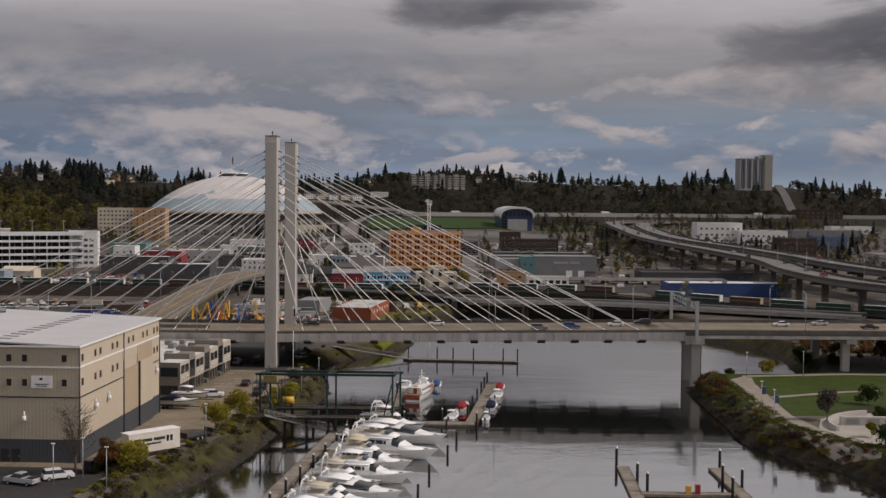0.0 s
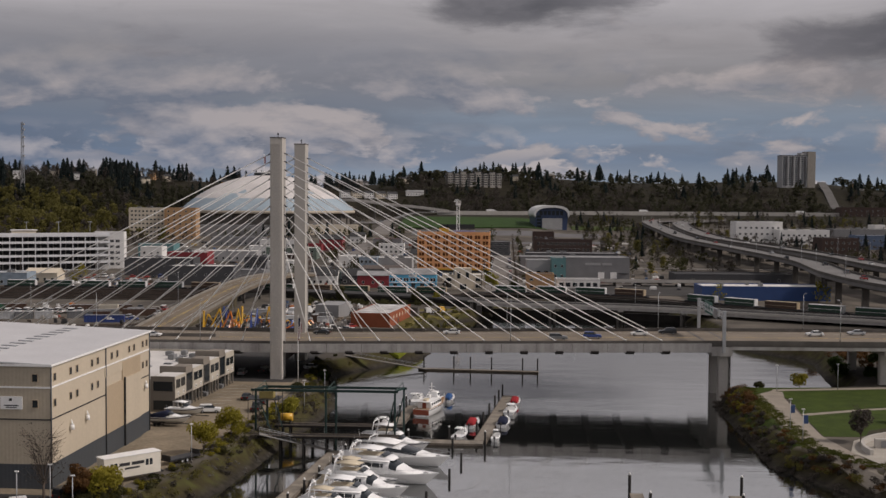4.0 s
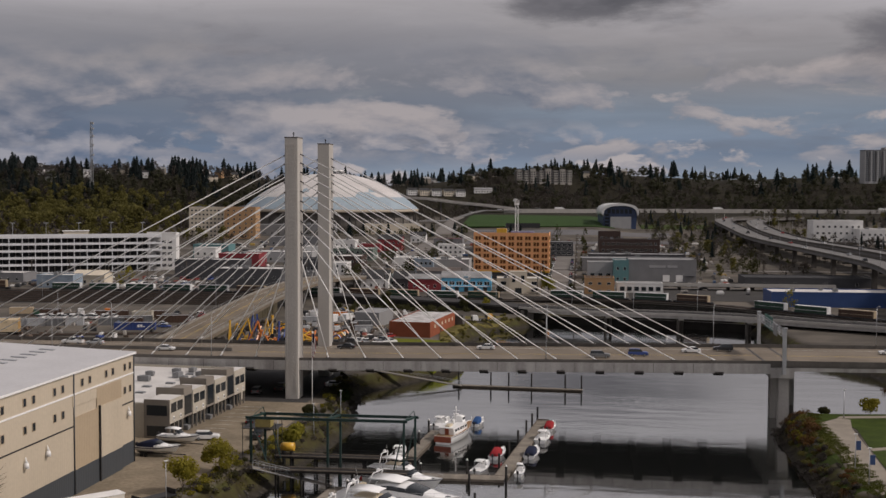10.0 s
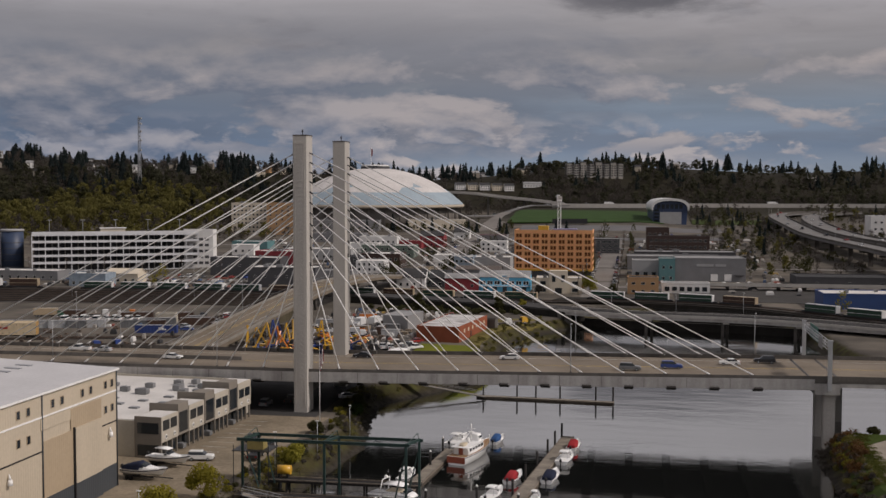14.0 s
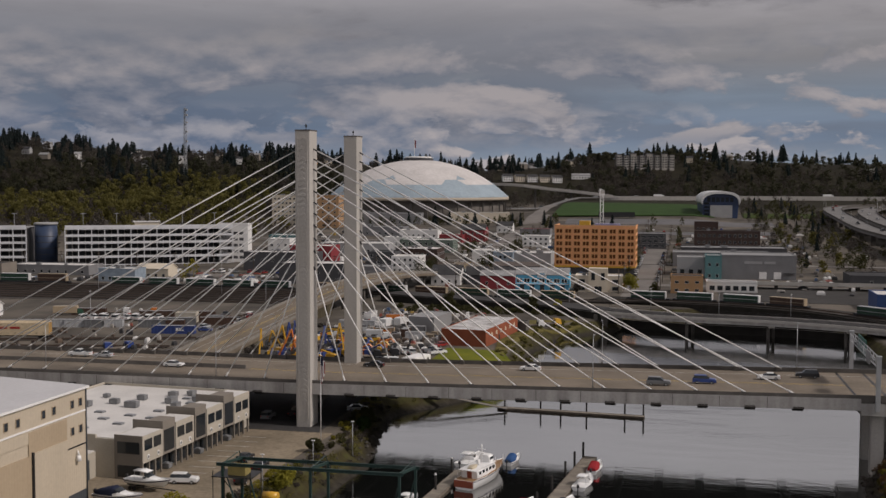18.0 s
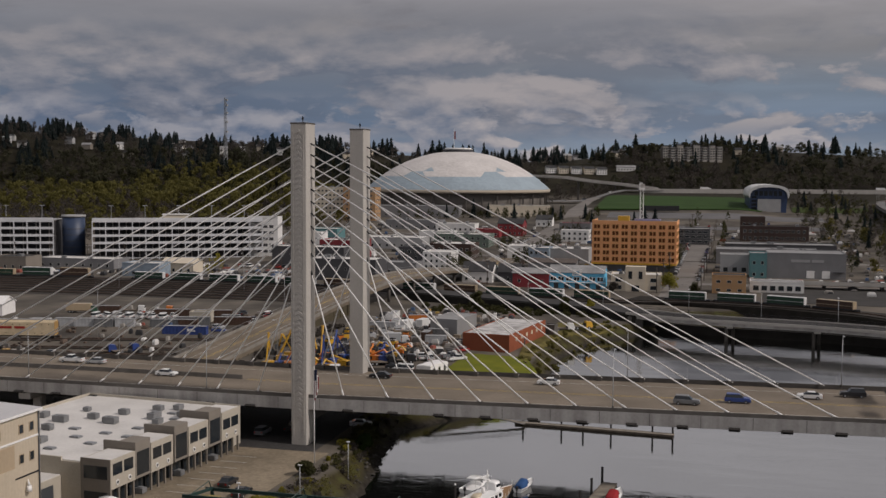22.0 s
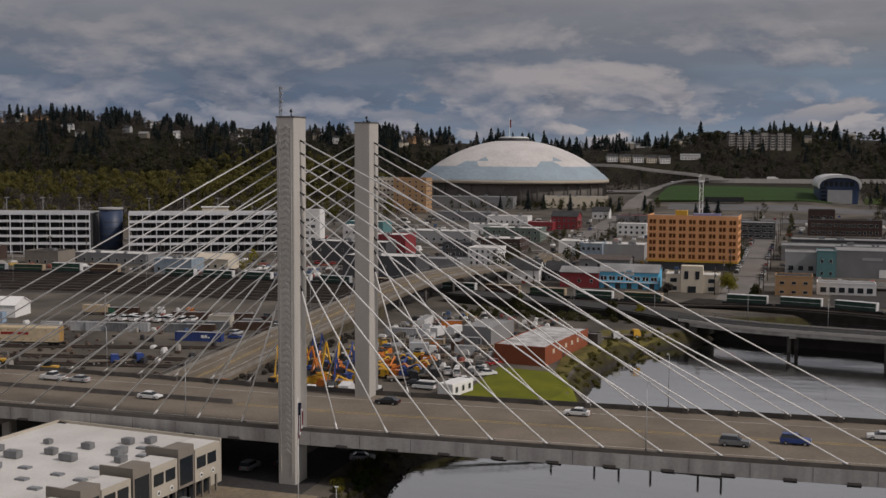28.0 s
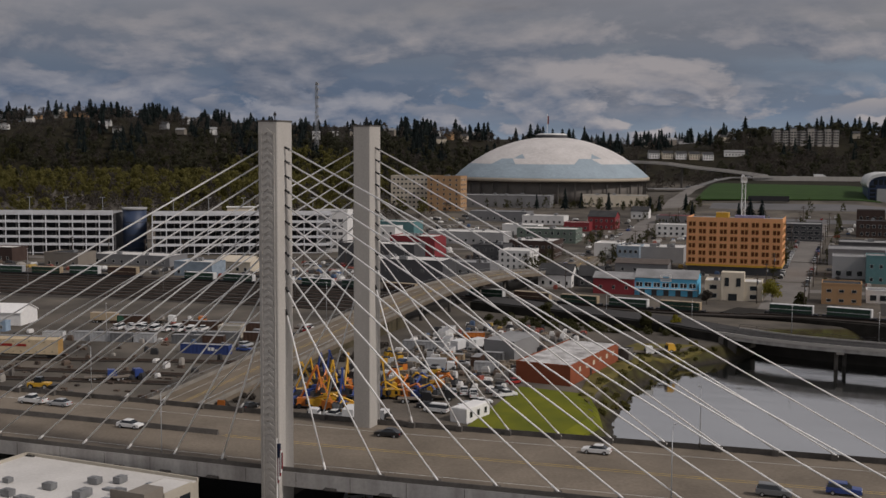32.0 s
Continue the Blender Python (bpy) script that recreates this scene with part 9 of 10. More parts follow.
garage(-224.4, 379.5, 92.5, 30, 27.5, 13, 0)
garage(-333.5, 338, 98, 30, 20, 14, 1)
st = thing("garage_stair_block", "white stair block with openings painted shade-dark at the garage end", "building", at=pose(-184.5, 404, 5.3, 0, 0, 12))
part("wall", boxes((-8.5, 8.5, 0, 14, -0.5, 22.6)), M_whitew, st)
for r in range(5):
    for c in range(3):
        # charcoal panels paint the shade inside these openings
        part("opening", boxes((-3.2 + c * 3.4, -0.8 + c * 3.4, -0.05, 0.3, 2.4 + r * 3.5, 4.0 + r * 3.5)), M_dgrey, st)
part("parapet", boxes((-8.7, 8.7, -0.2, 0.1, 22.2, 23.2)), M_whitew, st)
rt = thing("garage_rotunda", "dark blue glass round stair tower between two garages", "building", at=(-283, 368, 4.6))
part("drum", rods(((0, 0, -0.5), (0, 0, 23.2), 6.2), seg=20), mat("blue_glass_wall", (0.03, 0.05, 0.10), 0.5, 0, 0.2, 0.2), rt)
part("cap", rods(((0, 0, 23.2), (0, 0, 24.3), 6.6), seg=20), M_lgrey, rt)
for k in range(5):
    part("ring", rods(((0, 0, 3.4 * k + 3), (0, 0, 3.4 * k + 3.3), 6.28), seg=20), M_dgrey, rt)
hs = thing("roof_pavilion", "cream roof pavilion on the garage", "building", at=pose(-234, 394.5, 26.3, 0, 0, 27))
part("wall", boxes((-7, 7, -3, 3, -0.2, 2.6)), M_creamw, hs)
part("roof", boxes((-7.6, 7.6, -3.6, 3.6, 2.6, 3.0)), M_whitew, hs)

ht = building("hotel", "tan and buff hotel slab with rows of small windows", -243, 676, 34, 16, 24.5, M_creamw, M_roofg, rows=7, cols=10, ww=1.5, wh=1.3, units=4, rot=4, parapet=0.8)
building("hotel_wing", "orange-tan hotel wing with a blank corner", -214, 668, 26, 18, 25.0, M_tanw, M_roofg, rows=7, cols=5, side_cols=5, ww=1.3, wh=1.3, units=3, rot=4, parapet=0.8)


def dome():
    cx, cy, z0, R = -171.5, 815.0, 20.0, 83.0
    t = thing("arena_dome", "huge white geodesic timber dome arena with pale blue lower band", "arena", at=(cx, cy, z0))
    mw = mat("white_dome_panels", (0.60, 0.57, 0.55), 0.75, 0, 0.18, 0.06, 0.5, 0.05)
    mb = mat("pale_blue_dome_panels", (0.30, 0.37, 0.42), 0.75, 0, 0.15, 0.06, 0.5, 0.05)
    part("base_wall", rods(((0, 0, -3), (0, 0, 15.2), R - 5), seg=48), mat("dome_base_wall", (0.17, 0.155, 0.14), 0.85, 0, 0.2, 0.1), t, "dark brown base wall")
    part("concourse", rods(((0, 0, 15.2), (0, 0, 17.8), R + 0.5), seg=72), mat("dome_fascia", (0.46, 0.40, 0.32), 0.8, 0, 0.1, 0.1), t, "buff ring beam")
    bt = mesh_of("buttress", boxes((-0.6, 0.6, -0.6, 0.6, -2, 13.5)), M_conc_d)
    for a in np.linspace(-math.pi, 0.3, 21):
        part("buttress", bt, None, t, at=(R * math.cos(a) * 0.97, R * math.sin(a) * 0.97, 0))
    # the roof: flat triangles on rings
    H, zr = 33.6, 18.0
    Rs = (R * R + H * H) / (2 * H)
    n, rings = 36, 12

    def pt(i, j):
        r = R * (1 - i / (rings + 0.6))
        a = 2 * math.pi * (j + 0.5 * (i % 2)) / n
        z = math.sqrt(Rs * Rs - r * r) - (Rs - H)
        return Vector((r * math.cos(a), r * math.sin(a), zr + z))
    bw, bb = bmesh.new(), bmesh.new()
    rs = random.Random(2)
    for i in range(rings):
        for j in range(n):
            o = i % 2
            a, b = pt(i, j), pt(i, j + 1)
            c, d = pt(i + 1, j + o), pt(i + 1, j + 1 + o)
            for tri in ((a, b, c), (b, d, c)):
                blue = i <= 1 or (i == 2 and (tri[0] is a and j % 6 < 2 or tri[0] is b and j % 6 == 0)) or (i == 3 and tri[0] is a and j % 6 == 1 - (i % 2) * 0)
                tgt = bb if blue else bw
                q = [p + p.normalized() * 0.0 for p in tri]
                m = (q[0] + q[1] + q[2]) / 3
                bulge = Vector((m.x * 0.002, m.y * 0.002, 0.12))
                vs = [tgt.verts.new(p) for p in q]
                mm = tgt.verts.new(m + bulge)
                for e in range(3):
                    tgt.faces.new((vs[e], vs[(e + 1) % 3], mm))
    part("upper_roof", bw, mw, t, "white faceted panels")
    part("lower_roof", bb, mb, t, "pale blue faceted panels in points")
    top = pt(rings, 0).z
    part("cupola", rods(((0, 0, top - 1.5), (0, 0, top + 1.6), 13.5), seg=30), M_dgrey, t, "dark vent ring")
    part("cupola_cap", rods(((0, 0, top + 1.6), (0, 0, top + 3.0), 14.0, 8, 11.0), seg=30), M_whitew, t)
    part("flagpole", rods(((-4, 0, top + 3), (-4, 0, top + 20), 0.2), seg=5), M_white, t)
    part("flag", boxes((-4, -2.6, -0.1, 0.1, top + 11, top + 18)), mat("flag_red", (0.25, 0.05, 0.05), 0.8), t, "small red flag")


dome()
building("dome_annex", "long low grey hall in front of the dome", -190, 712, 90, 26, 8.5, M_greyw, M_roofg, rows=1, cols=14, units=8, rot=8)
building("dome_annex", "low buff entrance hall beside the dome", -100, 738, 50, 22, 8.0, M_creamw, M_roofg, rows=1, cols=10, units=4, rot=12)


def museum():
    t = thing("car_museum", "blue glass museum hall under a curved silver roof", "museum", at=pose(100, 788, lz(104, 788), 0, 0, 4) @ Matrix.Diagonal((0.8, 1, 0.96, 1)))
    ml = mat("silver_roof", (0.66, 0.66, 0.65), 0.5, 0.1, 0.1)
    bm = bmesh.new()
    prof = []
    for k in range(13):
        a = math.pi * k / 12
        prof.append((-20.5 * (abs(math.cos(a)) ** 0.8) * (1 if math.cos(a) > 0 else -1), 14 + 9.5 * math.sin(a) ** 0.7))
    loft(bm, [[(x, y, z) for x, z in prof] + [(x * 0.93, y, z - 2.2) for x, z in prof[::-1]] for y in (-5, 60)], smooth=True)
    bmesh.ops.recalc_face_normals(bm, faces=bm.faces)
    part("roof", bm, ml, t, "curved silver roof")
    bm = bmesh.new()
    loft(bm, [[(x * 0.92, y, z - 2.0) for x, z in prof] + [(19 * 0.94, y, -1), (-19 * 0.94, y, -1)] for y in (0, 59)], smooth=False)
    bmesh.ops.recalc_face_normals(bm, faces=bm.faces)
    w = part("wall", bm, mat("museum_blue", (0.03, 0.055, 0.13), 0.4, 0, 0.2, 0.2), t, "dark blue wall")
    part("entrance_block", boxes((-11, 12, -4, 0, 0, 11)), M_lgrey, t)
    for k in range(6):
        part("window", boxes((-14 + k * 4.8, -10.5 + k * 4.8, -0.2, 0.05, 14, 18)), M_win, w)
    for k in range(4):
        part("window", boxes((-17, -12, -0.2, 0.05, 2 + k * 3.2, 4 + k * 3.2)), M_win, w)


museum()

# ---- parked cars of the town ----
rc = random.Random(21)
cols = ("white", "silver", "grey", "black", "blue", "red", "white", "grey")
for k in range(26):
    y = 345 + k * 9
    if rc.random() < 0.75:
        put_car(rc.choice(("sedan", "suv")), rc.choice(cols), 48.1, y, 90, lz(52, y) + 0.1)
    if rc.random() < 0.6:
        put_car(rc.choice(("sedan", "suv", "pickup")), rc.choice(cols), 59.9, y + 3, 90, lz(63, y) + 0.1)
for k in range(18):
    y = 345 + k * 13
    if rc.random() < 0.7:
        put_car(rc.choice(("sedan", "suv")), rc.choice(cols), -51.0 - (y - 345) * 0.015, y, 90, lz(-51, y) + 0.1)
for row in range(4):
    for k in range(16):
        if rc.random() < 0.32:
            x, y = -12 + k * 8.5, 640 + row * 15
            put_car(rc.choice(("sedan", "suv")), rc.choice(cols), x, y, 90, lz(x, y) + 0.14)
for k in range(26):
    x = -172 + k * 4.0
    if rc.random() < 0.7:
        put_car(rc.choice(("sedan", "suv", "van")), rc.choice(cols), x, 348 + (k % 2) * 0.6, 90, lz(x, 348) + 0.06)
for k in range(20):
    x = 88 + k * 4.4
    if rc.random() < 0.6:
        put_car(rc.choice(("sedan", "suv", "van")), rc.choice(cols), x, 345, 90, lz(x, 345) + 0.06)


# ---- utility poles and lamps ----
def utility_pole(x, y, h=11.0):
    key = ("upole", h)
    if key not in PROTO:
        t = thing("utility_pole", "brown timber utility pole with crossarms", "pole", "utility poles")
        part("pole", rods(((0, 0, -0.5), (0, 0, h), 0.17), seg=6), M_bark, t)
        for z in (h - 0.6, h - 1.8):
            part("crossarm", boxes((-1.3, 1.3, -0.08, 0.08, z - 0.1, z + 0.1)), M_bark, t)
        part("transformer", rods(((0.35, 0, h - 3.6), (0.35, 0, h - 2.6), 0.28), seg=8), M_steel, t)
        PROTO[key] = [t, True]
    spawn(PROTO[key], pose(x, y, lz(x, y), 0, 0, 0))


for k in range(9):
    utility_pole(-31, 300 + k * 38)
    utility_pole(62.5, 268 + k * 40)
    utility_pole(45.0, 285 + k * 44)
for k in range(12):
    utility_pole(-300 + k * 22, 338)
for x, y in ((-240, 232), (-178, 236), (-122, 240), (-260, 130), (-205, 120), (-150, 112), (-108, 104), (-75, 170)):
    lamp_post(x, y, 15.0)
for x, y in ((62, 200), (86, 194), (110, 188), (30, 222), (0, 232)):
    lamp_post(x, y, 8.0, z=7.0 if x > 44 else None)


# ---- the freeway viaduct ----
FW1 = [(262, 20, 17.8), (232, 90, 17.6), (210, 152, 17.5), (208, 230, 17.5), (218, 328, 17.8), (212, 442, 18.8), (196, 568, 21.6), (194, 690, 25.5), (197, 800, 28.5), (215, 900, 29.0), (262, 980, 29.5)]
FW2 = [(322, 20, 17.8), (288, 100, 17.6), (258, 190, 17.5), (248, 277, 17.5), (250, 373, 17.6), (238, 464, 19.2), (219, 560, 21.4), (214, 670, 24.9), (222, 780, 28.0), (245, 880, 29.0), (290, 960, 29.5)]


def viaduct(rows, w, label):
    t = thing("freeway_viaduct", label, "road", "freeway viaducts")
    S = spline([(east(x), y, z) for x, y, z in rows], 9)
    bm = bmesh.new()
    ribbon(bm, [p[:2] for p in S], w, [p[2] for p in S], 1.6)
    part("deck", bm, mat("viaduct_concrete", (0.19, 0.185, 0.18), 0.9, 0, 0.25, 0.1), t, "grey concrete freeway deck")
    for s in (-1, 1):
        q = []
        for k, p in enumerate(S):
            d = S[min(k + 1, len(S) - 1)] - S[max(k - 1, 0)]
            q.append(p[:2] + np.array([-d[1], d[0]]) / np.hypot(d[0], d[1]) * s * (w / 2))
        bm = bmesh.new()
        ribbon(bm, q, 0.4, [p[2] + 1.0 for p in S], 1.2)
        part("barrier", bm, M_conc_d, t)
    bm = bmesh.new()
    ribbon(bm, [p[:2] for p in S], w * 0.55, [p[2] - 1.5 for p in S], 1.0)
    part("girder", bm, M_conc_d, t)
    for k in range(3, len(S) - 1, 4):
        p = S[k]
        d = S[k + 1] - S[k - 1]
        a = math.degrees(math.atan2(d[1], d[0]))
        z0 = lz(p[0], p[1]) - 1
        m = pose(p[0], p[1], 0, 0, 0, a)
        part("pier", boxes((-0.9, 0.9, -1.3, 1.3, z0, p[2] - 2.4)), M_conc_d, t, at=m)
        part("pier_cap", boxes((-1.0, 1.0, -w * 0.42, w * 0.42, p[2] - 3.4, p[2] - 2.4)), M_conc_d, t, at=m)
    return S


V1 = viaduct(FW1, 15.0, "pale concrete freeway viaduct carrying traffic past the town")
V2 = viaduct(FW2, 15.0, "second concrete freeway viaduct beside the first")
rv = random.Random(3)
for S in (V1, V2):
    for k in range(15):
        p, a = along(S, 120 + k * 55 + rv.uniform(-8, 8))
        d = rv.choice((-4, 0, 4))
        n = np.array([-math.sin(radians(a)), math.cos(radians(a))]) * d
        put_car(rv.choice(("sedan", "suv", "pickup")), rv.choice(("white", "silver", "grey", "black", "red")), p[0] + n[0], p[1] + n[1], a, p[2] + 0.05)
for S, off in ((V1, 7.3), (V2, -7.3)):
    for k in range(14):
        p, a = along(S, 130 + k * 52)
        n = np.array([-math.sin(radians(a)), math.cos(radians(a))]) * off
        lamp_post(p[0] + n[0], p[1] + n[1], 10, z=p[2])

# the freeway that crosses below the ridge
street("far_freeway", [(-700, 905), (-420, 930), (-200, 985), (0, 1035), (200, 1065), (420, 1075), (700, 1060), (1000, 1040)], 34, mat("freeway_surface", (0.22, 0.215, 0.21), 0.9, 0, 0.15, 0.05), "wide grey freeway below the ridge", 2.5)
for k in range(42):
    x = -380 + k * 25 + rv.uniform(-5, 5)
    y = np.interp(x, (-420, -200, 0, 200, 420, 700), (930, 985, 1035, 1065, 1075, 1060)) + rv.choice((-11, -6, 6, 11))
    if k % 7 == 3:
        spawn(truck_proto("trailer", "white", "white"), pose(x, y, lz(x, y) + 2.6, 0, 0, 12))
    else:
        put_car(rv.choice(("sedan", "suv", "van")), rv.choice(("white", "silver", "grey", "black")), x, y, 10, lz(x, y) + 2.6)
bm = bmesh.new()
S = spline([(-190, 1118, 49.0), (-131, 1092, 48.0), (-111, 1081, 47.0), (-81, 1062, 43.5), (-41, 1044, 40.0), (-8, 1036, 36.0)], 12)
ribbon(bm, [p[:2] for p in S], 12, [p[2] for p in S], 1.8)
t = thing("ridge_overpass", "pale concrete overpass climbing to the ridge", "road")
part("deck", bm, M_conc, t)
for off in (-5.8, 5.8):
    bm = bmesh.new()
    ribbon(bm, [(p[0], p[1] + off) for p in S], 0.5, [p[2] + 1.1 for p in S], 1.1)
    part("parapet", bm, M_conc, t)
for p in S[1:-2:3]:
    g0 = lz(p[0], p[1]) - 1
    part("column", boxes((p[0] - 1, p[0] + 1, p[1] - 2, p[1] + 2, g0, p[2] - 1.7)), M_conc_d, t)
bm = bmesh.new()
S = spline([(-20, 1016, 0), (0, 1018, 0), (200, 1048, 0), (420, 1058, 0), (700, 1043, 0), (1000, 1023, 0)], 14)
ribbon(bm, [p[:2] for p in S], 0.8, [lz(p[0], p[1]) + 4.2 for p in S], 4.4)
tagged(part("freeway_wall", bm, M_conc), "pale concrete retaining wall beside the freeway", "wall", kind="structure")
for a, b, z0, z1 in (((470, 1180), (560, 1560), 30, 82),):
    bm = bmesh.new()
    ribbon(bm, [(492, 1120), (504, 1220), (513, 1330), (535, 1450), (555, 1560)], 12, [lz(492, 1120) + 1, lz(504, 1220) + 1.5, lz(513, 1330) + 2, lz(535, 1450) + 2, lz(555, 1560) + 2], 3)
    tagged(part("hill_road", bm, mat("hill_road_surface", (0.13, 0.125, 0.12), 0.9, 0, 0.2, 0.05)), "pale road climbing the wooded ridge", "road", kind="structure")

# ---- buildings on the ridge ----
def condominiums():
    """A long block on the ridge: pale gabled bays between darker recessed ones."""
    tw, dk = mat("pale_taupe_wall", (0.42, 0.39, 0.35), 0.85), mat("recessed_taupe_wall", (0.16, 0.145, 0.13), 0.85)
    t = thing("condominiums", "long five-storey condominium block with pale and dark bays on the ridge", "building", at=pose(13, 1378, lz(16, 1378) - 1.0, 0, 0, 12) @ Matrix.Diagonal((0.9, 1, 1, 1)))
    part("body", boxes((-44, 44, 0, 16, -6, 16.5)), dk, t, "dark recessed body")
    part("roof", boxes((-45, 45, -0.6, 16.6, 16.5, 17.2)), M_roofg, t)
    pane = mesh_of("window", boxes((-1.1, 1.1, -0.1, 0.05, 0, 1.7)), M_win)
    for k, (x, w, h) in enumerate(((-40, 7, 19), (-29, 6, 17.6), (-18, 8, 20.5), (-5, 6, 18), (6, 8, 20.5), (18, 6, 18), (29, 8, 20), (40, 7, 18.5))):
        b = part("bay", boxes((x - w / 2, x + w / 2, -2.4, 6, -6, h)), tw, t, "pale stucco bay")
        part("bay_roof", boxes((x - w / 2 - 0.6, x + w / 2 + 0.6, -3, 6.6, h, h + 0.7)), M_dgrey, b)
        for r in range(5):
            for dx in (-w * 0.25, w * 0.25):
                part("window", pane, None, b, at=(x + dx, -2.4, 1.2 + r * 3.3))
    for r in range(5):
        part("balcony_rail", boxes((-44, 44, -1.2, -1.0, 0.6 + r * 3.3, 1.5 + r * 3.3)), M_lgrey, t)


condominiums()
for k in range(5):
    building("townhouse", "white and cream gabled townhouse on the ridge", -160 + k * 15.8, 1266 + k * 3, 13, 11, 6.4, (M_whitew, M_creamw)[k % 2], M_roofd, rows=2, cols=4, gable=3.0, rot=20)


building("long_house", "long white low house on the ridge slope", -67, 1296, 24, 11, 5.0, M_whitew, M_roofg, rows=1, cols=6, gable=2.0, rot=10, category="house")


def highrise():
    t = thing("high_rise", "grey-cream residential high-rise with a darker side wing on the ridge", "building", at=pose(508, 1530, lz(508, 1520) - 2, 0, 0, 12))
    part("wall", boxes((-27, 14, -9, 9, -3, 46)), M_lgrey, t)
    part("wing", boxes((14, 27, -10, 10, -3, 53)), mat("warm_grey_wall", (0.30, 0.28, 0.25), 0.85), t, "taller warm grey wing")
    part("roof", boxes((-27.3, 14.3, -9.3, 9.3, 46, 47)), M_dgrey, t)
    part("penthouse", boxes((4, 14, -6, 6, 47, 51)), M_lgrey, t)
    pane = mesh_of("window", boxes((-1.5, 1.5, -0.15, 0.1, 0, 1.7)), M_win)
    for r in range(15):
        for c in range(8):
            w = part("window", pane, None, t, at=(-24.5 + c * 5.0, -9, 1 + r * 3.0))
    for c in range(4):
        part("balcony", boxes((-22 + c * 10.2, -20 + c * 10.2, -10, -9, 0, 45)), M_dgrey, t)


highrise()
rh = random.Random(14)
nh = 0
wl = (M_whitew, M_creamw, M_lgrey, M_brown, M_tanw, M_whitew)
while nh < 120:
    x, y = rh.uniform(-1250, 700), rh.uniform(1150, 1520)
    z = lz(x, y)
    if z < 60 or (-60 < x < 90 and 1340 < y < 1420) or (470 < x < 560):
        continue
    building("house", "small pale gabled house among ridge trees", x, y, rh.uniform(8, 13), rh.uniform(7, 10), rh.uniform(5, 7.5), wl[nh % 6], M_roofd if nh % 3 else M_roofg, rows=0, gable=2.6, rot=rh.uniform(-10, 40), category="house", seed=nh)
    nh += 1


def radio_mast():
    x, y = -532, 1093
    z0 = lz(x, y)
    t = thing("radio_mast", "tall lattice radio mast on the wooded ridge", "mast", at=(x, y, z0))
    H = 140 - z0
    bm = bmesh.new()
    for k in range(3):
        a = k * 2.094
        rod(bm, (2.6 * math.cos(a), 2.6 * math.sin(a), 0), (1.3 * math.cos(a), 1.3 * math.sin(a), H), 0.32, seg=4)
    n = 16
    for k in range(n):
        for j in range(3):
            a, b = j * 2.094, (j + 1) * 2.094
            r0, r1 = 2.6 - 1.3 * k / n, 2.6 - 1.3 * (k + 1) / n
            rod(bm, (r0 * math.cos(a), r0 * math.sin(a), H * k / n), (r1 * math.cos(b), r1 * math.sin(b), H * (k + 1) / n), 0.18, seg=3)
            rod(bm, (r0 * math.cos(a), r0 * math.sin(a), H * k / n), (r0 * math.cos(b), r0 * math.sin(b), H * k / n), 0.18, seg=3)
    part("lattice", bm, M_steel, t)
    for z in (0.55, 0.68, 0.8, 0.9, 0.97):
        part("dish", boxes((1.2, 3.2, -1.2, 1.2, H * z - 1, H * z + 1)), M_lgrey, t)


radio_mast()


# ---- the woods ----
def conifer_vf(rs, tiers=6, seg=6):
    V, F = [], []
    V += [(0.018 * math.cos(a), 0.018 * math.sin(a), 0.0) for a in (0, 2.1, 4.2)] + [(0, 0, 0.6)]
    F += [(0, 1, 3), (1, 2, 3), (2, 0, 3)]
    for t in range(tiers):
        u = t / tiers
        z0 = 0.10 + 0.84 * u
        r = 0.17 * (1 - u) ** 0.8 + 0.015
        b = len(V)
        top = (rs.uniform(-.01, .01), rs.uniform(-.01, .01), min(1.0, z0 + 0.24 * (1 - 0.4 * u)))
        for k in range(seg * 2):
            a = math.pi * k / seg + rs.uniform(-0.2, 0.2)
            rr = r * (rs.uniform(0.8, 1.25) if k % 2 == 0 else rs.uniform(0.35, 0.6))
            V.append((rr * math.cos(a), rr * math.sin(a), z0 - (0.035 if k % 2 == 0 else -0.02) + rs.uniform(-.015, .015)))
        V.append(top)
        for k in range(seg * 2):
            F.append((b + k, b + (k + 1) % (seg * 2), b + seg * 2))
    return np.array(V), F


def broadleaf_vf(rs, per=22, blobs=11, size=0.06, spread=0.40):
    bl = []
    for k in range(blobs):
        a, u = rs.uniform(0, 6.28), rs.uniform(0.18, 0.9)
        r = spread * rs.uniform(0.2, 0.9) * (1.3 - u)
        bl.append((r * math.cos(a), r * math.sin(a), u, spread * 0.36, spread * 0.36, 0.12))
    V, F = leaf_cloud(rs, bl, per, size)
    b = len(V)
    V = V + [(0.02, 0, 0), (-0.01, 0.017, 0), (-0.01, -0.017, 0), (0, 0, 0.8)]
    F = F + [(b, b + 1, b + 3), (b + 1, b + 2, b + 3), (b + 2, b, b + 3)]
    return np.array(V), F


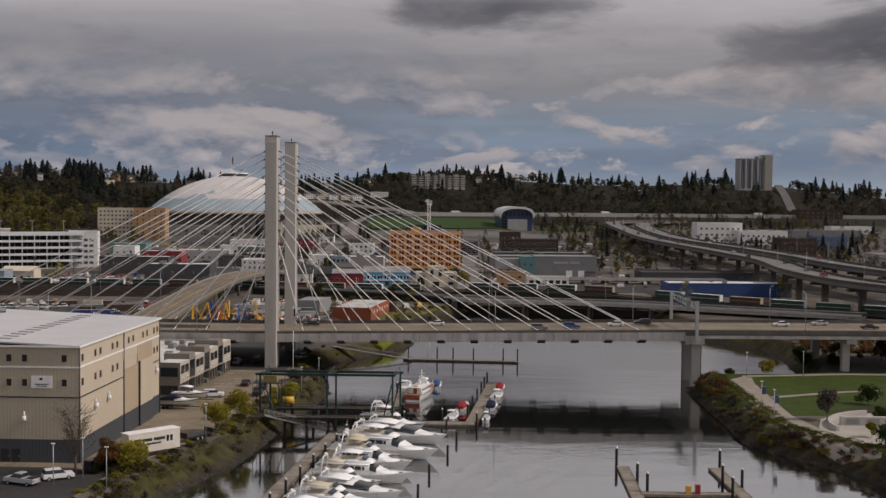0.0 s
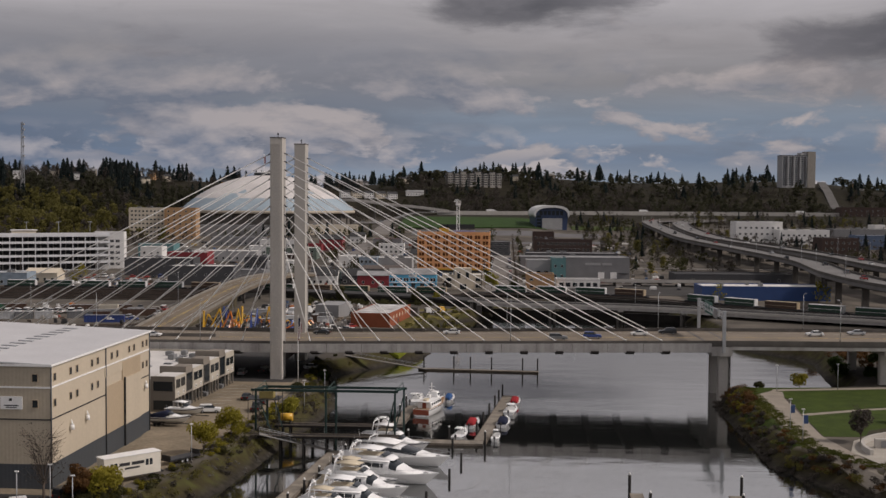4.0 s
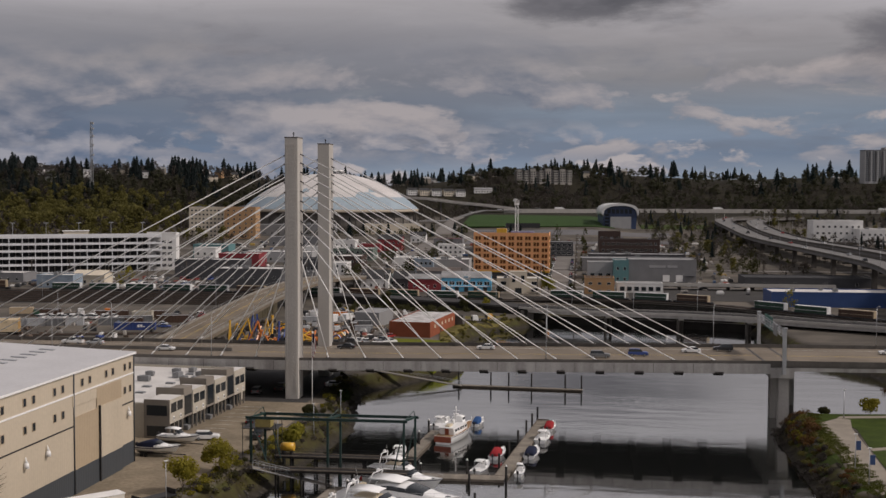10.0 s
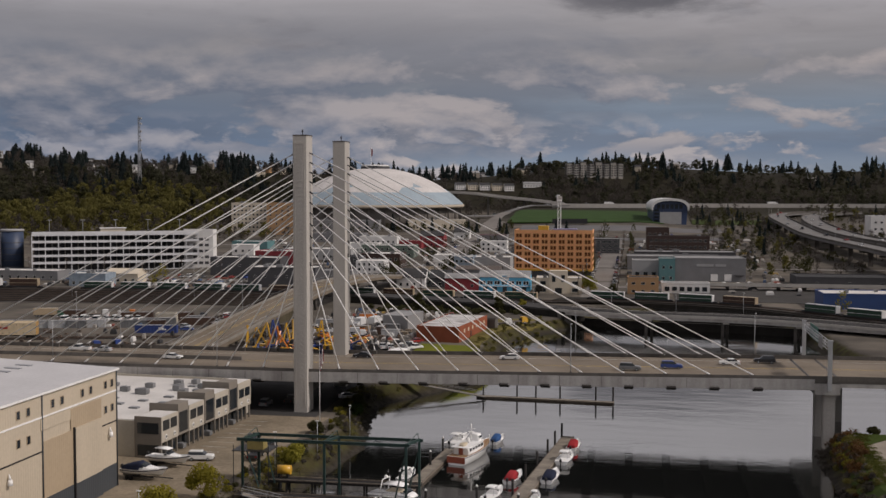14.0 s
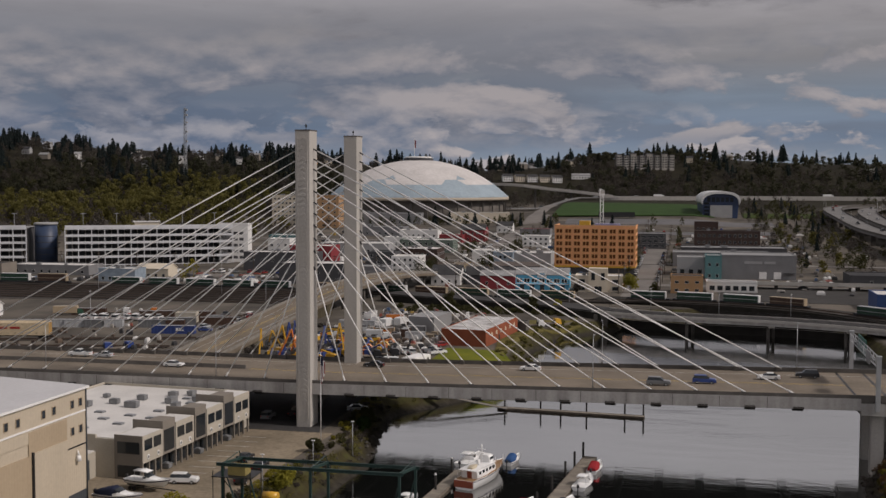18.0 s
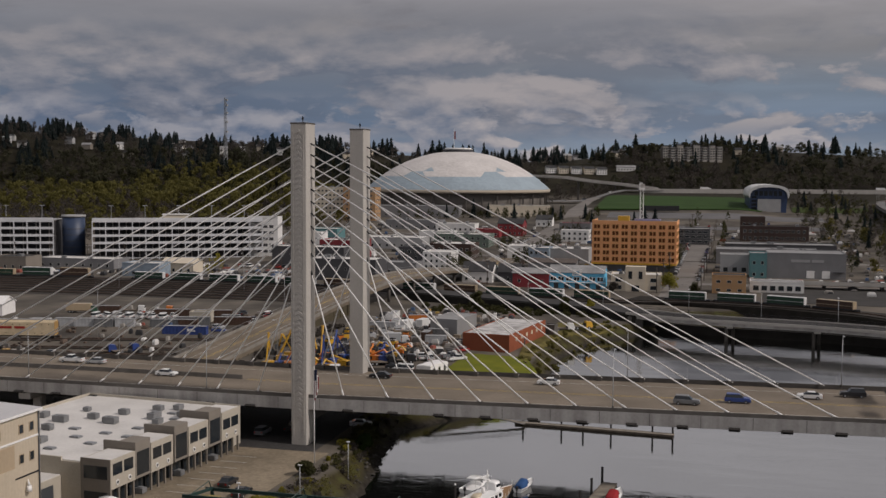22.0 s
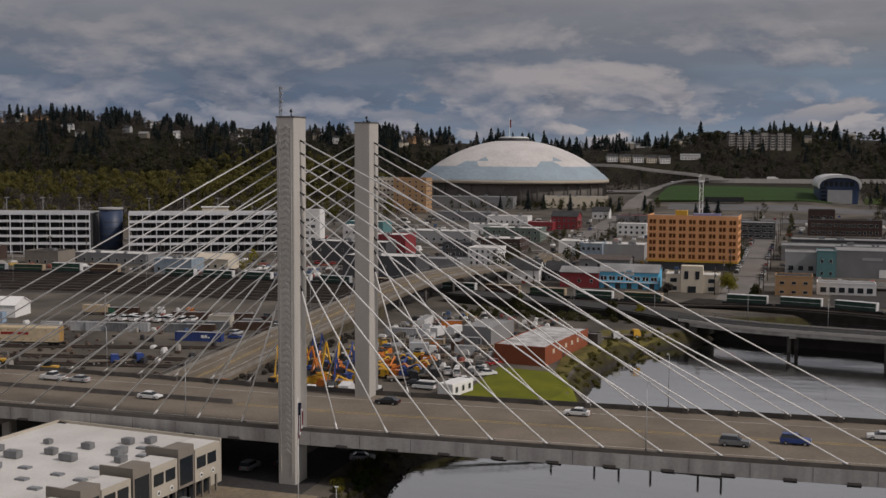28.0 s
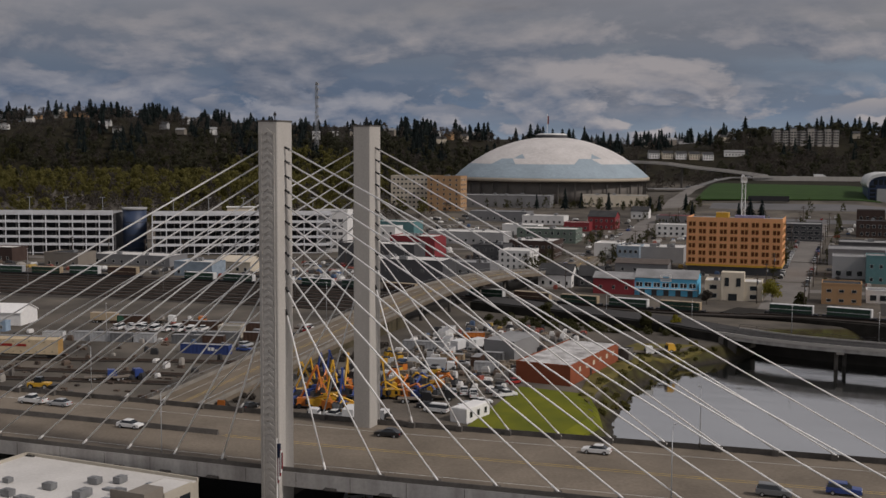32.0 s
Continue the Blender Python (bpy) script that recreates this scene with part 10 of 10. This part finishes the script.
def wood(name, label, spots, makers, leaf):
    """spots: x, y, height, width factor. One mesh for all the trees."""
    rs = np.random.RandomState(len(spots))
    X = np.array(spots)
    Z = land(X[:, 0], X[:, 1])
    VV, FF, o = [], [], 0
    for k, (x, y, h, wf) in enumerate(spots):
        V, F = makers[k % len(makers)]
        a = rs.uniform(0, 6.28)
        c, s = math.cos(a), math.sin(a)
        P = V * np.array([h * wf, h * wf, h])
        Q = np.stack([P[:, 0] * c - P[:, 1] * s + x, P[:, 0] * s + P[:, 1] * c + y, P[:, 2] + Z[k] - 0.3], 1)
        VV.append(Q)
        FF.extend([tuple(i + o for i in f) for f in F])
        o += len(Q)
    return tagged(new(name, mesh_vf(name, np.concatenate(VV).tolist(), FF, LEAF[leaf])), label, "woods", kind="stuff")


rw = np.random.RandomState(8)
CON = [conifer_vf(rw) for _ in range(5)]
BRO = [broadleaf_vf(rw) for _ in range(6)]
THIN = [broadleaf_vf(rw, 14, 11, 0.042, 0.34) for _ in range(6)]


def scatter(n, x0, x1, y0, y1, hlo, hhi, wlo, whi, ok):
    out = []
    while len(out) < n:
        m = n * 3
        x, y = rw.uniform(x0, x1, m), rw.uniform(y0, y1, m)
        keep = ok(x, y)
        for a, b in zip(x[keep], y[keep]):
            out.append((a, b, hlo + (hhi - hlo) * rw.uniform() ** 1.7, rw.uniform(wlo, whi)))
            if len(out) >= n:
                break
    return out


def clear(x, y):
    """Off the freeways, the condominiums and the high-rise."""
    fy = np.interp(x, (-700, -420, -200, 0, 200, 420, 700), (905, 930, 985, 1035, 1065, 1075, 1060))
    return (np.abs(y - fy) > 26) & ~((x > -40) & (x < 66) & (y > 1332) & (y < 1410)) & ~((np.abs(x - np.interp(y, (1120, 1220, 1330, 1450, 1560), (492, 504, 513, 535, 555))) < 24) & (y < 1560)) & ~((x > 462) & (x < 550) & (y > 1490) & (y < 1560)) & ~((x > -176) & (x < -48) & (y > 1222) & (y < 1310))


def open_land(x, y):
    """Clear of every building."""
    keep = np.ones(x.shape, bool)
    for cx, cy, r in FOOT + [(-243, 395, 46), (-200, 400, 40), (-283, 368, 16), (-339, 350, 50), (-171, 815, 95)]:
        keep &= (np.abs(x - cx) > r) | (np.abs(y - cy) > r)
    return keep


clump = lambda x, y: np.sin(x / 37.0 + 2 * np.sin(y / 61.0)) + np.sin(x / 13.0 + y / 29.0) > 0.25
zz = lambda x, y: land(x, y)
left = lambda x, y: clear(x, y) & (x < -150 + (y - 800) * 0.25) & (np.hypot(x + 171, y - 815) > 105) & (y > 600 + np.clip(x + 420, 0, 250) * 0.55)
wood("ridge_conifers", "tall dark conifers along the ridge", scatter(1000, -1350, -150, 990, 1420, 8, 29, 1.25, 2.0, lambda x, y: left(x, y) & (zz(x, y) > 42) & clump(x, y)), CON, "dark")
wood("ridge_conifers", "dark conifers along the far ridge", scatter(330, -350, 1000, 1180, 1750, 10, 32, 1.1, 1.9, lambda x, y: clear(x, y) & (zz(x, y) > 46) & clump(x, y)), CON, "fir")
wood("hillside_woods", "yellow-green spring woods on the lower hillside", scatter(720, -1250, -180, 760, 1060, 10, 18, 0.75, 1.1, lambda x, y: left(x, y) & (zz(x, y) < 50)), BRO, "olive")
wood("hillside_spring_woods", "bright spring trees at the foot of the hill", scatter(640, -1000, -300, 660, 900, 13, 24, 0.65, 0.95, lambda x, y: left(x, y) & (zz(x, y) < 40)), BRO, "meadow")
wood("hillside_spring_woods", "olive spring trees in a hollow of the hillside", scatter(170, -610, -430, 985, 1095, 13, 20, 0.8, 1.0, lambda x, y: left(x, y)), BRO, "meadow")
wood("upper_hillside_woods", "thin olive woods below the ridge conifers", scatter(760, -1350, -150, 880, 1200, 10, 19, 0.8, 1.15, lambda x, y: left(x, y) & (zz(x, y) > 30) & (zz(x, y) < 70)), BRO, "ridge")
wood("bare_hillside_woods", "leafless brown trees on the hillside", scatter(2500, -1400, 60, 600, 1330, 11, 18, 0.8, 1.2, lambda x, y: left(x, y) | (clear(x, y) & (zz(x, y) > 30) & (y > 1080))), THIN, "bare")
wood("ridge_broadleaf_woods", "olive broadleaf woods on the right ridge", scatter(1250, -120, 1000, 1110, 1560, 8, 17, 0.9, 1.4, lambda x, y: clear(x, y) & (zz(x, y) > 28)), BRO, "ridge")
wood("ridge_bare_woods", "brown leafless woods on the right ridge", scatter(1500, -120, 1000, 1085, 1450, 7, 15, 0.8, 1.2, lambda x, y: clear(x, y) & (zz(x, y) > 24)), THIN, "bare")
thicket = lambda x, y: open_land(x, y) & (y > 425 - (x + 250) * 0.12) & (np.abs(y - 432) > 10) & (np.abs(y - 560) > 10) & (x < -225 + (y - 430) * 0.1)
wood("thicket", "leafless brown thicket behind the garages", scatter(700, -1000, -190, 420, 660, 5, 11, 0.9, 1.3, thicket), THIN, "bare")
wood("thicket_spring_trees", "yellow-green trees behind the garages", scatter(300, -1000, -190, 440, 680, 8, 15, 0.8, 1.1, thicket), BRO, "meadow")
wood("freeway_trees", "mixed trees beside the freeway ramps", scatter(420, 122, 430, 400, 985, 4, 10, 1.0, 1.5, lambda x, y: open_land(x, y) & (np.abs(x - np.interp(y, (440, 568, 800), (212, 196, 197))) > 13) & (np.abs(x - np.interp(y, (464, 560, 780), (238, 219, 222))) > 13) & ~((x > 245) & (y > 520) & (y < 830))), THIN, "olive")
wood("freeway_conifers", "dark conifers by the freeway ramps", scatter(70, 120, 430, 400, 960, 9, 18, 1.0, 1.4, lambda x, y: open_land(x, y) & ((x < 180) | (x > 262)) & ~((x < 150) & (y > 440) & (y < 660))), CON, "dark")
roadside = lambda x, y: open_land(x, y) & (np.abs(x - np.interp(y, (440, 568, 800), (212, 196, 197))) > 12) & (np.abs(x - np.interp(y, (464, 560, 780), (238, 219, 222))) > 12)
wood("freeway_bare_trees", "brown leafless trees around the freeway ramps", scatter(420, 118, 460, 390, 1000, 6, 12, 0.8, 1.2, roadside), THIN, "bare")
wood("freeway_spring_trees", "yellow-green trees around the freeway ramps", scatter(60, 130, 420, 380, 980, 6, 12, 0.8, 1.1, roadside), BRO, "meadow")
wood("town_trees", "mixed street trees in the town", scatter(210, -190, 130, 345, 730, 5, 10, 0.7, 1.0, lambda x, y: (np.abs(x + 47) < 16) & (np.abs(x + 47) > 10) | (np.abs(x - 57) < 12) & (np.abs(x - 57) > 9) | ((y > 690) & (x < -60) & (np.hypot(x + 171, y - 815) > 90))), THIN, "olive")
wood("town_conifers", "dark conifers among the shops", [(-128, 690, 18, 1.2), (-118, 700, 14, 1.2), (-40, 700, 14, 1.3), (-30, 660, 12, 1.2), (10, 650, 16, 1.6), (18, 648, 15, 1.6), (-58, 690, 13, 1.2), (-66, 700, 12, 1.2), (-150, 690, 13, 1.2), (-95, 690, 15, 1.2), (2, 655, 12, 1.3), (330, 640, 14, 1.0), (276, 640, 12, 1.0)], CON, "dark")
wood("rail_side_trees", "spring trees beside the warehouses", [(152, 232, 9, 1.0), (196, 232, 11, 0.9), (200, 234, 9, 0.9), (-168, 300, 9, 1.0), (-164, 304, 11, 0.9), (-330, 300, 9, 1), (230, 150, 8, 1), (245, 160, 9, 1)], THIN, "spring")


def clutter_mat():
    """Crates, bins and vehicles of many colours, one colour to each piece."""
    m = bpy.data.materials.new("mixed_paint")
    m.use_nodes = True
    nt = m.node_tree
    bs = nt.nodes["Principled BSDF"]
    bs.inputs["Roughness"].default_value = 0.6
    geo, r = nt.nodes.new("ShaderNodeNewGeometry"), nt.nodes.new("ShaderNodeValToRGB")
    r.color_ramp.interpolation = 'CONSTANT'
    stops = ((0.0, (0.03, 0.03, 0.032)), (0.3, (0.12, 0.11, 0.10)), (0.48, (0.30, 0.28, 0.25)), (0.62, (0.62, 0.61, 0.59)), (0.8, (0.10, 0.07, 0.05)), (0.88, (0.05, 0.09, 0.17)), (0.93, (0.24, 0.06, 0.04)), (0.97, (0.35, 0.24, 0.06)))
    while len(r.color_ramp.elements) < len(stops):
        r.color_ramp.elements.new(0.5)
    for e, (p, c) in zip(r.color_ramp.elements, stops):
        e.position, e.color = p, (*c, 1)
    nt.links.new(geo.outputs["Random Per Island"], r.inputs[0])
    nt.links.new(r.outputs[0], bs.inputs["Base Color"])
    return m


M_mix = clutter_mat()


def clutter(name, label, n, x0, x1, y0, y1, ok, lo=0.5, hi=2.2, seed=5):
    """Low loose goods that nobody could count, each a tapered block turned its own way."""
    rs = np.random.RandomState(seed)
    V, F = [], []
    while n > 0:
        x, y = rs.uniform(x0, x1), rs.uniform(y0, y1)
        if not ok(np.array([x]), np.array([y]))[0]:
            continue
        n -= 1
        L, B, H, a = rs.uniform(lo, hi), rs.uniform(lo, hi * 0.5), rs.uniform(0.7, 1.9), rs.choice((0.0, 1.57)) + rs.uniform(-0.2, 0.2)
        z, c, s, b = lz(x, y), math.cos(a), math.sin(a), len(V)
        for k, (h, q) in enumerate(((-0.3, 1.0), (H * 0.55, 1.0), (H, 0.72))):
            for sx, sy in ((-1, -1), (1, -1), (1, 1), (-1, 1)):
                px, py = sx * L * q, sy * B * q
                V.append((x + px * c - py * s, y + px * s + py * c, z + h))
        for k in (0, 4):
            for j in range(4):
                F.append((b + k + j, b + k + (j + 1) % 4, b + k + 4 + (j + 1) % 4, b + k + 4 + j))
        F.append((b + 8, b + 9, b + 10, b + 11))
    return tagged(new(name, mesh_vf(name, V, F, M_mix)), label, "clutter", kind="stuff")


off_street = lambda x, y: open_land(x, y) & (np.abs(x + 47) > 9.5) & (np.abs(x - 57.5) > 8.5) & (np.abs(y - 333) > 7) & (np.abs(y - 436) > 7) & (np.abs(y - 560) > 7)
clutter("town_clutter", "parked vans, bins and crates among the shops", 620, -200, 150, 300, 625, off_street, 0.6, 2.3, 5)
clutter("rail_side_clutter", "stacked goods beside the rail line", 260, -330, -75, 282, 330, open_land, 0.6, 2.6, 6)
clutter("yard_goods", "stacked goods and vehicles in the equipment yard", 330, -42, 3, 98, 196, lambda x, y: (np.hypot(x + 3, y - 144) > 12) & (x < 6 - (y - 110) * 0.02), 0.4, 1.6, 7)
clutter("rail_yard_goods", "drums, crates and vehicles in the rail yard", 70, -160, -73, 58, 175, lambda x, y: (np.abs(y - 121) > 4) & (np.abs(y - 150) > 9), 0.4, 1.2, 8)
clutter("freeway_side_clutter", "vehicles and goods below the freeway", 110, 120, 420, 300, 720, lambda x, y: open_land(x, y) & (np.abs(x - 212) > 24), 0.8, 2.6, 9)
